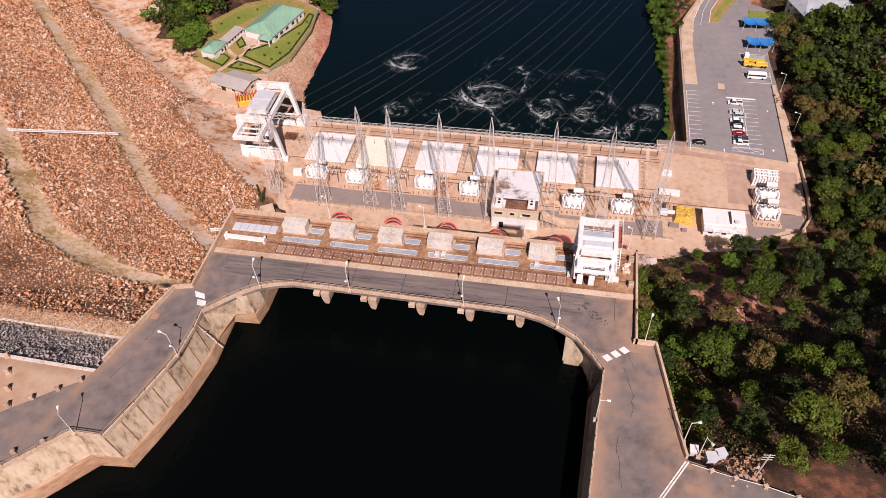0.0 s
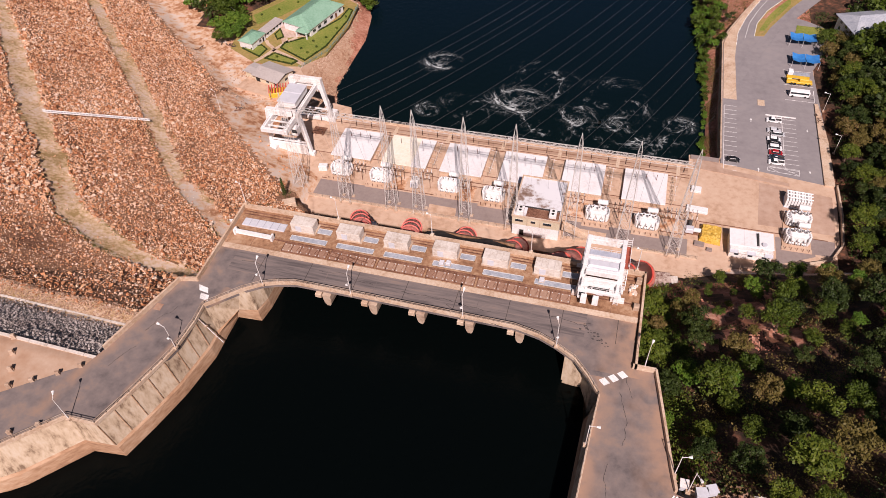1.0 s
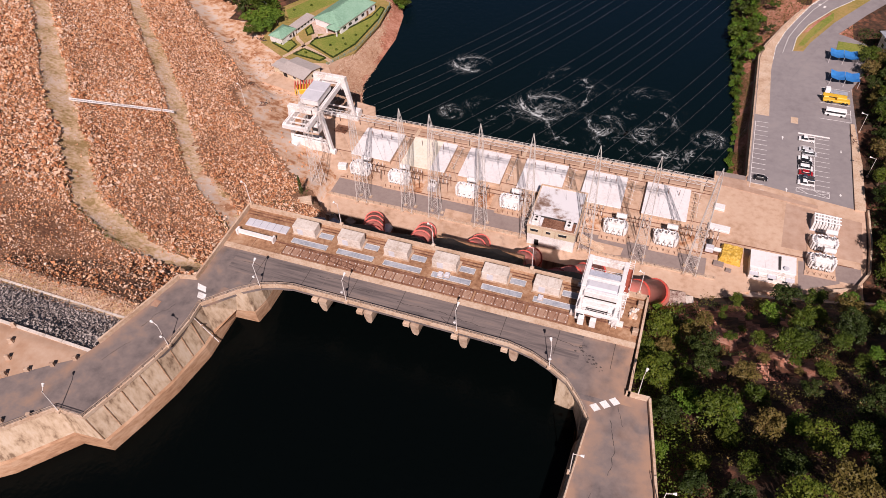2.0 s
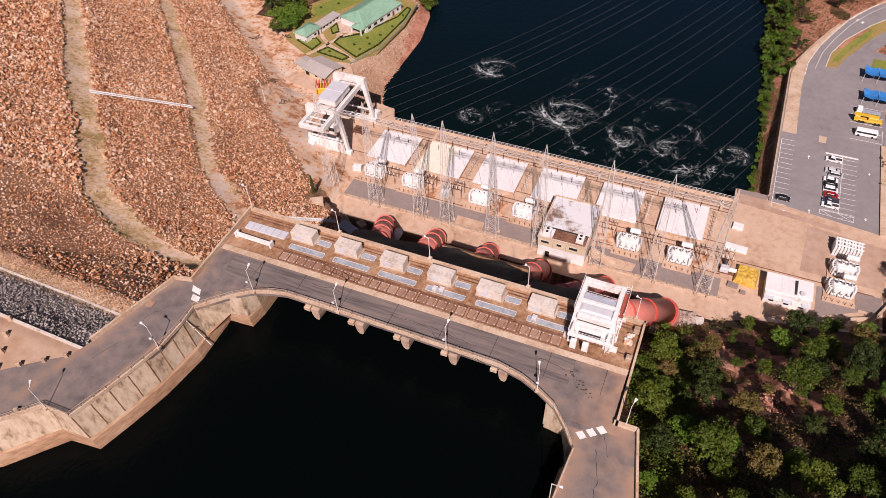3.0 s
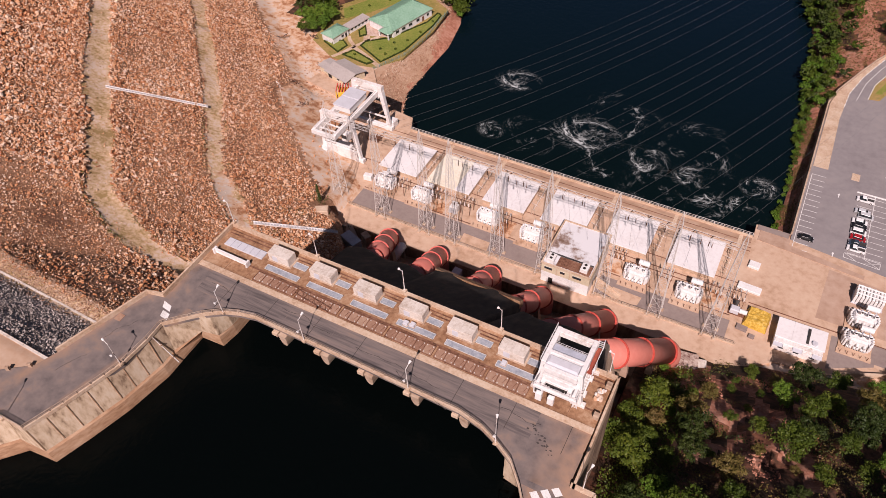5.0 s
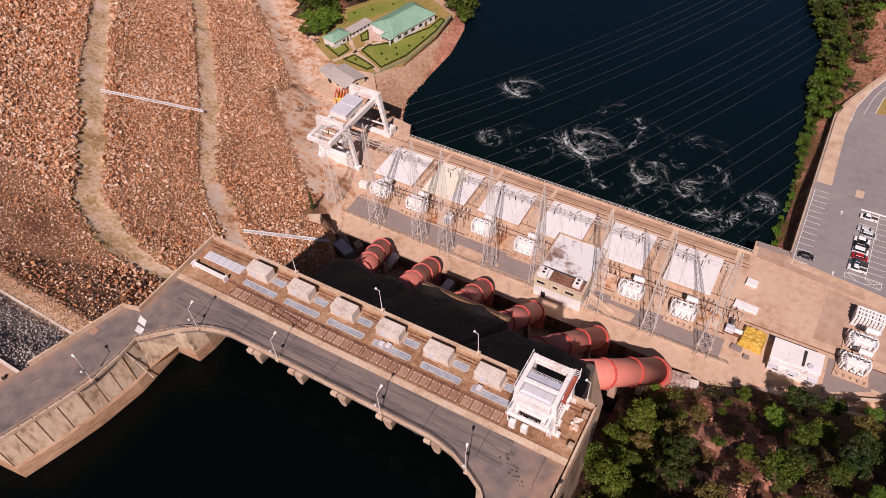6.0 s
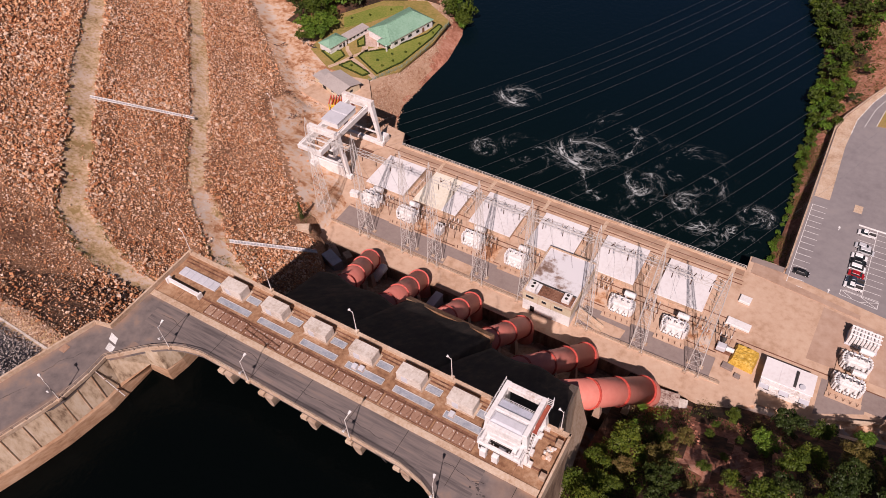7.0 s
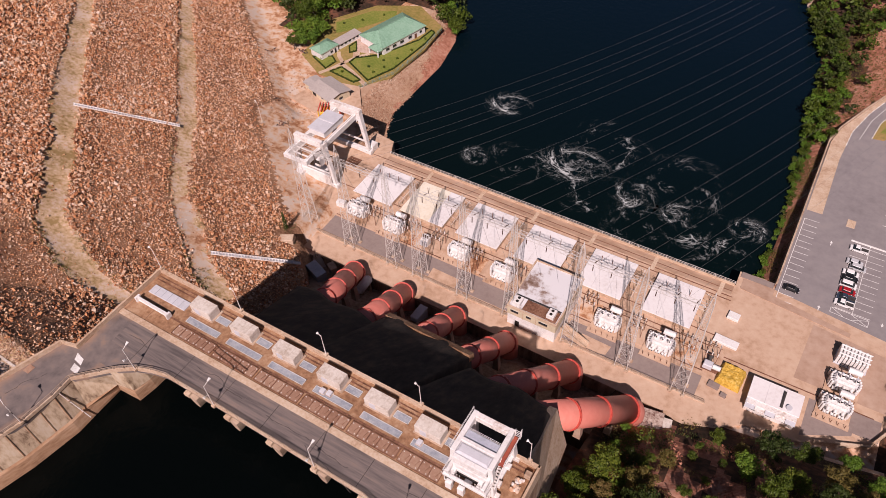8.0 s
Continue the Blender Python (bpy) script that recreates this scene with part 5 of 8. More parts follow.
def transformer():
    t = thing("transformer", "white power transformer with tube radiators and dark-tipped bushings", "transformer", "transformers in the yard")
    part("plinth", MB().box(-4.2, 4.2, -3.0, 3.0, 0, 0.35), M["yard"], t)
    oct_ = [(-2.9, -0.9), (-2.0, -1.7), (2.0, -1.7), (2.9, -0.9), (2.9, 1.0), (2.0, 1.8), (-2.0, 1.8), (-2.9, 1.0)]
    part("tank", MB().prism(oct_, 0.35, 3.5).prism(oct_, 3.5, 3.9, [(x * 0.9, y * 0.86) for x, y in oct_]), M["white"], t)
    for e in (-1, 1):
        for i in range(6):
            a = -1.15 + 0.46 * i
            x, y = e * (2.6 + 1.0 * math.cos(a)), 0.05 + 2.0 * math.sin(a)
            part("radiator_tube", MB().cyl((x, y, 0.7), (x, y, 3.3), 0.3, 8).cyl((x, y, 3.3), (x, y, 3.5), 0.3, 8, 0.16), M["white"], t)
            part("oil_pipe", MB().beam((x, y, 3.2), (x * 0.72, y * 0.7, 3.7), 0.16), M["grey_paint"], t)
    for i in range(3):
        x = -1.8 + 1.8 * i
        for dx, z in ((-0.38, 1.5), (0.38, 1.5), (0.0, 2.7)):
            part("drum", MB().cyl((x + dx, -1.7, z), (x + dx, -2.7, z - 0.2), 0.36, 10), M["white"], t)
            part("drum_end", MB().cyl((x + dx, -2.7, z - 0.2), (x + dx, -2.74, z - 0.21), 0.2, 8), M["dark_metal"], t)
        part("turret", MB().cyl((x, 0.4, 3.7), (x + 0.1, -0.3, 4.7), 0.5, 12, 0.4), M["white"], t)
        b = part("bushing", MB().cyl((x + 0.1, -0.3, 4.7), (x + 0.25, -1.1, 5.8), 0.3, 8, 0.24), M["grey_paint"], t, "pale grey porcelain bushing")
        part("tip", MB().cyl((x + 0.25, -1.1, 5.8), (x + 0.4, -1.8, 6.8), 0.22, 8, 0.12), M["dark_metal"], b, "dark bushing tip")
        for j in range(3):
            c = Vector((x + 0.1, -0.3, 4.7)).lerp(Vector((x + 0.25, -1.1, 5.8)), 0.15 + 0.3 * j)
            part("shed_ring", MB().cyl(c, c + Vector((0.02, -0.07, 0.1)), 0.4, 8), M["white_dirty"], b)
        part("low_turret", MB().cyl((x + 0.5, 1.0, 3.8), (x + 0.5, 1.1, 4.5), 0.3, 10), M["grey_paint"], t)
    part("conservator", MB().cyl((-0.4, 2.7, 4.7), (2.9, 2.7, 4.7), 0.85, 14), M["white"], t, "white oil conservator drum")
    for x in (0.0, 2.5):
        part("bracket", MB().beam((x, 2.7, 0.4), (x, 2.7, 4.2), 0.22), M["white"], t)
    part("control_cabinet", MB().cham(-4.1, -3.2, 2.0, 2.9, 0.35, 2.3, 0.06), M["white_dirty"], t)
    for y in (-1.25, 1.3):
        part("header_pipe", MB().cyl((-2.5, y, 4.0), (2.5, y, 4.0), 0.14, 8), M["white"], t)
    part("relay_pipe", MB().tube([Vector((0.2, 1.3, 4.0)), Vector((0.3, 1.9, 4.4)), Vector((0.4, 2.6, 4.3))], 0.13, 6), M["white"], t)
    for i in range(5):
        x = -3.4 + 1.7 * i
        part("post", MB().cyl((x, -4.2, 0), (x, -4.2, 1.5), 0.09, 6), M["rust"], t)
    part("step_slab", MB().box(-4.4, 4.4, -4.6, -3.05, 0, 0.3), M["yard"], t)
    return t


tr = transformer()
tr.matrix_basis = pose(-50.7, -22.6, 0)
for x, y, r in ((-36.2, -23.0, 0), (-12.0, -22.6, 0), (3.6, -23.6, 0), (38.0, -25.0, 0), (53.6, -25.2, 0), (99.2, -13.6, 0), (98.6, -21.6, 0)):
    copy_thing(tr, pose(x, y, 0, 0, 0, r))
# smaller auxiliary transformer and bare core
ax = thing("auxiliary_transformer", "small white auxiliary transformer beside the bus supports", "transformer", "", (-23.8, -23.5, 0))
part("tank", MB().cham(-1.3, 1.3, -1.1, 1.1, 0.3, 2.9, 0.2), M["white"], ax)
part("plinth", MB().box(-1.8, 1.8, -1.6, 1.6, 0, 0.3), M["concrete"], ax)
for i in range(4):
    part("radiator", MB().cham(-1.2 + 0.65 * i, -0.8 + 0.65 * i, -1.8, -1.15, 0.6, 2.5, 0.1), M["grey_paint"], ax)
part("conservator", MB().cyl((-0.9, 0.6, 3.5), (0.9, 0.6, 3.5), 0.4, 10), M["white"], ax)
for i in range(3):
    part("bushing", MB().cyl((-0.8 + 0.8 * i, 0, 2.9), (-0.8 + 0.8 * i, 0, 4.0), 0.14, 8), M["porcelain"], ax)
rb = thing("radiator_bank", "stacked bank of white transformer radiators", "radiators", "", (99.8, -4.4, 0), -2)
for i in range(9):
    part("radiator", MB().cham(-3.9 + 0.87 * i, -3.25 + 0.87 * i, -2.3, 2.3, 0.3, 3.4 + 0.3 * (i % 2), 0.15), M["white"], rb)
part("frame", MB().box(-4.1, 4.1, -2.5, 2.5, 0, 0.3), M["grey_paint"], rb)
for y in (-1.4, 0.2, 1.6):
    part("header_pipe", MB().cyl((-3.9, y, 3.8), (3.9, y, 3.8), 0.22, 8), M["white"], rb)


def lattice_tower():
    t = thing("lattice_tower", "tall grey galvanised lattice tower of the switchyard", "tower", "lattice towers in the yard")
    HT, w0, w1 = 37.0, 1.75, 0.5
    lv = [0, 4.2, 8.2, 12.0, 15.6, 19.0, 22.2, 25.2, 28.0, 30.6, 33.0, 35.2, HT]
    def wd(z):
        return w0 + (w1 - w0) * z / HT
    for sx, sy in ((-1, -1), (1, -1), (1, 1), (-1, 1)):
        part("leg", MB().beam((sx * w0, sy * w0, 0), (sx * w1, sy * w1, HT), 0.13), M["steel"], t)
        part("footing", MB().cham(sx * w0 - 0.5, sx * w0 + 0.5, sy * w0 - 0.5, sy * w0 + 0.5, 0, 0.5, 0.08), M["concrete"], t)
    faces = (((-1, -1), (1, -1)), ((1, -1), (1, 1)), ((1, 1), (-1, 1)), ((-1, 1), (-1, -1)))
    for (ax_, ay_), (bx, by) in faces:
        br = MB()
        for z0, z1 in zip(lv, lv[1:]):
            u, v = wd(z0), wd(z1)
            br.beam((ax_ * u, ay_ * u, z0), (bx * v, by * v, z1), 0.042)
            br.beam((bx * u, by * u, z0), (ax_ * v, ay_ * v, z1), 0.042)
            br.beam((ax_ * v, ay_ * v, z1), (bx * v, by * v, z1), 0.04)
        tagged(part("bracing", br, M["steel"], t), kind="stuff")
    pk_ = MB()
    for sx, sy in ((-1, -1), (1, -1), (1, 1), (-1, 1)):
        pk_.beam((sx * w1, sy * w1, HT), (0, 0, 41.0), 0.1)
    part("peak", pk_, M["steel"], t)
    return t


TX = (-60.6, -44.4, -28.2, -18.8, -3.3, 12.0, 30.5, 46.6, 62.2)
tw = lattice_tower()
tw.matrix_basis = pose(TX[0], -35.0, 0)
for x in TX[1:]:
    copy_thing(tw, pose(x, -34.9, 0))
GZ_ = 34.6
WIRE_X = (-56.0, -50.0, -44.4, -40.4, -33.5, -28.5, -14.9, -9.0, -3.2, 2.4, 7.9, 12.9, 29.0, 34.5, 40.0, 46.5, 52.0, 57.0)
for a, b in ((0, 1), (1, 2), (3, 4), (4, 5), (5, 6), (6, 7), (7, 8)):
    x0, x1 = TX[a] + 0.9, TX[b] - 0.9
    t = thing("gantry_girder", "horizontal lattice girder between switchyard towers", "girder", "girders between the towers", (x0, -35, GZ_))
    L = x1 - x0
    for y, z in ((-0.6, 0), (0.6, 0), (-0.6, 1.2), (0.6, 1.2)):
        part("chord", MB().beam((0, y, z), (L, y, z), 0.09), M["steel"], t)
    n = round(L / 1.4)
    lc = MB()
    for i in range(n):
        u, v = L * i / n, L * (i + 1) / n
        e = 1 if i % 2 else -1
        for y in (-0.6, 0.6):
            lc.beam((u, y, 0.6 - 0.6 * e), (v, y, 0.6 + 0.6 * e), 0.05)
        for z in (0, 1.2):
            lc.beam((u, -0.6 * e, z), (v, 0.6 * e, z), 0.05)
    tagged(part("lacing", lc, M["steel"], t), kind="stuff")
    for i in range(3):
        x = L * (i + 0.5) / 3
        s = part("insulator_string", MB().cyl((x, 0.6, 0), (x + 0.4, 2.4, -0.5), 0.13, 6), M["porcelain"], t, "brown insulator string")
        part("drop_wire", MB().beam((x + 0.4, 2.4, -0.5), (x + 0.3, 12.5, -30.2), 0.035), M["cable"], t)
        part("insulator_string", MB().cyl((x, -0.3, 0), (x, -0.4, -1.9), 0.13, 6), M["porcelain"], t, "brown insulator string")
# line wires over the river
for x in WIRE_X:
    run = [Vector((x + 0.315 * u, -33 + u, GZ_ - 0.4 - 0.28 * u + 0.0004 * u * u)) for u in range(0, 561, 20)]
    tagged(part("power_line", MB().tube(run, 0.022), M["cable"]), "thin bare overhead power line across the river", "wire", "power lines over the river")

# switch gear posts between the towers
rng = random.Random(11)
for k, x in enumerate((-44, -30, -20, -6, 8.5, 31.5, 46.2, 60.5, 66.8)):
    t = thing("bus_support", "brown steel bus support with white insulators", "support", "bus supports in the yard", (x, -21.5 + 0.6 * (k % 3), 0))
    for i, (dx, dy) in enumerate(((-1.6, 0), (1.6, 0), (-1.6, -3.2), (1.6, -3.2))):
        part("post", MB().beam((dx, dy, 0), (dx, dy, 4.2), 0.14), M["rust"], t)
    for dy in (0, -3.2):
        part("beam", MB().beam((-2.0, dy, 4.2), (2.0, dy, 4.2), 0.14), M["rust"], t)
    for i in range(3):
        x2 = -1.4 + 1.4 * i
        part("insulator", MB().cyl((x2, 0, 4.3), (x2, 0, 5.6), 0.16, 8), M["white_dirty"], t)
        part("insulator", MB().cyl((x2, -3.2, 4.3), (x2, -3.2, 5.6), 0.16, 8), M["white_dirty"], t)
        part("busbar", MB().beam((x2, 0, 5.6), (x2, -3.2, 5.6), 0.09), M["cable"], t)
    part("slab", MB().box(-3.0, 3.0, -5.4, 1.6, 0.0, 0.12), M["dirt"] if k % 2 else M["yard"], t)
for k, (x0, x1) in enumerate(HATCH):
    t = thing("disconnector_row", "row of thin rusty disconnector arms beside a unit roof", "disconnector", "disconnectors beside the unit roofs", (x1 + 2.2, -8, 0))
    for i in range(6):
        y = -6 + 2.2 * i
        part("post", MB().cyl((0, y, 0), (0, y, 2.6), 0.08, 6), M["rail"], t)
        part("arm", MB().beam((-1.3, y + 0.6, 2.6), (1.4, y - 0.2, 2.7), 0.08), M["white_dirty"] if i % 2 else M["cream_wall"], t)
    part("bar", MB().beam((0.6, -6.5, 2.8), (0.6, 5.6, 2.8), 0.1), M["white_dirty"], t)

# control building
cb = thing("control_building", "two-storey control building with a stained flat roof", "building", "", (20.0, -28.6, 0))
part("lower_wall", MB().box(-7.3, 7.3, -9.3, 9.3, 0, 4.6), M["white"], cb, "white painted lower wall")
part("upper_wall", MB().box(-7.4, 7.4, -9.4, 9.4, 4.6, 7.9), M["cream_wall"], cb, "cream upper wall")
part("roof", MB().box(-7.2, 7.2, -9.1, 9.2, 7.9, 8.05), M["flat_roof"], cb, "flat roof with grey stains")
for x0, x1, y0, y1 in ((-7.6, 7.6, -9.6, -9.2), (-7.6, 7.6, 9.2, 9.6), (-7.6, -7.2, -9.2, 9.2), (7.2, 7.6, -9.2, 9.2)):
    part("parapet", MB().box(x0, x1, y0, y1, 7.85, 8.4), M["concrete_pale"], cb)
for x, w in ((-5.2, 1.2), (-0.8, 0.7), (3.6, 1.3)):
    wn_ = part("window", MB().box(x - w, x + w, -9.46, -9.38, 5.9, 6.9), M["glass"], cb, "dark window")
    part("frame", MB().box(x - w - 0.1, x + w + 0.1, -9.48, -9.44, 6.9, 7.0), M["white"], wn_)
    part("sill", MB().box(x - w - 0.1, x + w + 0.1, -9.6, -9.4, 5.78, 5.9), M["concrete_pale"], wn_)
for x in (-2.6, 1.4):
    part("pilaster", MB().box(x - 0.12, x + 0.12, -9.55, -9.39, 4.6, 7.9), M["concrete_pale"], cb)
part("door", MB().box(-4.9, -3.6, -9.36, -9.28, 0.0, 2.4), M["dark"], cb, "dark door opening")
part("gutter", MB().box(-6.9, 6.9, -4.9, -4.5, 8.05, 8.3), M["dark_metal"], cb)
part("roof_slab", MB().box(-3.2, 6.9, -8.8, -5.0, 8.05, 8.14), M["rust"], cb, "rusty brown roof patch")
for x, y in ((-5.2, -7.2), (4.9, -6.8)):
    ac = thing("cooling_unit", "white rooftop cooling unit with two fans", "cooler", "cooling units on the roof", (20 + x, -28.6 + y, 8.05))
    part("case", MB().cham(-1.1, 1.1, -1.4, 1.4, 0.1, 1.5, 0.1), M["white"], ac)
    for dy in (-0.65, 0.65):
        part("fan", MB().cyl((0, dy, 1.5), (0, dy, 1.56), 0.45, 12), M["dark"], ac, "dark fan grille")
# outside stair
sr = thing("outside_stair", "long concrete stair beside the control building", "stair", "", (28.0, -34.6, 0))
for i in range(16):
    part("step", MB().box(0.5 * i, 0.5 * i + 0.52, -1.0, 1.0, max(0, 3.9 - 0.25 * i - 0.5), 4.15 - 0.25 * i), M["concrete_pale"], sr)
for y in (-1.05, 1.05):
    part("side_wall", MB().hexa([(0, y - 0.1, 3.0), (8.2, y - 0.1, 0), (8.2, y + 0.1, 0), (0, y + 0.1, 3.0), (0, y - 0.1, 5.1), (8.2, y - 0.1, 1.0), (8.2, y + 0.1, 1.0), (0, y + 0.1, 5.1)]), M["concrete_pale"], sr)

# powerhouse gantry crane
pg = thing("gantry_crane", "tall white gantry crane over the yard rails", "crane", "", (-74, -6, 0))
for y in (-10.0, 10.0):
    part("top_beam", MB().cham(-7.2, 7.4, y - 0.9, y + 0.9, 15.6, 17.6, 0.12), M["white_dirty"], pg)
    for x0, x1 in ((-6.4, -8.9), (6.5, 9.2)):
        lg = MB()
        lg.hexa([(x1 - 0.6, y - 0.55, 1.4), (x1 + 0.6, y - 0.55, 1.4), (x1 + 0.6, y + 0.55, 1.4), (x1 - 0.6, y + 0.55, 1.4),
                 (x0 - 1.0, y - 0.8, 15.8), (x0 + 1.0, y - 0.8, 15.8), (x0 + 1.0, y + 0.8, 15.8), (x0 - 1.0, y + 0.8, 15.8)])
        part("leg", lg, M["white"], pg)
    part("sill_beam", MB().cham(-10.8, 10.6, y - 0.8, y + 0.8, 0.5, 1.7, 0.1), M["white"], pg)
    for x in (-9.9, -7.9, 7.7, 9.7):
        part("wheel_box", MB().cham(x - 0.8, x + 0.8, y - 0.6, y + 0.6, 0.05, 0.6, 0.1), M["white_dirty"], pg)
for x in (-4.8, 4.8):
    part("girder", MB().cham(x - 0.7, x + 0.7, -17.6, 11.0, 13.9, 15.7, 0.1), M["white"], pg)
    part("trolley_rail", MB().box(x - 0.1, x + 0.1, -17.6, 11.0, 15.7, 15.9), M["steel"], pg)
part("end_tie", MB().cham(-5.6, 5.6, -18.4, -17.5, 14.0, 15.5, 0.1), M["white"], pg)
part("end_tie", MB().cham(-4.1, 4.1, 10.0, 10.8, 14.0, 15.4, 0.1), M["white"], pg)
for y in (-15.2, -12.6):
    part("cross_tie", MB().beam((-4.8, y, 14.6), (4.8, y, 14.6), 0.4), M["white"], pg)
for x in (-4.1, 4.1):
    part("walkway", MB().box(x - 0.55, x + 0.55, -17.4, 10.0, 13.6, 13.75), M["steel"], pg, "steel grating walkway")
for y in (-10.0, 10.0):
    for x0, x1 in ((-7.0, -4.9), (7.1, 5.0)):
        hx = MB().hexa([(min(x0, x1), y - 0.7, 12.6), (min(x0, x1) + 0.3, y - 0.7, 12.6), (min(x0, x1) + 0.3, y + 0.7, 12.6), (min(x0, x1), y + 0.7, 12.6), (min(x0, x1), y - 0.7, 15.7), (max(x0, x1), y - 0.7, 15.7), (max(x0, x1), y + 0.7, 15.7), (min(x0, x1), y + 0.7, 15.7)])
        part("haunch", hx, M["white"], pg)
part("drive_box", MB().cham(6.6, 10.2, 10.9, 14.2, 0.05, 3.0, 0.6), M["white"], pg, "white drive housing at the leg foot")
th = part("trolley_house", MB().box(-3.7, 3.7, -6.2, 4.2, 15.9, 17.9), M["white"], pg)
for y0, y1 in ((-6.5, -1.1), (-0.8, 4.5)):
    part("roof_panel", MB().cham(-4.0, 4.0, y0, y1, 17.9, 18.2, 0.08), M["grey_paint"], th, "light grey roof panel")
part("cab", MB().cham(4.2, 7.0, -13.6, -11.2, 10.4, 13.2, 0.15), M["white"], pg)
part("cab_window", MB().box(4.4, 6.8, -13.64, -13.58, 11.4, 12.8), M["glass"], pg, "dark cab window")
for y in (-10, 10):
    part("brace", MB().beam((-8.1, y, 5.0), (8.3, y, 5.0), 0.45), M["white"], pg)
part("skirt_panel", MB().cham(-8.2, 8.0, -10.9, -10.2, 1.5, 4.6, 0.1), M["white"], pg)
part("skirt_panel", MB().cham(-8.6, -5.0, -13.4, -10.9, 0.6, 3.6, 0.3), M["white"], pg)
pg.matrix_basis = pose(-72.6, -6, 0) @ Matrix.Diagonal((0.86, 1, 1.07, 1))
for x0, y0 in ((-74.0, -12.4),):
    wb = thing("machine_cover", "white canvas machine cover standing under the crane", "cover", "machine covers under the crane", (x0, y0, 0), 8)
    part("sheet", MB().cham(-3.0, 3.0, -1.6, 1.6, 0, 2.6, 0.5), M["white"], wb)
    part("skid", MB().box(-3.2, 3.2, -1.8, 1.8, 0, 0.2), M["rust"], wb)
ra = thing("steel_rack", "rack of rusty steel beams beside the crane", "rack", "", (-67.3, -2.6, 0))
for i in range(7):
    part("beam", MB().beam((-2.4, -1.8 + 0.6 * i, 0.4 + 0.1 * (i % 2)), (2.4, -1.8 + 0.6 * i, 0.4 + 0.1 * (i % 2)), 0.3), M["rust"], ra)
for x in (-1.8, 1.8):
    part("sleeper", MB().box(x - 0.2, x + 0.2, -2.2, 2.2, 0, 0.25), M["bark"], ra)
for (x, y, w, d, h, mk, lab, r) in ((-57.8, -22.5, 3.0, 1.8, 2.2, "white", "white steel store box in the yard", 8), (-52.6, -18.6, 3.2, 1.6, 1.9, "white", "white steel store box in the yard", 10), (-95.2, -9.4, 2.6, 1.7, 1.5, "white_dirty", "dirty white water tank on the ground", 20),
                                 (68.3, -4.9, 3.2, 2.6, 1.0, "white", "flat white crate lying in the yard", -3), (68.9, -14.5, 6.6, 2.6, 0.9, "white", "long flat white crate lying in the yard", -3)):
    t = thing("store_box", lab, "box", "", (x, y, 0), r)
    part("body", MB().cham(-w / 2, w / 2, -d / 2, d / 2, 0.12, h, 0.1), M[mk], t)
    part("skid", MB().box(-w / 2 + 0.1, w / 2 - 0.1, -d / 2 + 0.1, d / 2 - 0.1, 0, 0.12), M["rust"], t)
    part("lid_seam", MB().box(-w / 2 - 0.02, w / 2 + 0.02, -d / 2 - 0.02, d / 2 + 0.02, h * 0.72, h * 0.75), M["grey_paint"], t)
# tarpaulin heap, white shed, small machines
yt = thing("tarpaulin_stack", "crumpled yellow tarpaulin over stacked goods", "tarpaulin", "", (73.2, -25.2, 0), -4)
me = bpy.data.meshes.new("sheet")
bm = bmesh.new()
bmesh.ops.create_grid(bm, x_segments=22, y_segments=22, size=1)
for v in bm.verts:
    x, y = v.co.x * 3.3, v.co.y * 3.4
    e = max(abs(v.co.x), abs(v.co.y))
    z = 2.1 + 0.28 * noise.noise((x * 0.8, y * 0.8, 3)) + 0.12 * noise.noise((x * 2.2, y * 2.2, 7))
    if e > 0.86:
        z *= max(0.0, 1 - (e - 0.86) / 0.14) * 0.9
    v.co = (x * (1 + 0.05 * noise.noise((y, 1, 0))), y, max(0.03, z))
bm.to_mesh(me)
bm.free()
me.materials.append(M["yellow"])
part("sheet", me, M["yellow"], yt)
for x in (-1.5, 1.5):
    part("crate", MB().cham(x - 1.2, x + 1.2, -2.4, 2.4, 0, 1.7, 0.05), M["bark"], yt)
gs = thing("generator", "small white and black generator set on the ground", "generator", "", (67.4, -24.6, 0))
part("engine", MB().cham(-1.8, 0.6, -1.0, 1.0, 0.3, 1.9, 0.2), M["grey_paint"], gs)
part("drum", MB().cyl((0.7, 0, 1.1), (2.8, 0, 1.1), 0.7, 12), M["white"], gs)
part("exhaust", MB().cyl((-0.6, 1.0, 1.5), (-0.6, 2.6, 2.3), 0.4, 8, 0.7), M["dark_metal"], gs)
part("skid", MB().box(-2.2, 3.0, -1.2, 1.2, 0, 0.3), M["rust"], gs)
for i, (x, y, w, d) in enumerate(((70.0, -29.6, 3.0, 1.8), (73.0, -31.4, 1.6, 1.2))):
    t = thing("concrete_slab", "grey concrete slab resting in the yard", "slab", "", (x, y, 0), -5)
    part("slab", MB().cham(-w / 2, w / 2, -d / 2, d / 2, 0, 0.7, 0.06), M["yard_grey"], t)
    part("bearer", MB().box(-w / 2 - 0.1, w / 2 + 0.1, -0.2, 0.2, 0, 0.1), M["bark"], t)
ws = thing("site_shed", "white flat-roofed shed with a rusty stained roof", "shed", "", (84.6, -28.4, 0), 0.5)
part("wall", MB().box(-6.1, 6.1, -4.1, 4.1, 0, 3.7), M["white_dirty"], ws)
for i in range(3):
    part("roof", MB().cham(-6.4 + 4.27 * i, -2.14 + 4.27 * i, -2.6, 4.4, 3.7, 3.95, 0.05), M["roof_white"], ws)
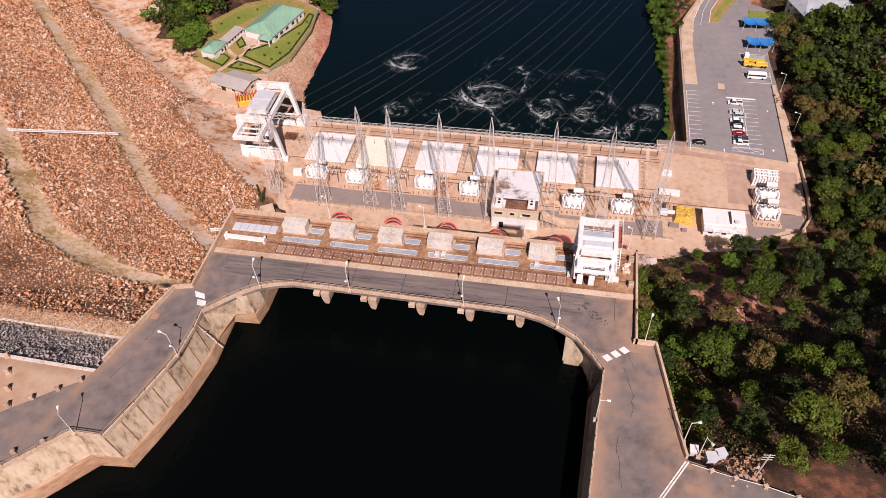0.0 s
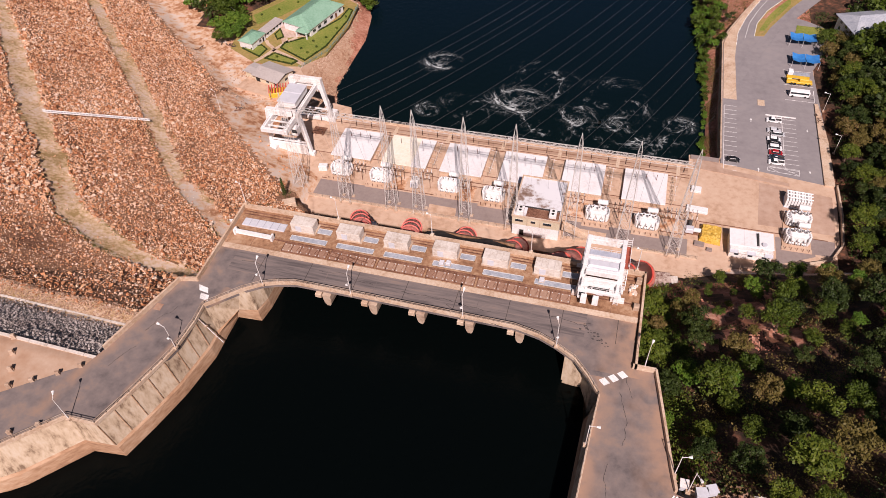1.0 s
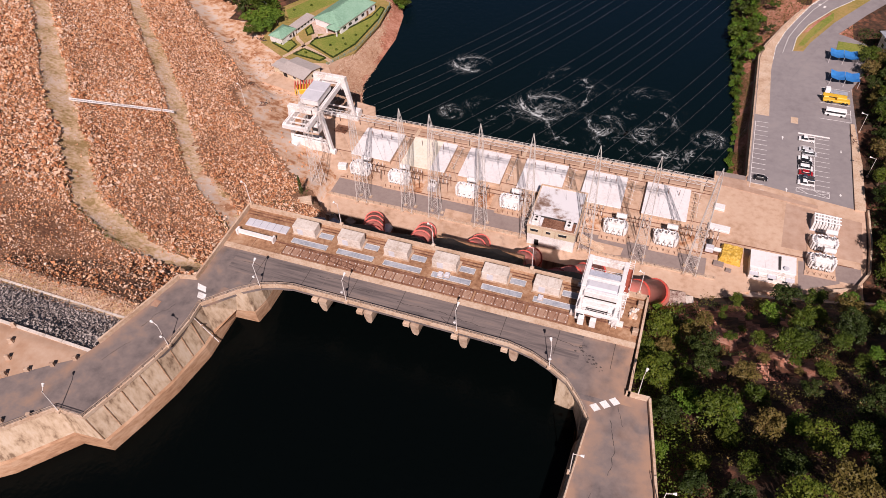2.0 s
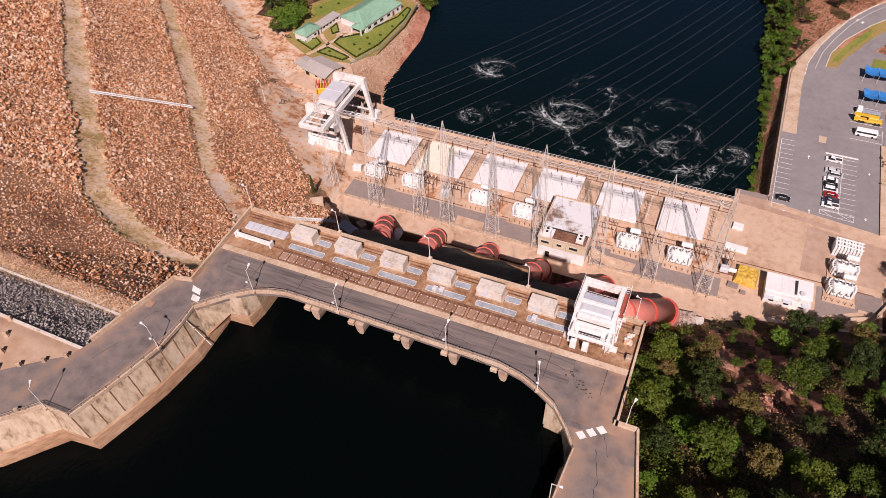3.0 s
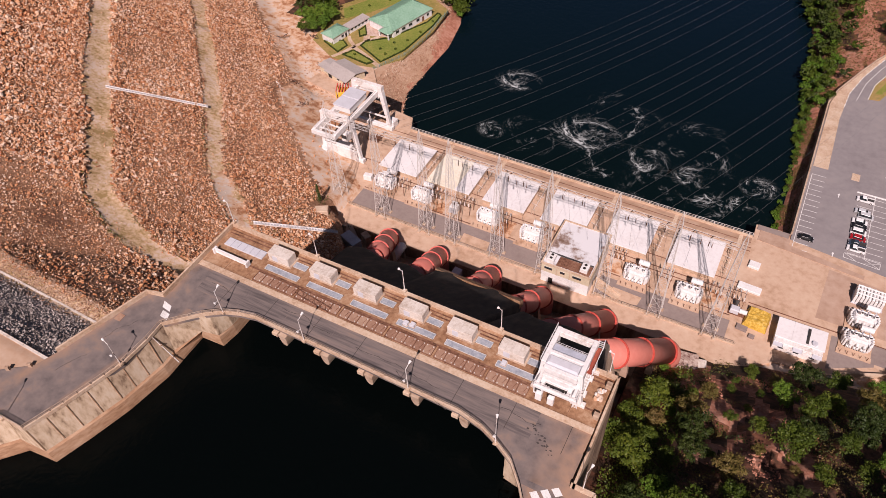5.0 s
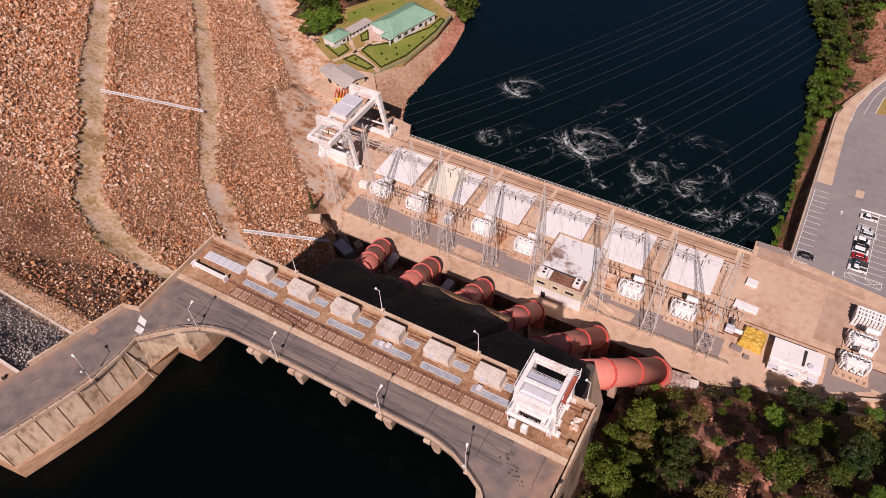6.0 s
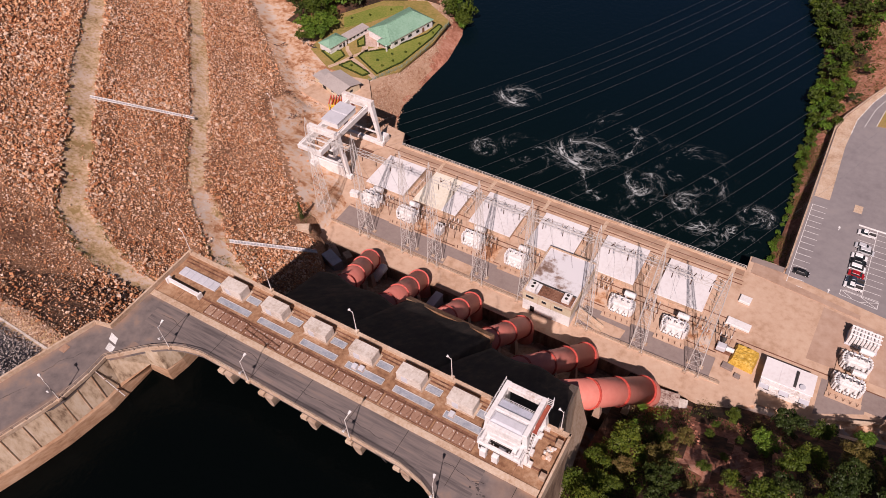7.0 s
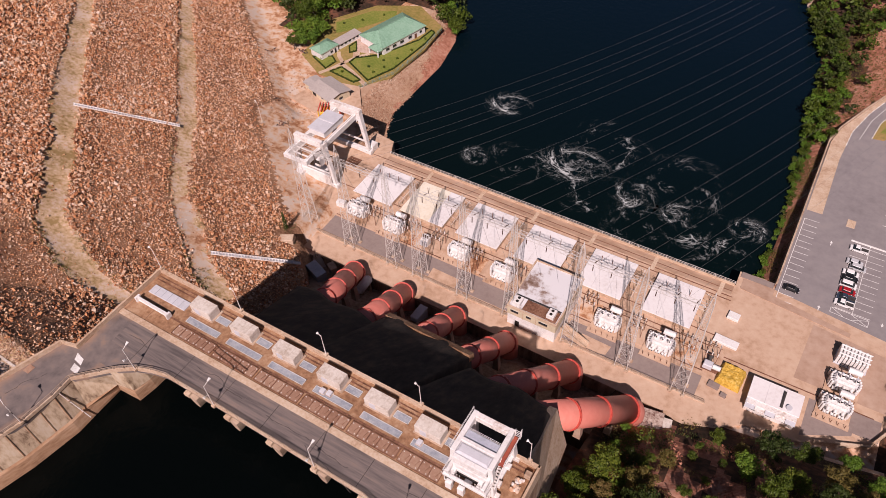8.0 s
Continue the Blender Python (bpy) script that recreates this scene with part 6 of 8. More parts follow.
for i in range(5):
    part("canopy", MB().hexa([(-6.3 + 2.5 * i, -5.4, 3.2), (-3.9 + 2.5 * i, -5.4, 3.2), (-3.9 + 2.5 * i, -2.6, 3.6), (-6.3 + 2.5 * i, -2.6, 3.6),
                              (-6.3 + 2.5 * i, -5.4, 3.3), (-3.9 + 2.5 * i, -5.4, 3.3), (-3.9 + 2.5 * i, -2.6, 3.72), (-6.3 + 2.5 * i, -2.6, 3.72)]), M["white_dirty"] if i % 2 else M["grey_paint"], ws)
part("duct", MB().cyl((1.8, -1.9, 4.0), (1.8, 3.0, 4.3), 0.35, 8), M["dark_metal"], ws, "dark roof duct")
part("vent", MB().cyl((3.6, -1.2, 3.9), (3.6, -1.2, 4.5), 0.75, 14), M["grey_paint"], ws)
for x in (-4, 0, 4):
    wv = part("window", MB().box(x - 0.7, x + 0.7, -4.16, -4.08, 1.2, 2.4), M["glass"], ws, "dark window")
    part("frame", MB().box(x - 0.8, x + 0.8, -4.2, -4.1, 2.4, 2.5), M["white"], wv)
# low pump house beside the last penstock, trench boxes
ph = thing("pump_house", "low concrete pump house with a stained flat roof", "building", "", (58.9, -48.9, 0), 9)
part("wall", MB().box(-3.4, 3.2, -3.5, 3.0, -0.5, 2.0), M["concrete"], ph)
part("roof", MB().cham(-3.6, 3.4, -3.7, 3.2, 2.0, 2.25, 0.06), M["roof_stained"], ph)
part("annex", MB().cham(3.42, 5.6, -2.9, 2.4, -0.4, 1.7, 0.06), M["concrete_grey"], ph)
for x, y, z, w, d, h, mk, r, lab in ((-47.0, -50.3, 0.0, 6.4, 3.3, 2.0, "blue_grey", -20, "blue grey sheet roof kiosk in the shaded trench"), (-44.4, -45.9, -3.5, 3.0, 2.0, 3.8, "concrete", -29, "small concrete valve box in the trench"),
                                     (-11.5, -47.4, -4.0, 2.4, 5.2, 3.8, "grey_paint", -3, "grey steel tank between the penstocks")):
    t = thing("trench_kiosk", lab, "kiosk", "", (x, y, z), r)
    part("body", MB().cham(-w / 2, w / 2, -d / 2, d / 2, -2, h, 0.4 if mk in ("white", "grey_paint") else 0.08), M[mk], t)
    part("lid", MB().cham(-w / 2 - 0.1, w / 2 + 0.1, -d / 2 - 0.1, d / 2 + 0.1, h, h + 0.2, 0.05), M["blue_pale" if mk == "blue_grey" else mk], t)
wt = thing("white_tank", "white rounded steel tank between the penstocks", "tank")
a, b = Vector((-31.9, -49.4, -0.6)), Vector((-31.5, -44.4, 0.3))
u = (b - a).normalized()
part("shell", MB().cyl(a, b, 1.42, 20), M["white"], wt, "", True)
part("end_cap", MB().cyl(b, b + u * 0.55, 1.42, 20, 0.75), M["white"], wt, "", True)
part("end_cap", MB().cyl(a, a - u * 0.55, 1.42, 20, 0.75), M["white"], wt, "", True)
for f in (0.2, 0.8):
    c = a.lerp(b, f)
    part("cradle", MB().box(c.x - 1.2, c.x + 1.2, c.y - 0.4, c.y + 0.4, -6.5, c.z - 0.9), M["concrete"], wt)
# flumes on the rock slope
def flume(p, q, label):
    t = thing("flume", label, "flume", "flumes on the rock slope")
    p, q = Vector(p), Vector(q)
    d = (q - p).normalized()
    a = d.cross(Vector((0, 0, 1))).normalized() * 0.55
    for e in (-1, 1):
        part("rail", MB().beam(p + a * e, q + a * e, 0.14, 0.3), M["white_dirty"], t)
    part("bed", MB().beam(p - Vector((0, 0, 0.15)), q - Vector((0, 0, 0.15)), 1.0, 0.1), M["grey_paint"], t)
    L = (q - p).length
    for i in range(int(L / 0.9)):
        c = p + d * (0.45 + 0.9 * i)
        part("tread", MB().beam(c - a, c + a, 0.25, 0.12), M["white_dirty"], t)
    return t


flume((-131.4, -54.5, 37.1), (-112.0, -34.5, 21.9), "long white stepped flume running down the rock slope")
flume((-64.0, -71.2, 21.0), (-47.6, -55.0, 9.2), "white stepped flume ending above the penstocks")
# tall narrow tree and plinth beside the yard
pl = thing("stone_plinth", "low concrete plinth beside the yard corner", "plinth", "", (-57.6, -49.2, height(-57.6, -49.2) - 1.4), 30)
part("block", MB().cham(-2.1, 2.1, -1.4, 1.4, 0, 2.6, 0.12), M["concrete_pale"], pl)
part("step", MB().box(-2.2, 2.2, 1.4, 2.0, 0, 1.6), M["concrete"], pl)

# ---- parking ----
def paint(x0, x1, y0, y1, name="parking_line", label="white painted parking line"):
    return struct(name, MB().box(x0, x1, y0, y1, -0.01, 0.008), M["line"], label)


for i in range(15):
    paint(77.0, 81.4, 45.2 - 2.66 * i - 0.07, 45.2 - 2.66 * i + 0.07)
paint(76.9, 77.05, 8.0, 45.3)
paint(97.0, 97.16, 12.6, 42.4)
for i in range(12):
    y = 40.6 - 2.52 * i
    paint(97.2, 101.8, y - 0.06, y + 0.06)
    paint(92.2, 96.9, y - 0.06, y + 0.06)
struct("traffic_island", MB().cham(91.5, 102.0, 41.9, 42.5, -0.05, 0.14, 0.04), M["line"], "white painted kerb island in the parking")
for a, b in (((91.4, 12.6), (91.4, 10.6)), ((91.4, 10.6), (101.6, 9.8)), ((101.6, 9.8), (101.6, 12.4)), ((91.4, 12.6), (101.6, 12.4)), ((91.4, 12.6), (95, 10.4)), ((96.6, 12.5), (101.6, 9.9)), ((97, 10.2), (101.6, 12.3))):
    struct("parking_line", band(MB(), [a, b], 0.07, -0.07, -0.01, 0.008), M["line"], "white painted hatching")
for x, y, s in ((86.4, 37.8, 1), (88.4, 10.2, 1), (105.0, 13.0, -1), (105.6, 36, -1)):
    struct("road_arrow", MB().add([(x - 0.12, y - 0.9, 0.008), (x + 0.12, y - 0.9, 0.008), (x + 0.12, y + 0.3, 0.008), (x - 0.12, y + 0.3, 0.008), (x - 0.45, y + 0.3 * s, 0.009), (x + 0.45, y + 0.3 * s, 0.009), (x, y + 1.2 * s, 0.009)], [(0, 1, 2, 3), (4, 5, 6)]), M["line"], "white painted road arrow")
for i in range(5):
    y = 53.4 + 5.0 * i
    paint(98.8, 109.4, y - 0.08, y + 0.08)
paint(109.2, 109.4, 53.4, 61)
struct("manhole_slab", MB().cham(88.9, 91.4, 47.6, 51.2, -0.05, 0.1, 0.03), M["concrete_pale"], "pale concrete slab in the parking ground")
sw = MB()
sw.prism([(76.6, 49.5), (81.4, 49.5), (80.9, 79.4), (82.0, 97.2), (85.4, 110.5), (89.8, 122.2), (95.7, 136.2), (103.8, 149.1), (112, 158.6), (110, 158.4), (98, 141.4), (89.2, 124.2), (84.2, 112.6), (78.2, 97), (76.5, 88)], -0.05, 0.16)
struct("pavement", sw, M["concrete_pale"], "pale concrete pavement beside the river wall")
for k in range(22):
    y0 = 88 + 3.0 * k
    x0, x1 = (float(np.interp(v, [79.4, 97.2, 110.5, 122.2, 136.2, 149.1, 158], [81.0, 82.1, 85.5, 89.9, 95.8, 103.9, 111])) for v in (y0, y0 + 2.0))
    struct("kerb_line", band(MB(), [(x0, y0), (x1, y0 + 2.0)], 0.22, -0.05, -0.02, 0.18), M["line"], "white painted kerb stones")
struct("road_line", band(MB(), [(84.9, 94), (86.8, 106.5), (90.6, 118.0), (96.3, 131.9), (104.0, 145.2), (114, 158)], 0.08, -0.08, -0.02, 0.01), M["line"], "white line along the access road")
for x, y in ((97.0, 138.8), (98.9, 137.1), (100.8, 135.7)):
    struct("crossing_bar", MB().prism([(x - 0.7, y - 0.4), (x + 0.1, y - 1.1), (x + 0.9, y + 0.3), (x + 0.1, y + 1.0)], -0.01, 0.01), M["line"], "white crossing block on the access road")
ISLE = [(88.6, 96.4), (89.9, 106.6), (94.4, 118.3), (104.3, 134), (119, 152), (121, 149), (104.7, 123.3), (95.2, 104.4), (92.5, 97.0)]
struct("grass_island", MB().prism(ISLE, -0.05, 0.16), M["grass_dry"], "grass traffic island with a pale kerb")
struct("grass_island", MB().prism([(90.6, 101), (96, 117.5), (104.6, 131.6), (104.4, 126), (95.4, 108), (92.6, 101)], -0.05, 0.2), M["grass"], "green middle of the traffic island")
struct("kerb_line", band(MB(), ISLE[:5], 0.12, -0.12, -0.02, 0.2), M["line"], "white painted kerb stones")
struct("flower_bed", MB().prism([(91.8, 110.5), (93.2, 113.4), (97.0, 121.6), (102.9, 131.0), (103.6, 130.0), (98.2, 121.0), (94.2, 112.6)], -0.05, 0.24), M["red_earth"], "red earth flower bed along the traffic island")
struct("grass_bed", MB().prism([(104.5, 98.5), (117, 98.5), (117, 108), (106, 108.5)], -0.05, 0.14), M["grass"], "grass bed behind the sun shades")
rwl = MB()
rwl.prism([(109.0, 6.4), (112.3, 6.4), (112.0, 30), (110.2, 52), (108.9, 52)], -0.1, 0.55)
struct("side_apron", rwl, M["concrete_pale"], "pale concrete apron beside the wooded slope")
yw = MB()
band(yw, [(112.6, 6.3), (112.9, -8), (111.9, -21), (108, -28.4), (96, -33.5)], 0.35, -0.2, -1, 1.3)
struct("yard_wall", yw, M["concrete_pale"], "pale concrete wall at the edge of the yard")
struct("end_block", MB().box(66.0, 75.4, 11.0, 13.05, -0.9, 0.35), M["yard_grey"], "grey concrete block at the end of the river wall")


def car(x, y, rz, paint_key, form, label):
    t = thing("car" if form != "pickup" else "pickup_truck", label, "car" if form != "pickup" else "pickup", "parked vehicles", (x, y, 0), rz)
    L = 5.2 if form == "pickup" else 4.6
    W = 0.92
    h1, h2 = (0.95, 1.75) if form != "sedan" else (0.85, 1.42)
    b = MB()
    n = [(-L / 2, 0.45), (-L / 2 + 0.06, h1 - 0.12), (-L / 2 + 0.25, h1), (L / 2 - 0.9, h1), (L / 2 - 0.15, h1 - 0.18), (L / 2, 0.5), (L / 2 - 0.1, 0.28), (-L / 2 + 0.1, 0.28)]
    b.add([(a, -W, c) for a, c in n] + [(a, W, c) for a, c in n], [tuple(range(7, -1, -1)), tuple(range(8, 16))] + [(i, (i + 1) % 8, 8 + (i + 1) % 8, 8 + i) for i in range(8)])
    part("body", b, M[paint_key], t)
    if form == "pickup":
        c0, c1 = -0.35, 1.35
        part("load_bed", MB().box(-2.5, -0.5, -0.78, 0.78, h1 - 0.02, h1 + 0.01), M["dark_metal"], t, "dark load bed")
        for yy in (-0.86, 0.86):
            part("bed_side", MB().box(-2.55, -0.45, yy - 0.06, yy + 0.06, h1 - 0.05, h1 + 0.25), M[paint_key], t)
    elif form == "suv":
        c0, c1 = -2.15, 1.15
    else:
        c0, c1 = -1.55, 1.0
    part("glasshouse", MB().hexa([(c0, -0.88, h1), (c1 + 0.5, -0.88, h1), (c1 + 0.5, 0.88, h1), (c0, 0.88, h1), (c0 + 0.35, -0.72, h2 - 0.06), (c1 - 0.25, -0.72, h2 - 0.06), (c1 - 0.25, 0.72, h2 - 0.06), (c0 + 0.35, 0.72, h2 - 0.06)]), M["glass"], t, "dark tinted windows")
    part("roof", MB().cham(c0 + 0.3, c1 - 0.2, -0.74, 0.74, h2 - 0.08, h2 + 0.02, 0.04), M[paint_key], t)
    for wx in (-L / 2 + 0.85, L / 2 - 0.9):
        for wy in (-0.86, 0.86):
            w = part("wheel", MB().cyl((wx, wy - 0.12, 0.34), (wx, wy + 0.12, 0.34), 0.34, 12), M["tyre"], t)
            part("rim", MB().cyl((wx, wy * 1.02 - 0.12, 0.34), (wx, wy * 1.02 + 0.12, 0.34), 0.2, 8), M["steel"], w)
    for yy in (-0.65, 0.65):
        part("headlight", MB().box(L / 2 - 0.22, L / 2 - 0.02, yy - 0.18, yy + 0.18, 0.62, 0.76), M["grey_paint"], t)
    return t


for y, key, form, lab, dx in ((38.6, "car_white", "pickup", "white double-cab pickup parked in a bay", 0), (32.6, "car_silver", "sedan", "silver sedan parked in a bay", -0.2), (30.7, "car_silver", "suv", "silver grey estate parked in a bay", 1.0), (27.6, "car_white", "sedan", "pale sedan parked beside a black one", -0.4),
                        (25.5, "car_black", "sedan", "black sedan parked in a bay", -0.3), (22.7, "car_white", "suv", "white off-road wagon parked in a bay", -0.2), (20.1, "car_red", "sedan", "dark red sedan parked in a bay", 0), (17.2, "car_blue", "pickup", "dark blue pickup parked in a bay", 0.1), (14.8, "car_white", "pickup", "white pickup parked in the last bay", 0)):
    car(94.2 + dx, y, 180 if form == "pickup" else 0, key, form, lab)
car(80.0, 13.3, 0, "car_black", "sedan", "black sedan parked by the river wall")
mbus = thing("minibus", "white minibus with a dark window band", "minibus", "parked vehicles", (103.7, 56.6, 0), 180)
part("body", MB().cham(-3.5, 3.5, -1.05, 1.05, 0.4, 2.6, 0.18), M["car_white"], mbus)
part("window_band", MB().box(-3.2, 3.3, -1.07, 1.07, 1.45, 2.15), M["glass"], mbus, "dark window band")
part("windscreen", MB().box(3.4, 3.53, -0.9, 0.9, 1.3, 2.25), M["glass"], mbus)
for x in (-2.2, 2.3):
    for y in (-0.95, 0.95):
        part("wheel", MB().cyl((x, y - 0.14, 0.42), (x, y + 0.14, 0.42), 0.42, 12), M["tyre"], mbus)
ct = thing("truck_crane", "yellow truck crane with a folded boom", "crane", "parked vehicles", (104.2, 64.8, 0), 180)
part("chassis", MB().cham(-4.6, 4.6, -1.15, 1.15, 0.7, 1.4, 0.1), M["yellow_paint"], ct)
part("cab", MB().cham(3.0, 4.8, -1.15, 1.15, 1.4, 2.7, 0.2), M["yellow_paint"], ct)
part("cab_window", MB().box(4.7, 4.84, -0.95, 0.95, 1.8, 2.5), M["glass"], ct)
part("superstructure", MB().cham(-3.2, 0.2, -1.0, 1.0, 1.4, 2.6, 0.15), M["yellow_paint"], ct)
part("boom", MB().beam((-3.0, 0.1, 2.9), (5.2, 0.1, 3.0), 0.75, 0.8), M["yellow_paint"], ct)
part("hook_block", MB().cyl((5.1, 0.1, 2.0), (5.1, 0.1, 2.8), 0.25, 8), M["dark_metal"], ct)
for x in (-3.6, -2.4, 1.6, 2.8):
    for y in (-1.05, 1.05):
        part("wheel", MB().cyl((x, y - 0.18, 0.55), (x, y + 0.18, 0.55), 0.55, 12), M["tyre"], ct)
ft = thing("flatbed_truck", "white flatbed truck with a bare grey bed", "truck", "parked vehicles", (104.2, 69.9, 0), 180)
part("cab", MB().cham(2.2, 4.0, -1.05, 1.05, 0.7, 2.6, 0.2), M["car_white"], ft)
part("windscreen", MB().box(3.92, 4.04, -0.9, 0.9, 1.6, 2.3), M["glass"], ft)
part("bed", MB().box(-4.0, 2.0, -1.1, 1.1, 1.0, 1.15), M["blue_grey"], ft)
part("chassis", MB().box(-4.0, 3.6, -0.5, 0.5, 0.6, 1.0), M["dark_metal"], ft)
for x in (-2.8, 2.9):
    for y in (-0.95, 0.95):
        part("wheel", MB().cyl((x, y - 0.16, 0.48), (x, y + 0.16, 0.48), 0.48, 12), M["tyre"], ft)
for yc in (78.0, 93.6):
    t = thing("sun_shade", "blue canvas sun shade on white posts", "canopy", "sun shades in the parking", (106.9, yc + 0.6, 0))
    for s in (-1, 1):
        me = bpy.data.meshes.new("canvas")
        bm = bmesh.new()
        bmesh.ops.create_grid(bm, x_segments=12, y_segments=10, size=1)
        for v in bm.verts:
            u, w = v.co.x, v.co.y
            v.co = (s * 2.55 + u * 2.45, w * 2.9, 2.7 + 0.55 * abs(u * w) - 0.35 * (1 - u * u) * (1 - w * w) + 0.12 * u * s)
        bm.to_mesh(me)
        bm.free()
        me.materials.append(M["blue_canvas"])
        part("canvas", me, M["blue_canvas"], t)
    for x in (-5, 0, 5):
        for y in (-2.9, 2.9):
            part("post", MB().cyl((x, y, 0), (x, y, 3.1), 0.07, 6), M["white"], t)
for x, y, h in ((113.2, 24, 8), (111.6, 48, 8)):
    street_lamp(x, y, 0.3, -1.6, 0.2, h, label="bent white street lamp at the parking edge")
bp = thing("rubbish_heap", "heap of dark scrap beside the apron", "heap", "", (110.0, 42.5, 0.2))
rng = random.Random(8)
for i in range(18):
    x, y = rng.uniform(-1.1, 1.1), rng.uniform(-2.4, 2.4)
    part("scrap", MB().beam((x, y, 0.3), (x + rng.uniform(-1, 1), y + rng.uniform(-1, 1), rng.uniform(0.5, 1.3)), 0.16), M["dark_metal"] if i % 2 else M["rust"], bp)


# ---- houses ----
def hip_house(name, label, cx, cy, z, L, W, h, rise, rz, roofm, wallm, hip=3.0, eave=0.9, cat="house"):
    t = thing(name, label, cat, "", (cx, cy, z), rz)
    a, b = L / 2, W / 2
    part("wall", MB().box(-a, a, -b, b, -1.0, h), M[wallm], t)
    e = eave
    p = [(-a - e, -b - e, h), (a + e, -b - e, h), (a + e, b + e, h), (-a - e, b + e, h), (-a - e + hip, 0, h + rise), (a + e - hip, 0, h + rise)]
    for f in ((0, 1, 5, 4), (2, 3, 4, 5), (1, 2, 5), (3, 0, 4)):
        q = [Vector(p[i]) for i in f]
        nr = (q[1] - q[0]).cross(q[2] - q[0]).normalized() * 0.14
        mb = MB()
        k = len(q)
        mb.add(q + [v + nr for v in q], [tuple(range(k - 1, -1, -1)), tuple(range(k, 2 * k))] + [(i, (i + 1) % k, k + (i + 1) % k, k + i) for i in range(k)])
        part("roof", mb, M[roofm], t)
    part("soffit", MB().box(-a - e, a + e, -b - e, b + e, h - 0.12, h - 0.02), M["white"], t)
    part("ridge_cap", MB().beam(Vector(p[4]) + Vector((0, 0, 0.14)), Vector(p[5]) + Vector((0, 0, 0.14)), 0.3), M[roofm], t)
    return t


def add_window(t, x, y, w, h, z, side):
    if side in ("s", "n"):
        f = MB().box(x - w / 2, x + w / 2, y - 0.06, y + 0.06, z, z + h)
        s = MB().box(x - w / 2 - 0.1, x + w / 2 + 0.1, y - 0.12, y + 0.12, z - 0.12, z)
    else:
        f = MB().box(x - 0.06, x + 0.06, y - w / 2, y + w / 2, z, z + h)
        s = MB().box(x - 0.12, x + 0.12, y - w / 2 - 0.1, y + w / 2 + 0.1, z - 0.12, z)
    wv = part("window", f, M["glass"], t, "dark window")
    part("sill", s, M["white"], wv)


GH = -1.0
mh = hip_house("guest_house", "long white house with a green metal hip roof", -100.4, 73.2, GH, 23.9, 14.9, 3.5, 3.3, 74.4, "green_roof", "white", 5.0, 0.45)
for x, w in ((-9.4, 1.8), (-5.6, 2.0), (-1.4, 2.0), (3.2, 1.8), (9.4, 1.2)):
    add_window(mh, x, -7.47, w, 1.2, 1.2, "s")
part("door", MB().box(5.8, 7.0, -7.55, -7.4, 0, 2.2), M["rust"], mh, "brown door")
for y in (-3, 3):
    add_window(mh, 11.97, y, 1.8, 1.2, 1.0, "e")
pr = MB()
for x0, x1 in ((-15.0, -10.0),):
    pr.hexa([(x0, -7.6, 2.7), (x1, -7.6, 2.7), (x1, -1.0, 2.7), (x0, -1.0, 2.7), (x0 + 2.0, -4.6, 4.2), (x1 + 2, -4.6, 4.6), (x1 + 2, -4.0, 4.6), (x0 + 2.0, -4.0, 4.2)])
part("porch_roof", pr, M["green_roof"], mh)
for y in (-7.1, -1.5):
    part("porch_post", MB().box(-14.8, -14.3, y - 0.25, y + 0.25, -0.5, 3.0), M["white"], mh)
sh = hip_house("gate_lodge", "small white lodge with a green hip roof", -119.8, 49.8, GH, 9.2, 6.8, 3.0, 1.7, 78, "green_roof", "white", 3.2, 0.4)
add_window(sh, 1.0, -3.42, 1.4, 1.0, 0.9, "s")
add_window(sh, 4.62, 0, 1.6, 1.0, 0.9, "e")
part("door", MB().box(2.6, 3.5, -3.48, -3.38, -0.3, 2.0), M["dark"], sh, "dark doorway")
an = thing("long_annex", "narrow white annex with a grey lean-to roof", "house", "", (-116.0, 61.0, GH), 77)
part("wall", MB().box(-6.0, 6.0, -1.8, 1.8, -1, 2.4), M["white"], an)
part("roof", MB().hexa([(-6.3, -2.3, 2.4), (6.3, -2.3, 2.4), (6.3, 2.3, 2.7), (-6.3, 2.3, 2.7), (-6.3, -2.3, 2.55), (6.3, -2.3, 2.55), (6.3, 2.3, 2.85), (-6.3, 2.3, 2.85)]), M["grey_roof"], an)
for i in range(5):
    add_window(an, -4.6 + 2.2 * i, -1.82, 1.1, 0.7, 1.2, "s")
# workshop shed by the river bank
wk = thing("workshop", "cream workshop with a broad grey sheet roof", "shed", "", (-99.6, 26.2, -0.6), -16)
part("wall", MB().box(-5.4, 7.0, -4.6, 4.8, -0.5, 3.2), M["cream_wall"], wk)
for x0, x1, y0, y1, z0, z1 in ((-6.0, 7.6, -5.6, 5.6, 3.1, 4.4), (-11.2, -6.1, -4.6, 2.2, 2.9, 3.3)):
    ym = (y0 + y1) / 2
    part("roof", MB().hexa([(x0, y0, z0), (x1, y0, z0), (x1, ym, z1), (x0, ym, z1), (x0, y0, z0 + 0.14), (x1, y0, z0 + 0.14), (x1, ym, z1 + 0.14), (x0, ym, z1 + 0.14)]), M["grey_roof"], wk)
    part("roof", MB().hexa([(x0, ym, z1), (x1, ym, z1), (x1, y1, z0), (x0, y1, z0), (x0, ym, z1 + 0.14), (x1, ym, z1 + 0.14), (x1, y1, z0 + 0.14), (x0, y1, z0 + 0.14)]), M["grey_roof"], wk)
part("store_wall", MB().box(-10.6, -5.5, -4.0, 1.6, -0.5, 2.9), M["cream_wall"], wk)
for x in (1.5, 5.5):
    add_window(wk, x, -4.62, 1.4, 1.0, 1.2, "s")
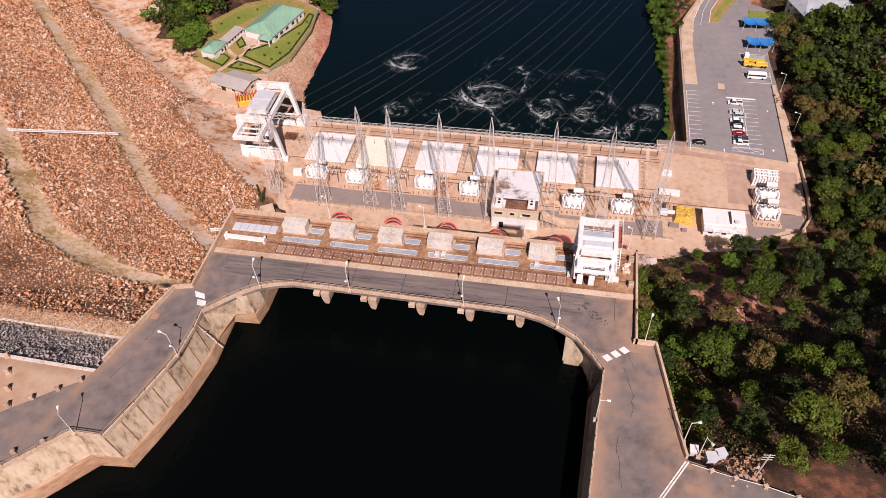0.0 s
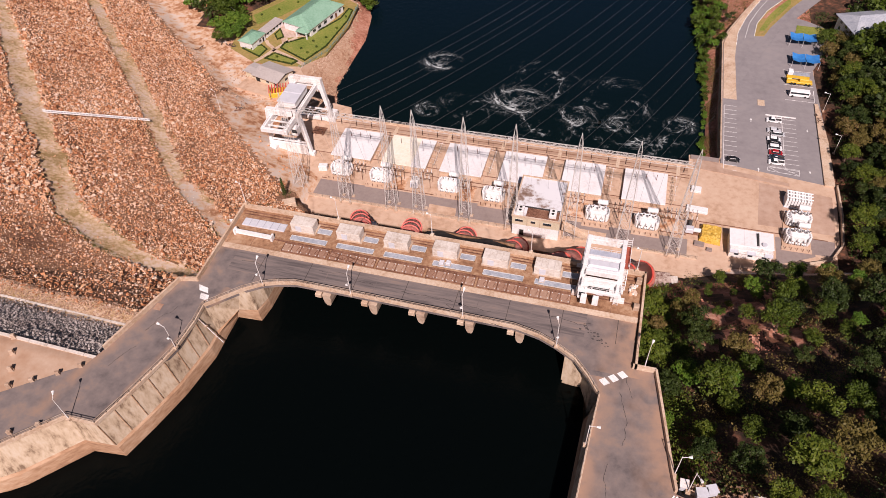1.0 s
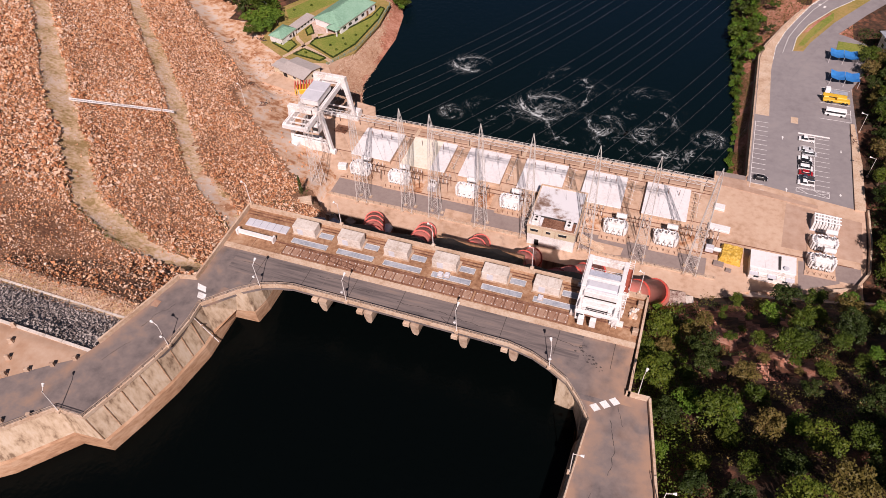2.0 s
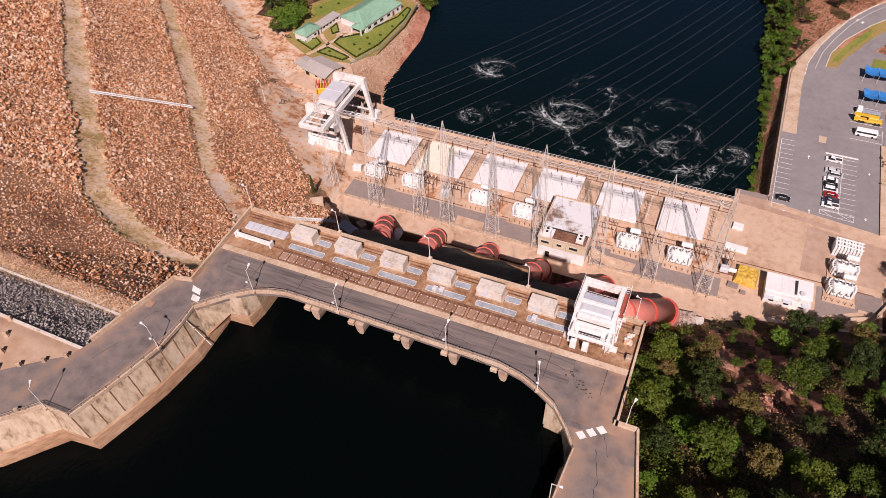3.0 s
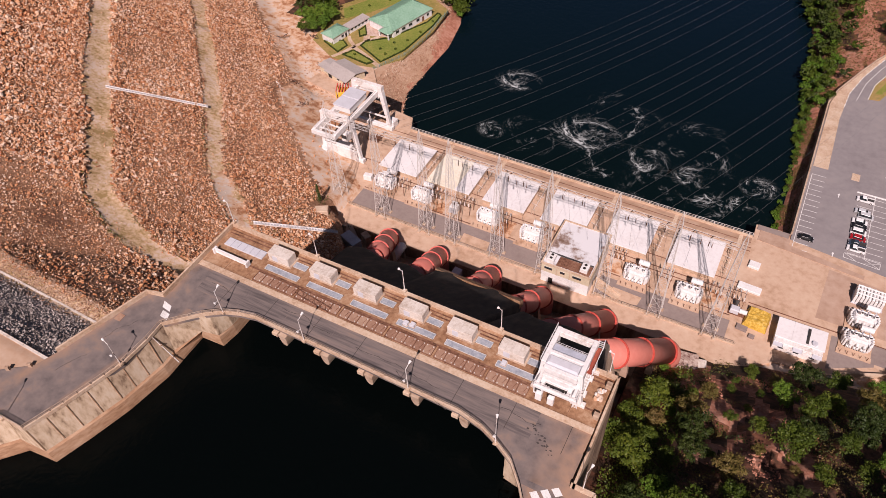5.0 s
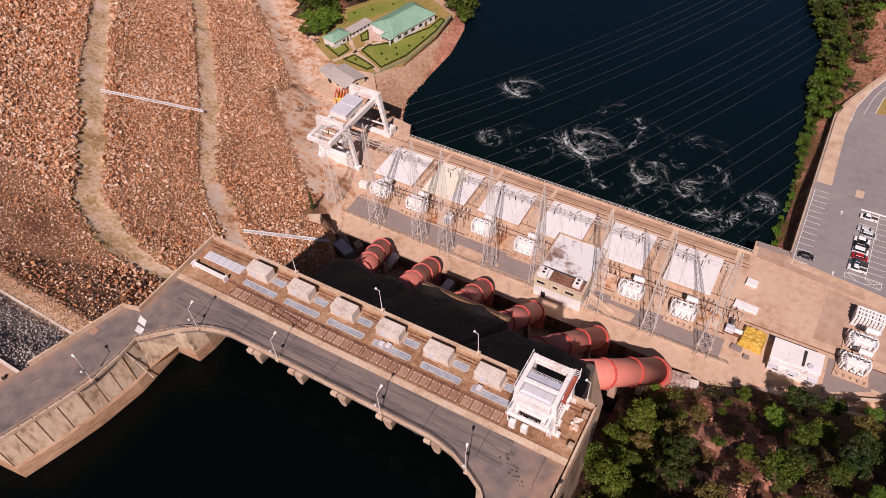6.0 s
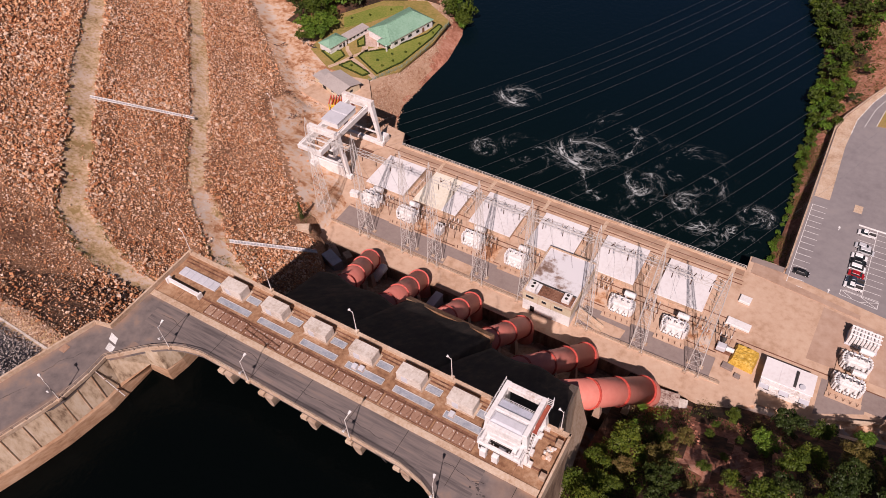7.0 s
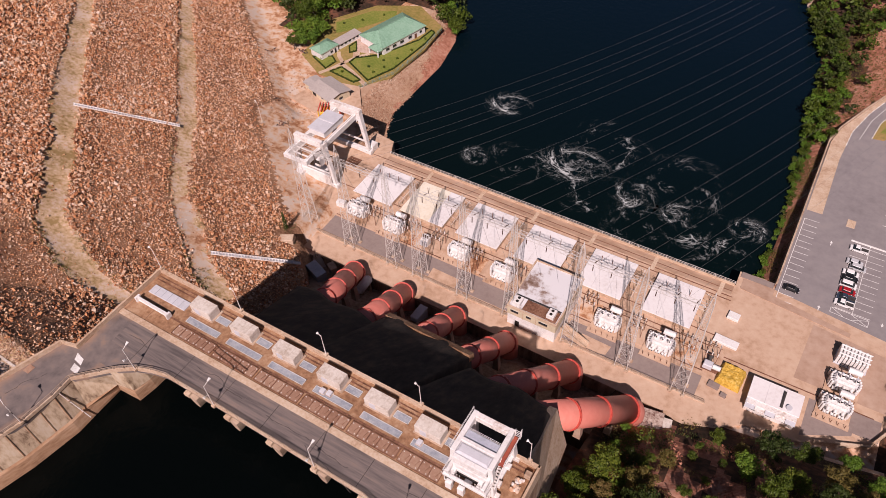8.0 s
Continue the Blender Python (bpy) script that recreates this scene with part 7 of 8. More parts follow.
add_window(wk, 7.02, 0.5, 1.6, 1.0, 1.2, "e")
part("door", MB().box(-4.6, -2.6, -4.7, -4.56, 0, 2.6), M["dark"], wk, "dark open doorway")
struct("paved_floor", MB().prism([(-112, 17), (-92, 13), (-84, 26), (-92, 36), (-108, 33)], -1.2, -0.25), M["yard"], "pale concrete floor round the workshop")
rk = thing("scaffold_rack", "red and yellow rack stacked with steel frames", "rack", "", (-91.6, 16.4, -0.25), 25)
rk.matrix_basis = pose(-91.6, 16.4, -0.25, 0, 0, 25) @ Matrix.Scale(1.4, 4)
for i in range(8):
    part("frame", MB().beam((-3.0 + 0.8 * i, -1.6, 1.9), (-3.0 + 0.8 * i, 1.9, 2.2), 0.28), M["ring_red"], rk)
for x in (-3, 2.8):
    for y in (-1.6, 1.8):
        part("post", MB().beam((x, y, 0), (x, y, 2.0), 0.25), M["yellow_paint"], rk)
part("bin", MB().cham(-2.6, 2.4, -1.4, 1.4, 0, 1.4, 0.1), M["yellow_paint"], rk)
part("side_board", MB().box(2.9, 3.2, -1.6, 1.9, 0, 2.0), M["ring_red"], rk)
# lawns, paths, hedges
def lawn(pts, label="mown lawn with dry yellow patches", hedged=True):
    struct("lawn", MB().prism(pts, GH - 0.8, GH + 0.12), M["grass"], label)
    if not hedged:
        return
    h = thing("hedge", "low clipped dark green hedge round a lawn", "hedge", "hedges round the lawns")
    rngh = random.Random(len(pts) * 7 + int(abs(pts[0][0])))
    mb = MB()
    for x, y in resample(pts + [pts[0]], 0.55):
        s = rngh.uniform(0.28, 0.42)
        mb.cyl((x, y, GH), (x + rngh.uniform(-.1, .1), y + rngh.uniform(-.1, .1), GH + 0.12 + 1.5 * s), s, 5, s * 0.6)
    part("clipped_leaves", mb, M["leaf_dark"], h)


GARDEN = [(-128, 44), (-113, 36), (-93, 35), (-85.0, 48), (-83.4, 72), (-85.4, 90), (-104, 101), (-122, 92), (-134, 72)]
struct("garden_floor", MB().prism(GARDEN, GH - 0.8, GH + 0.02), M["grass_dry"], "dry grass ground round the houses")
for pts_, w_ in (([(-113, 36.5), (-110.2, 42), (-108.4, 47.2), (-105.5, 53.5), (-102.5, 58)], 0.9), ([(-108.8, 46.6), (-100, 43), (-91, 38.6)], 1.0), ([(-108.8, 47.4), (-113.2, 50.6), (-115, 53)], 0.8), ([(-106, 53), (-112.5, 64)], 1.4)):
    struct("garden_path", band(MB(), pts_, w_, -w_, GH - 0.3, GH + 0.07), M["concrete_pale"], "pale concrete garden path")
lawn([(-106.2, 48.6), (-105.8, 52.2), (-98.0, 58.8), (-89.2, 76.5), (-88.4, 85.5), (-86.2, 84.5), (-85.4, 75.4), (-87.2, 53.5), (-92.0, 41.6)])
lawn([(-122.4, 44.8), (-115.2, 48.8), (-111.6, 46.2), (-112.6, 40.4)])
lawn([(-109.4, 39.6), (-106.9, 44.2), (-94.8, 40.4), (-96.4, 37.8)])
lawn([(-112.6, 62.6), (-108.4, 56.8), (-110.4, 54.6), (-113.2, 58.2)])
lawn([(-130, 71.5), (-121, 87), (-111, 92), (-108.6, 88), (-117.8, 72.5), (-124.8, 64.5)], hedged=False)
struct("paved_court", MB().prism([(-115.0, 66.6), (-110.3, 57.4), (-106.2, 57.0), (-98.2, 59.8), (-104, 65), (-110, 69)], GH - 0.6, GH + 0.09), M["pink_paving"], "pinkish paved court before the house")
# shrubs on the lawn
for x, y in ((-97, 49.5), (-93, 47), (-91, 52), (-89.6, 60), (-87.6, 68), (-87, 78), (-94, 56), (-120, 78), (-114, 86), (-126, 72), (-104.6, 41.3), (-118, 44.8)):
    s = thing("garden_shrub", "small round garden shrub on the lawn", "shrub", "garden shrubs", (x, y, GH + 0.1))
    part("stem", MB().cyl((0, 0, 0), (0, 0, 0.4), 0.06, 6), M["bark"], s)
    bmx = MB()
    rr = random.Random(int(x * 10 + y))
    for i in range(40):
        a, b = rr.uniform(0, 6.28), rr.uniform(0, 1)
        c = Vector((math.cos(a) * 0.5 * b, math.sin(a) * 0.5 * b, 0.35 + 0.5 * rr.random()))
        u = Vector((rr.uniform(-1, 1), rr.uniform(-1, 1), rr.uniform(-1, 1))).normalized() * 0.2
        w = u.orthogonal().normalized() * 0.14
        bmx.add([c - u - w, c + u - w, c + u + w, c - u + w], [(0, 1, 2, 3)])
    part("leaves", bmx, M["leaf"], s)
fence = thing("bank_fence", "thin green wire fence along the river bank", "fence")
for x, y in resample([(-92, 35.6), (-85.2, 50), (-83.6, 66), (-85.0, 88)], 3.0):
    part("post", MB().cyl((x, y, GH - 0.6), (x, y, GH + 1.6), 0.06, 6), M["teal"], fence)
fw = MB()
for a, b in zip([(-92, 35.6), (-85.2, 50), (-83.6, 66)], [(-85.2, 50), (-83.6, 66), (-85.0, 88)]):
    for z in (0.3, 0.8, 1.3):
        fw.beam((*a, GH + z), (*b, GH + z), 0.05)
tagged(part("wire", fw, M["teal"], fence), kind="stuff")
# house among the trees right of the access road
gr = hip_house("grey_house", "pale house with a grey hip roof among trees", 132.0, 101.0, 3.0, 22, 14, 6.0, 3.0, 20, "blue_grey", "white_dirty", 5.0, 1.0)
for x in (-8, -4, 0, 4):
    add_window(gr, x, -7.02, 1.4, 1.4, 1.2, "s")
    add_window(gr, x, -7.02, 1.4, 1.4, 4.0, "s")
for y in (-4, 0, 4):
    add_window(gr, -11.02, y, 1.4, 1.4, 1.2, "w")
    add_window(gr, -11.02, y, 1.4, 1.4, 4.0, "w")
# debris by the rock toe
for x, y, r in ((-113.4, 11.0, 20), (-140, 37.5, 50), (-128, 46, 10), (-100, -2.5, 70)):
    t = thing("scrap_pile", "pile of rusty scrap beams on the orange earth", "scrap", "scrap piles on the earth", (x, y, float(height(x, y))), r)
    rr = random.Random(int(x))
    for i in range(12):
        a = Vector((rr.uniform(-2.2, 2.2), rr.uniform(-1, 1), rr.uniform(0.1, 0.5)))
        part("beam", MB().beam(a, a + Vector((rr.uniform(-2, 2), rr.uniform(-1, 1), rr.uniform(0, 0.9))), rr.uniform(0.1, 0.3)), M["rust"] if i % 3 else M["dark_metal"], t)
for x, y in ((-104.5, -6.5), (-133.0, 62.0)):
    street_lamp(x, y, float(height(x, y)), -1.5, 0.8, 8.0, label="thin steel lamp post beside the dirt road")

# ---- river foam ----
FOAM = [foam_mat(k) for k in (0.3, 1.7, 3.1, 5.2)] + [foam_mat(k, False) for k in (0.9, 2.4, 4.4)]
EDDIES = ((-1.4, 42.6, 12.5, 0), (-35.6, 29.4, 5.6, 1), (23.4, 37.5, 8.5, 2), (39.2, 35.7, 6.2, 3), (63, 39.7, 6.5, 1), (-38.7, 63.0, 9.0, 0), (-20, 33, 12, 4), (12, 31, 14, 5), (48, 31, 14, 6), (6, 56, 17, 5), (36, 50, 17, 4), (59, 27, 9, 6), (30, 24, 12, 4))
for k, (cx, cy, r, mk_) in enumerate(EDDIES):
    t = new("river_foam", MB().add([(1.25 * math.cos(j * math.pi / 16), 1.25 * math.sin(j * math.pi / 16), 0) for j in range(32)], [tuple(range(32))]).data("river_foam", FOAM[mk_]))
    t.matrix_basis = pose(cx, cy, RIVER + 0.03 + 0.006 * k, 0, 0, 0) @ Matrix.Diagonal((r, r * 0.85, 1, 1)) @ Matrix.Rotation(k * 1.3, 4, "Z")
    tagged(t, "thin white foam swirl drifting on the river", "foam", "", "stuff")

# ---- rocks ----
def block():
    v = np.array([(x, y, z) for z in (-1, 1) for y in (-1, 1) for x in (-1, 1)], float) * 0.62
    f = np.array([(4, 5, 7), (4, 7, 6), (0, 1, 5), (0, 5, 4), (2, 6, 7), (2, 7, 3), (0, 4, 6), (0, 6, 2), (1, 3, 7), (1, 7, 5)])
    return v, f


IV, IF = block()
NR = np.random.default_rng(4)


def rock_mesh(name, px, py, size, material, sink=0.25, flat=0.7):
    n = len(px)
    v = IV[None] * (1 + NR.uniform(-0.33, 0.33, (n, 8, 1)) + NR.uniform(-0.28, 0.28, (n, 8, 3)))
    v = v * np.stack([NR.uniform(0.7, 1.3, n), NR.uniform(0.6, 1.1, n), NR.uniform(0.45, 0.95, n) * flat / 0.7], -1)[:, None]
    q = NR.normal(size=(n, 4)) * np.array([1, 0.45, 0.45, 1])
    q /= np.linalg.norm(q, axis=1, keepdims=True)
    w, x, y, z = q.T
    R = np.stack([1 - 2 * (y * y + z * z), 2 * (x * y - z * w), 2 * (x * z + y * w), 2 * (x * y + z * w), 1 - 2 * (x * x + z * z), 2 * (y * z - x * w), 2 * (x * z - y * w), 2 * (y * z + x * w), 1 - 2 * (x * x + y * y)], -1).reshape(n, 3, 3)
    v = np.einsum("nij,nkj->nki", R, v) * (size / 2)[:, None, None]
    v += np.stack([px, py, height(px, py) + size * sink], -1)[:, None]
    f = (IF[None] + 8 * np.arange(n)[:, None, None]).reshape(-1, 3)
    me = bpy.data.meshes.new(name)
    me.vertices.add(n * 8)
    me.vertices.foreach_set("co", v.ravel())
    me.loops.add(f.size)
    me.loops.foreach_set("vertex_index", f.ravel().astype(np.int32))
    me.polygons.add(len(f))
    me.polygons.foreach_set("loop_start", np.arange(0, f.size, 3, dtype=np.int32))
    me.polygons.foreach_set("loop_total", np.full(len(f), 3, np.int32))
    me.polygons.foreach_set("use_smooth", np.zeros(len(f), bool))
    me.materials.append(material)
    me.update()
    me.validate()
    return me


# the great rock slope
cx, cy = NR.uniform(-232, -34, 270000), NR.uniform(-126, 84, 270000)
zz = height(cx, cy)
near = smooth((cx + 235) / 60)
ok = (zz > 0.6) & (slope_plane(cx, cy) > 4.0 + 4.5 * smooth((cy + 55) / 20) * smooth((12 - cy) / 15) + NR.normal(0, 0.8, len(cx))) & ~on_track(cx, cy, 3.1) & ~((cx > (np.interp(cy, TOE_Y, TOE_X) - 1.0)) & (cy > -100)) & ((cx < -42) | (cy > -100.5)) & (zz < 52)
ok &= ~((cx > -62) & (cy > -50)) & ~((cy < -100) & (cx > -37.5 + 0.29 * (cy + 122) - 1.0) & (cy < -101))
cx, cy = cx[ok], cy[ok]
keep = NR.random(len(cx)) < np.clip(0.62 + (cx + 200) / 200, 0.45, 1)
cx, cy = cx[keep], cy[keep]
sz = np.clip(NR.lognormal(-0.86, 0.44, len(cx)) * (1 + 0.25 * smooth((-90 - cx) / 80)), 0.18, 1.6)
fine = (cy < -96) & (cy + 0.6 * (cx + 80) < -100)
sz = np.where(fine, sz * 0.72, np.where(cx + cy < -183 + 0 * cx, sz * 1.08, sz * 0.94))
sz = sz * (1 + 0.2 * np.sin(cx * 0.11 + 1.5 * np.sin(cy * 0.07)) * np.cos(cy * 0.09 + np.sin(cx * 0.05)))
bare = fine & (np.sin(cx * 0.31 + 2 * np.sin(cy * 0.2)) + np.cos(cy * 0.37 + cx * 0.11) > 0.55) & (NR.random(len(cx)) < 0.6)
cx, cy, sz = cx[~bare], cy[~bare], sz[~bare]
tagged(part("rockfill", rock_mesh("rockfill", cx, cy, sz, M["rock"]), M["rock"]), "loose orange and grey rockfill covering the dam slope", "rocks", "", "stuff")
# gravel along the benches
cx, cy = NR.uniform(-200, -44, 90000), NR.uniform(-122, 40, 90000)
d1, d2 = dist_line(cx, cy, BENCH_1), dist_line(cx, cy, BENCH_2)
ok = (((d1 < 4.8)) | ((d2 < 4.2))) & (NR.random(90000) < 0.12 + 0.6 * smooth((np.minimum(d1, d2 + 0.5) - 1.2) / 2.5))
tagged(part("bench_gravel", rock_mesh("bench_gravel", cx[ok], cy[ok], np.clip(NR.lognormal(-1.45, 0.5, ok.sum()), 0.1, 0.7), M["rock"]), M["rock"]), "loose gravel along the dirt benches", "rocks", "", "stuff")
# large single boulders near the benches
rs_ = thing("boulder_field", "large pale boulders lying on the rock slope", "boulders")
bx, by = NR.uniform(-150, -46, 900), NR.uniform(-122, -10, 900)
bz = height(bx, by)
okb = (bz > 2) & ~on_track(bx, by, 3.4) & (bz < 50) & (slope_plane(bx, by) > 0) & ~((bx > -62) & (by > -52)) & ((bx < -44) | (by > -98))
bx, by = bx[okb][:260], by[okb][:260]
for i in range(len(bx)):
    s = np.array([NR.uniform(0.7, 1.25)])
    part("boulder", rock_mesh("boulder", bx[i:i + 1], by[i:i + 1], s, M["rock"], 0.3), M["rock"], rs_)
# gravel on the strip above the riprap
cx, cy = NR.uniform(-95, -40, 9000), NR.uniform(-130.5, -123.5, 9000)
ok = cx < -38.5 + 0.29 * (cy + 122)
tagged(part("strip_gravel", rock_mesh("strip_gravel", cx[ok], cy[ok], np.clip(NR.lognormal(-1.6, 0.45, ok.sum()), 0.1, 0.5), M["rock_bank"]), M["rock_bank"]), "pale gravel on the strip below the crest", "rocks", "", "stuff")
# dark riprap under the crest wedge
cx, cy = NR.uniform(-100, -40, 13000), NR.uniform(-143, -128, 13000)
yb = cy + 0.02 * (cx + 50)
ok = (yb > -141.6) & (yb < -129) & (cx < -42.6 + 0.28 * (cy + 140))
tagged(part("riprap", rock_mesh("riprap", cx[ok], cy[ok], np.clip(NR.lognormal(-1.2, 0.4, ok.sum()), 0.18, 0.7), M["rock_dark"]), M["rock_dark"]), "dark grey riprap stones under the crest road", "rocks", "", "stuff")
for y0, z0, lab in ((-128.6, 51.0, "pale concrete channel along the top of the gravel strip"), (-141.9, 61.4, "pale concrete edging above the riprap")):
    mb = MB()
    for i in range(16):
        x0, x1 = -104 + 3.9 * i, -100.2 + 3.9 * i
        if x1 < -43.5 + 0.28 * (y0 + 140) + 3.0:
            mb.hexa([(x, y0 - 0.02 * (x + 50) + dy, z0 + dz) for dz in (-0.6, 0.22) for x, dy in ((x0, -0.25), (x1, -0.25), (x1, 0.25), (x0, 0.25))])
    struct("edge_channel", mb, M["concrete_grey"], lab)
# river bank stones
cx, cy = NR.uniform(-104, -60, 40000), NR.uniform(8, 110, 40000)
dd = dist_line(cx, cy, SHORE_L)
ok = (dd < 15) & ~inside(cx, cy, RIVER_POLY) & (height(cx, cy) < -1.3) & (dd > 1.2 + 5.5 * smooth((cy - 48) / 30) + 2.5 * NR.random(40000))
tagged(part("bank_stones", rock_mesh("bank_stones", cx[ok], cy[ok], np.clip(NR.lognormal(-1.0, 0.42, ok.sum()), 0.2, 0.9), M["rock_bank"]), M["rock_bank"]), "pale broken stone on the river bank", "rocks", "", "stuff")
# scree on the wooded hill
cx, cy = NR.uniform(64, 90, 2600), NR.uniform(-92, -48, 2600)
ok = np.sin(cx * 0.5) + np.cos(cy * 0.33 + cx * 0.2) > 0.7
tagged(part("scree", rock_mesh("scree", cx[ok], cy[ok], np.clip(NR.lognormal(-0.8, 0.4, ok.sum()), 0.2, 0.9), M["red_earth"]), M["red_earth"]), "broken red stone on the wooded slope", "rocks", "", "stuff")
cx, cy = NR.uniform(56, 68, 500), NR.uniform(-146, -137, 500)
tagged(part("scree", rock_mesh("scree", cx, cy, np.clip(NR.lognormal(-0.9, 0.4, 500), 0.2, 0.8), M["rock_bank"]), M["rock_bank"]), "pale stones beside the crest road", "rocks", "", "stuff")
# pebbles and rubble on the earth below the slope
cx, cy = NR.uniform(-180, -70, 6000), NR.uniform(-40, 75, 6000)
ok = (np.abs(slope_plane(cx, cy)) < 4) | (NR.random(6000) < 0.10)
ok &= (dist_line(cx, cy, SHORE_L) > 17) & ~((cx > -95) & (cy > -24) & (cy < 8)) & (cy < 36)
tagged(part("rubble", rock_mesh("rubble", cx[ok], cy[ok], np.clip(NR.lognormal(-0.7, 0.4, ok.sum()), 0.2, 1.0), M["rock_bank"]), M["rock_bank"]), "scattered rubble on the orange earth", "rocks", "", "stuff")

# ---- trees ----
def leaf_cloud(rng, clumps, n, leaf):
    """Leaf quads set in clumps; clumps are centre and radius."""
    vs = []
    per = max(1, n // len(clumps))
    for c, r in clumps:
        d = rng.normal(size=(per, 3))
        d /= np.linalg.norm(d, axis=1, keepdims=True)
        d[:, 2] = np.abs(d[:, 2]) * 0.9 - 0.15
        p = np.asarray(c) + d * (r * (rng.uniform(0.35, 1.0, per) ** 0.6 + np.abs(rng.normal(scale=0.13, size=per))))[:, None]
        nr = d + rng.normal(scale=0.55, size=(per, 3)) + np.array([0, 0, 0.35])
        nr /= np.linalg.norm(nr, axis=1, keepdims=True)
        t = np.cross(nr, rng.normal(size=(per, 3)))
        t /= np.linalg.norm(t, axis=1, keepdims=True)
        b = np.cross(nr, t)
        s = (leaf * rng.uniform(0.6, 1.35, per))[:, None]
        vs.append(np.stack([p - t * s, p - b * s * 0.55 + nr * s * 0.12, p + t * s, p + b * s * 0.55 + nr * s * 0.12], 1))
    return np.concatenate(vs).reshape(-1, 3)


def quad_mesh(name, v, material):
    n = len(v) // 4
    me = bpy.data.meshes.new(name)
    me.vertices.add(4 * n)
    me.vertices.foreach_set("co", v.ravel())
    me.loops.add(4 * n)
    me.loops.foreach_set("vertex_index", np.arange(4 * n, dtype=np.int32))
    me.polygons.add(n)
    me.polygons.foreach_set("loop_start", np.arange(0, 4 * n, 4, dtype=np.int32))
    me.polygons.foreach_set("loop_total", np.full(n, 4, np.int32))
    me.materials.append(material)
    me.update()
    return me


def tree_parts(seed, h, r, n, leaf, matname):
    rng = np.random.default_rng(seed)
    tk = MB()
    top = Vector((rng.uniform(-.4, .4), rng.uniform(-.4, .4), h * 0.62))
    tk.cyl((0, 0, -1.2), top, 0.035 * h, 8, 0.015 * h)
    clumps = []
    for i in range(30):
        a = rng.uniform(0, 6.28)
        e = math.sqrt(rng.uniform(0.02, 1))
        z = h * (0.46 + 0.50 * rng.random() * (1.05 - 0.55 * e))
        c = Vector((math.cos(a) * r * 0.78 * e, math.sin(a) * r * 0.78 * e, z))
        clumps.append((tuple(c), r * rng.uniform(0.16, 0.36)))
        if i < 8:
            tk.cyl(top.lerp(Vector((0, 0, 0)), rng.uniform(0.05, 0.5)), c, 0.013 * h, 5, 0.005 * h)
    return tk.data("trunk", M["bark"]), quad_mesh("crown", leaf_cloud(rng, clumps, n, leaf), M[matname])


KINDS = []
for sd, (hh, rr, nn, lf, mk) in enumerate(((9, 4.4, 2200, 0.29, "leaf"), (11, 4.9, 2500, 0.30, "leaf"), (8, 3.8, 2400, 0.26, "leaf_dark"), (10, 4.5, 2200, 0.29, "leaf_dark"), (7, 3.6, 2200, 0.26, "leaf_bright"), (9, 4.0, 2200, 0.26, "leaf_dry"), (6, 3.2, 1900, 0.25, "leaf"))):
    KINDS.append(tree_parts(50 + sd, hh, rr, nn, lf, mk))
TREE_LABEL = ("broad green tree on the slope", "tall full green tree", "small dark green tree", "dark green spreading tree", "bright fresh green tree", "dry olive brown tree", "low green bushy tree")


def tree(x, y, z, kind_, s, rz, group):
    t = thing("tree", TREE_LABEL[kind_], "tree", group, (x, y, z))
    t.matrix_basis = pose(x, y, z, 0, 0, rz) @ Matrix.Diagonal((s, s, s * random.uniform(0.85, 1.15), 1))
    for nm, me in zip(("trunk", "crown"), KINDS[kind_]):
        part(nm, me, None, t)
    return t


WOODS = []


def wood_tree(x, y, z, kind_, s, rz):
    """A distant tree for the joined woods."""
    me = KINDS[kind_][1]
    v = np.empty(len(me.vertices) * 3)
    me.vertices.foreach_get("co", v)
    v = v.reshape(-1, 4, 3)[::11]
    mid = v.mean(1, keepdims=True)
    v = mid + (v - mid) * 2.5
    c, n = math.cos(rz), math.sin(rz)
    w = np.stack([v[..., 0] * c - v[..., 1] * n, v[..., 0] * n + v[..., 1] * c, v[..., 2]], -1) * s + np.array([x, y, z])
    WOODS.append((me.materials[0].name, w.reshape(-1, 3)))


TR = random.Random(21)


def scatter(n, box, gap, test, kinds, group, smin, smax, joined=False):
    got = []
    for _ in range(n * 30):
        if len(got) >= n:
            break
        x, y = TR.uniform(box[0], box[1]), TR.uniform(box[2], box[3])
        if not test(x, y) or any((x - a) ** 2 + (y - b) ** 2 < gap * gap for a, b in got):
            continue
        got.append((x, y))
        make = wood_tree if joined else tree
        # darker-leaved kinds in the near right corner stand in for its shade
        make(x, y, float(height(x, y)) - 0.2, TR.choice((3, 3, 2, 0) if 86 < x < 115 and y < -98 else kinds), TR.uniform(smin, smax), TR.uniform(0, 6.28 if joined else 360), *(() if joined else (group,)))
    return got


def hill_test(x, y):
    if x < 55 + max(0.0, (-y - 118) * 0.22) or y < (-143.0 - 0.1 * (x - 74) if x > 70 else -139 - 0.1 * (x - 60)):
        return False
    if x < 71 and y > -63:
        return False
    if y > -41.5 - 0.1 * (96 - x) and x < 98:
        return False
    if x < 116 and y > -36:
        return False
    if 66 < x < 86 and -93 < y < -52 and not (76 < x < 84 and -80 < y < -72):
        return False
    return True


def dry(x, y):
    return not bool(inside(np.array([x]), np.array([y]), RIVER_POLY)[0])


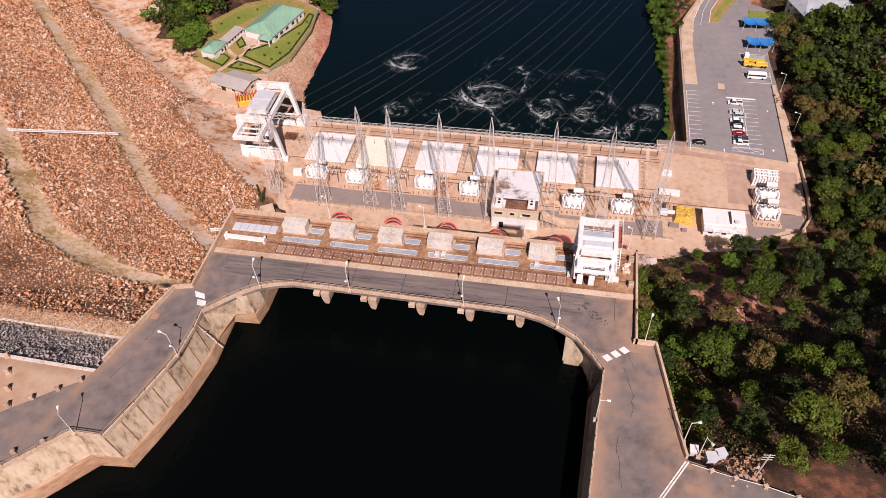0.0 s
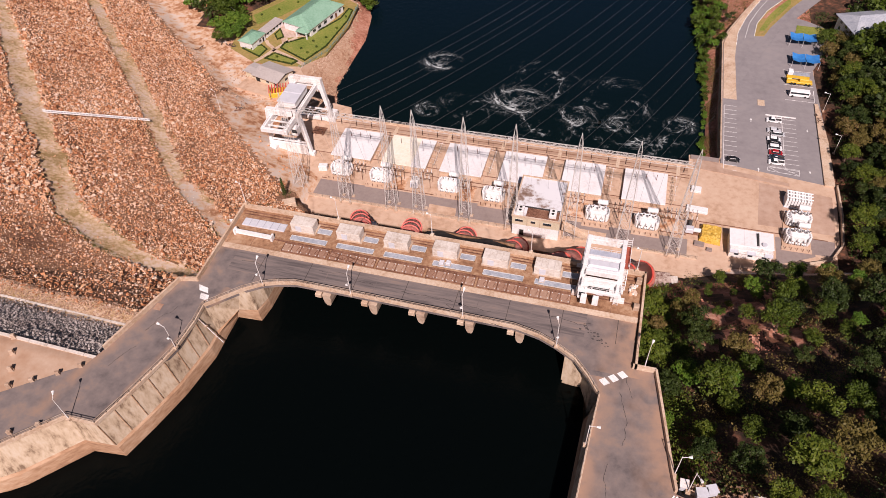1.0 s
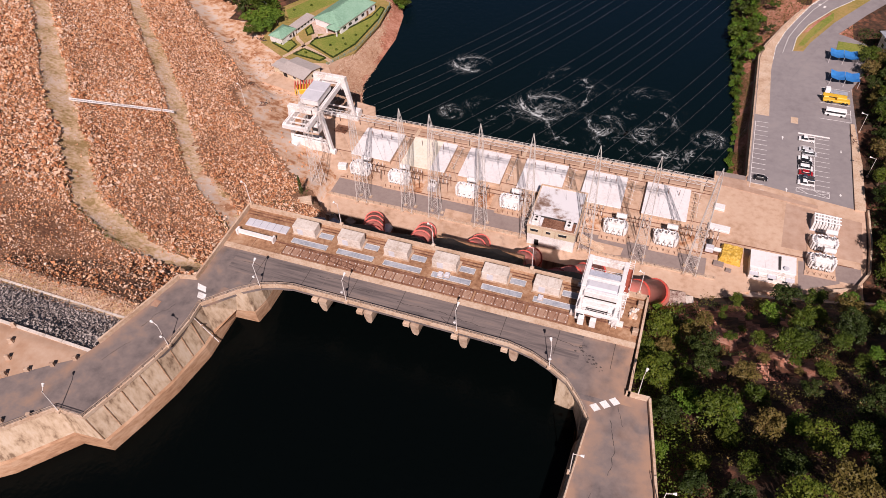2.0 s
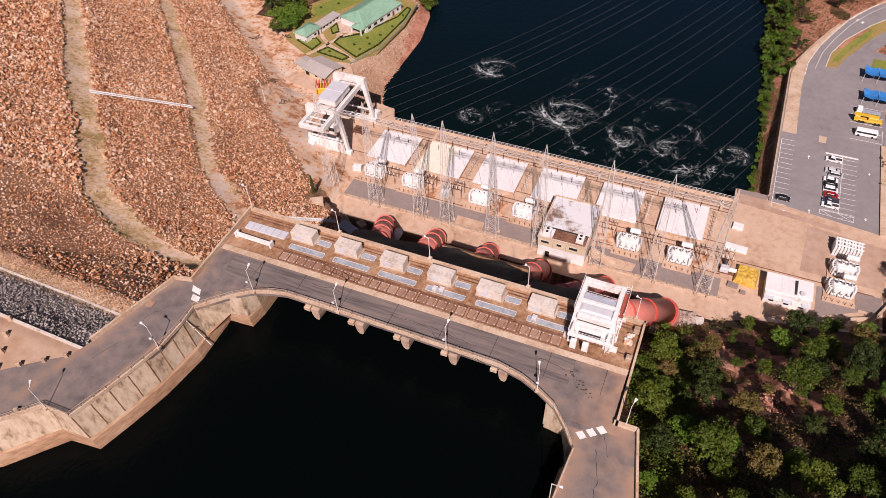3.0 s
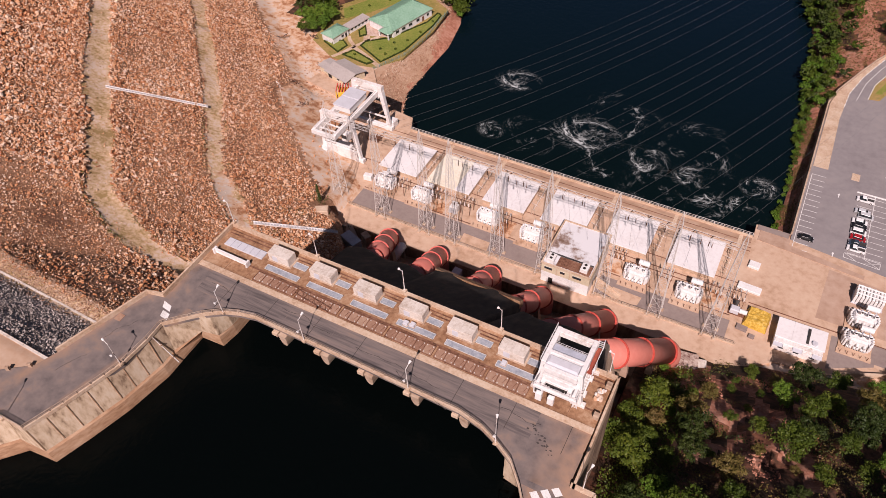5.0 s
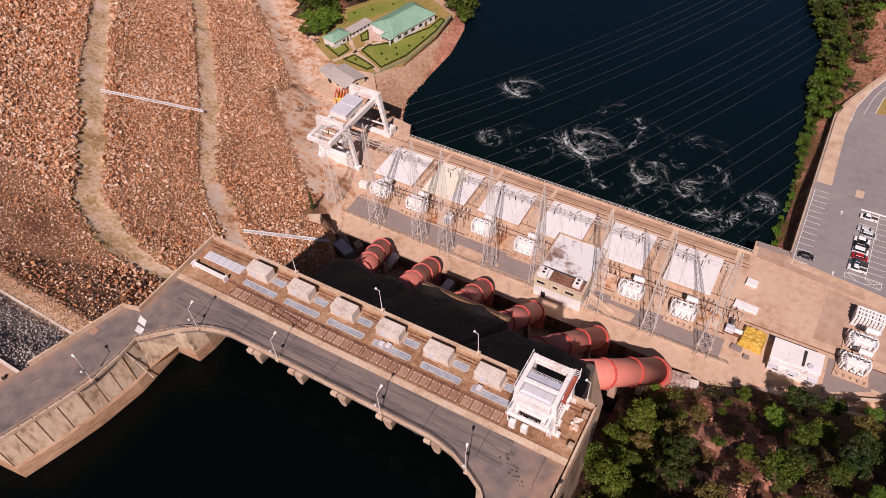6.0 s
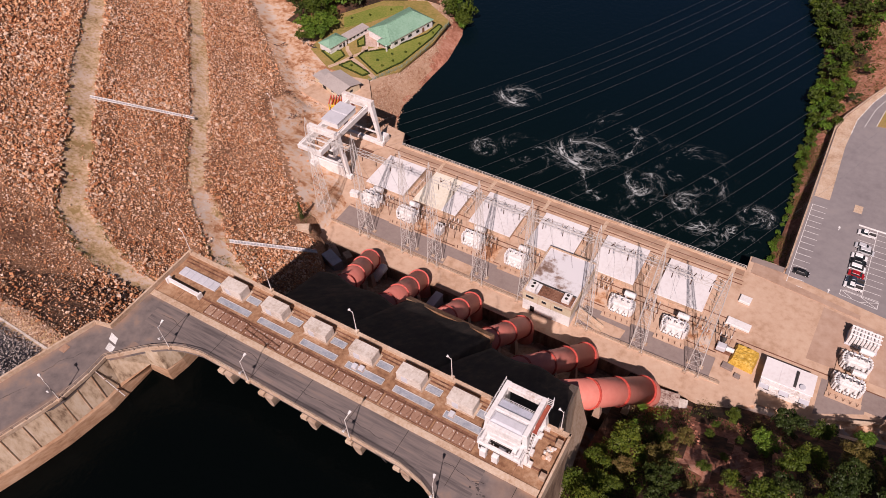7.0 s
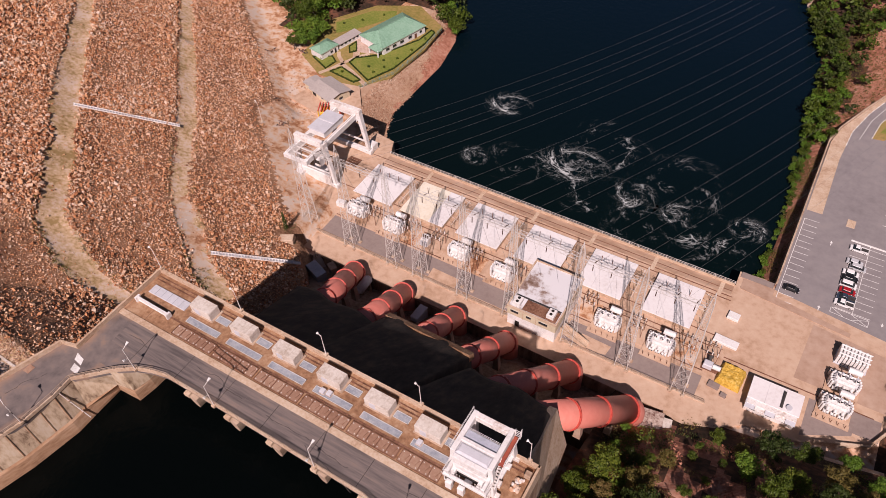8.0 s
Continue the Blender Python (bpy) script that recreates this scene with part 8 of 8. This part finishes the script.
scatter(140, (53, 150, -150, -38), 6.2, hill_test, (0, 0, 1, 1, 3, 3, 4, 5, 2, 6), "trees on the hillside", 0.5, 1.08)
scatter(16, (48.5, 66, -88, -57), 3.2, lambda x, y: abs(x - (53 - 0.38 * (-45.5 - y))) > 6 and x > 51 and y < -63, (0, 4, 6, 6), "bushes beside the outer penstock", 0.24, 0.42)
scatter(14, (66, 88, -90, -50), 4.5, lambda x, y: True, (0, 5, 6), "small trees on the scree", 0.28, 0.42)
scatter(62, (114, 128, -38, 96), 4.4, lambda x, y: x > 115.5 + 0.3 * max(0, y - 100), (1, 2, 3, 3, 2, 5, 5), "trees beside the parking", 0.7, 1.1)
scatter(300, (122, 190, -120, 190), 5.2, lambda x, y: x > 127 + 0.3 * max(0, y - 110) and not (118 < x < 146 and 88 < y < 112), (0, 1, 2, 3, 3, 2, 5), "", 0.9, 1.4, True)
scatter(190, (62, 76, 17, 100), 1.8, lambda x, y: dry(x, y) and x < 71.6, (0, 4, 4, 6, 6), "", 0.25, 0.45, True)
scatter(150, (40, 78, 90, 200), 2.6, lambda x, y: dry(x, y) and float(dist_line(np.array([x]), np.array([y]), SHORE_R)[0]) < 9, (0, 4, 4, 6), "", 0.45, 0.75, True)
scatter(220, (30, 150, 108, 280), 4.6, lambda x, y: dry(x, y) and (x < 80 or y > 165 + 0.2 * (x - 60)) and not (x > 96 and y < 190), (0, 1, 3, 3, 4), "", 0.6, 1.0, True)
scatter(240, (-260, -74, 56, 200), 4.4, lambda x, y: dry(x, y) and ((y > 100 and x < -80 - 0.5 * (y - 100)) or (y > 94 and -86 < x < -77) or (x < -123 and y > 92 + 0.3 * (-123 - x)) or (-166 < x < -126 and y > 58 + 0.35 * abs(x + 138))), (0, 1, 3, 3, 2, 4), "", 0.8, 1.25, True)
scatter(90, (-160, -80, 78, 135), 3.8, lambda x, y: dry(x, y) and not bool(inside(np.array([x]), np.array([y]), GARDEN)[0]) and float(dist_line(np.array([x]), np.array([y]), GARDEN + GARDEN[:1])[0]) > 1.5 and (y > 92 or x < -132), (0, 1, 4, 3, 4), "", 0.7, 1.1, True)
for x, y, k, s in ((-132, 57, 4, 1.5), (-137, 62, 1, 1.2), (-128, 60, 4, 1.2), (-140, 70, 4, 1.5), (-128, 52.5, 4, 0.5), (-83, 98, 1, 0.9), (-88, 103, 3, 0.9), (-80, 103, 4, 0.7), (54.6, -55.4, 4, 0.42), (51.4, -84, 0, 0.7), (53.5, -90, 6, 0.9), (51.2, -95, 0, 0.95), (54.5, -99, 1, 0.9), (50.6, -79, 6, 0.5), (61, -106, 4, 0.9), (66, -111, 1, 0.95), (82.7, -56, 4, 1.0), (61.5, -66, 6, 0.5), (-130.5, 49, 4, 1.0), (-136, 52, 4, 1.4), (-128.5, 54, 4, 0.9), (-133, 45.5, 0, 0.8), (91, 145, 3, 0.9), (96.5, 151, 1, 0.9), (101, 158, 3, 1.0), (127, 90, 3, 1.0), (132, 88, 1, 1.1)):
    tree(x, y, float(height(x, y)) - 0.2, k, s, TR.uniform(0, 360), "single trees")
for mn in sorted({m for m, _ in WOODS}):
    v = np.concatenate([w for m, w in WOODS if m == mn])
    tagged(part("distant_woods", quad_mesh("distant_woods", v, bpy.data.materials[mn]), None), "dense distant woods on the river banks and hills", "woods", "", "stuff")
# slim cypress beside the plinth
cy_ = thing("cypress_tree", "slim dark green cypress tree beside the yard", "tree", "", (-60.8, -45.6, float(height(-60.8, -45.6)) - 0.3))
part("trunk", MB().cyl((0, 0, -0.5), (0, 0, 2.5), 0.14, 7, 0.09), M["bark"], cy_)
rg = np.random.default_rng(3)
part("crown", quad_mesh("crown", leaf_cloud(rg, [((0, 0, 1.0 + 0.55 * i), 0.62 * (1 - i / 15) + 0.15) for i in range(13)], 1500, 0.13), M["leaf_dark"]), None, cy_)
# undergrowth
def ground_cover(name, label, n, box, test, matname, leaf, hgt, seed):
    rg = np.random.default_rng(seed)
    x, y = rg.uniform(box[0], box[1], n), rg.uniform(box[2], box[3], n)
    m = test(x, y)
    x, y = x[m], y[m]
    z = height(x, y)
    k = len(x)
    p = np.stack([x, y, z + rg.uniform(0.1, hgt, k)], -1)
    nr = rg.normal(scale=0.6, size=(k, 3)) + np.array([0, 0, 0.8])
    nr /= np.linalg.norm(nr, axis=1, keepdims=True)
    t = np.cross(nr, rg.normal(size=(k, 3)))
    t /= np.linalg.norm(t, axis=1, keepdims=True)
    b = np.cross(nr, t)
    s = (leaf * rg.uniform(0.5, 1.5, k))[:, None]
    v = np.stack([p - t * s, p - b * s * 0.6, p + t * s, p + b * s * 0.6], 1).reshape(-1, 3)
    tagged(part(name, quad_mesh(name, v, M[matname]), None), label, "undergrowth", "", "stuff")


def patchy(x, y, f=0.17, c=0.0):
    return np.sin(x * f + 1.7 * np.sin(y * f * 0.8)) + np.cos(y * f * 1.1 + np.sin(x * f * 1.3)) > c


ground_cover("undergrowth", "dry brown and green undergrowth between the trees", 26000, (50, 118, -140, -40), lambda x, y: (x > 50.5) & ~((x > 66) & (x < 88) & (y > -92) & (y < -50) & patchy(x, y, 0.5, -1.0)) & (patchy(x, y, 0.3, -0.6)) & ~((x < 66) & (y > -49)) & ~((x < 112) & (y > -41)), "leaf_dry", 0.2, 0.8, 1)
# dark leaf colour here stands in for tree shade in the gaps
ground_cover("undergrowth", "green undergrowth between the trees", 24000, (50, 118, -140, -42), lambda x, y: (x > 50.5) & ~((x > 66) & (x < 88) & (y > -92) & (y < -50) & patchy(x, y, 0.4, -0.8)) & (patchy(x, y, 0.21, 0.3)) & ~((x < 66) & (y > -49)) & ~((x < 112) & (y > -41)), "leaf_dark", 0.22, 1.1, 2)
ground_cover("undergrowth", "dark bushy undergrowth below the trees", 26000, (112.8, 152, -60, 120), lambda x, y: (x > 113.5) & patchy(x, y, 0.2, -0.9), "leaf_dark", 0.34, 1.8, 11)
ground_cover("undergrowth", "dry red brown scrub between wall and bank trees", 11000, (70.8, 75.6, 14, 140), lambda x, y: patchy(x, y, 0.35, -0.5), "leaf_dry", 0.18, 0.7, 12)
ground_cover("undergrowth", "dry brown scrub on the river bank", 14000, (70, 112, 96, 190), lambda x, y: (dist_line(x, y, SHORE_R) > 5) & ~inside(x, y, PARKING) & (dist_line(x, y, PARKING) > 1.0), "leaf_dry", 0.25, 0.9, 14)
ground_cover("undergrowth", "green bushes against the wing wall", 12000, (49.4, 62, -138, -52), lambda x, y: (x > np.interp(y, [-140, -122, -100, -70, -52], [56.5, 53, 49.8, 50, 58])) & patchy(x, y, 0.35, -0.9), "leaf", 0.22, 2.2, 16)
ground_cover("undergrowth", "green creepers on the river bank", 16000, (64, 76, 15, 110), lambda x, y: (height(x, y) > -8.2) & (x < 71.2), "leaf_bright", 0.2, 0.8, 5)
ground_cover("slope_grass", "tufts of green and dry grass beside the benches", 25000, (-150, -46, -122, 20), lambda x, y: ((np.abs(dist_line(x, y, BENCH_2) - 2.2) < 1.3) | (np.abs(dist_line(x, y, BENCH_1) - 2.8) < 1.6)) & patchy(x, y, 0.25, 0.8), "leaf_dry", 0.10, 0.2, 6)
ground_cover("slope_grass", "green grass on the lower bench", 40000, (-110, -46, -110, -20), lambda x, y: ((np.abs(dist_line(x, y, BENCH_2) - 3.2) < 0.6) | ((np.abs(dist_line(x, y, BENCH_1) - 3.4) < 0.8) & (y < -78))) & patchy(x, y, 0.3, -0.2), "leaf", 0.14, 0.4, 9)
ground_cover("slope_grass", "green grass tufts near the rock toe", 5000, (-66, -50, -84, -40), lambda x, y: patchy(x, y, 0.5, 0.9), "leaf", 0.12, 0.35, 7)
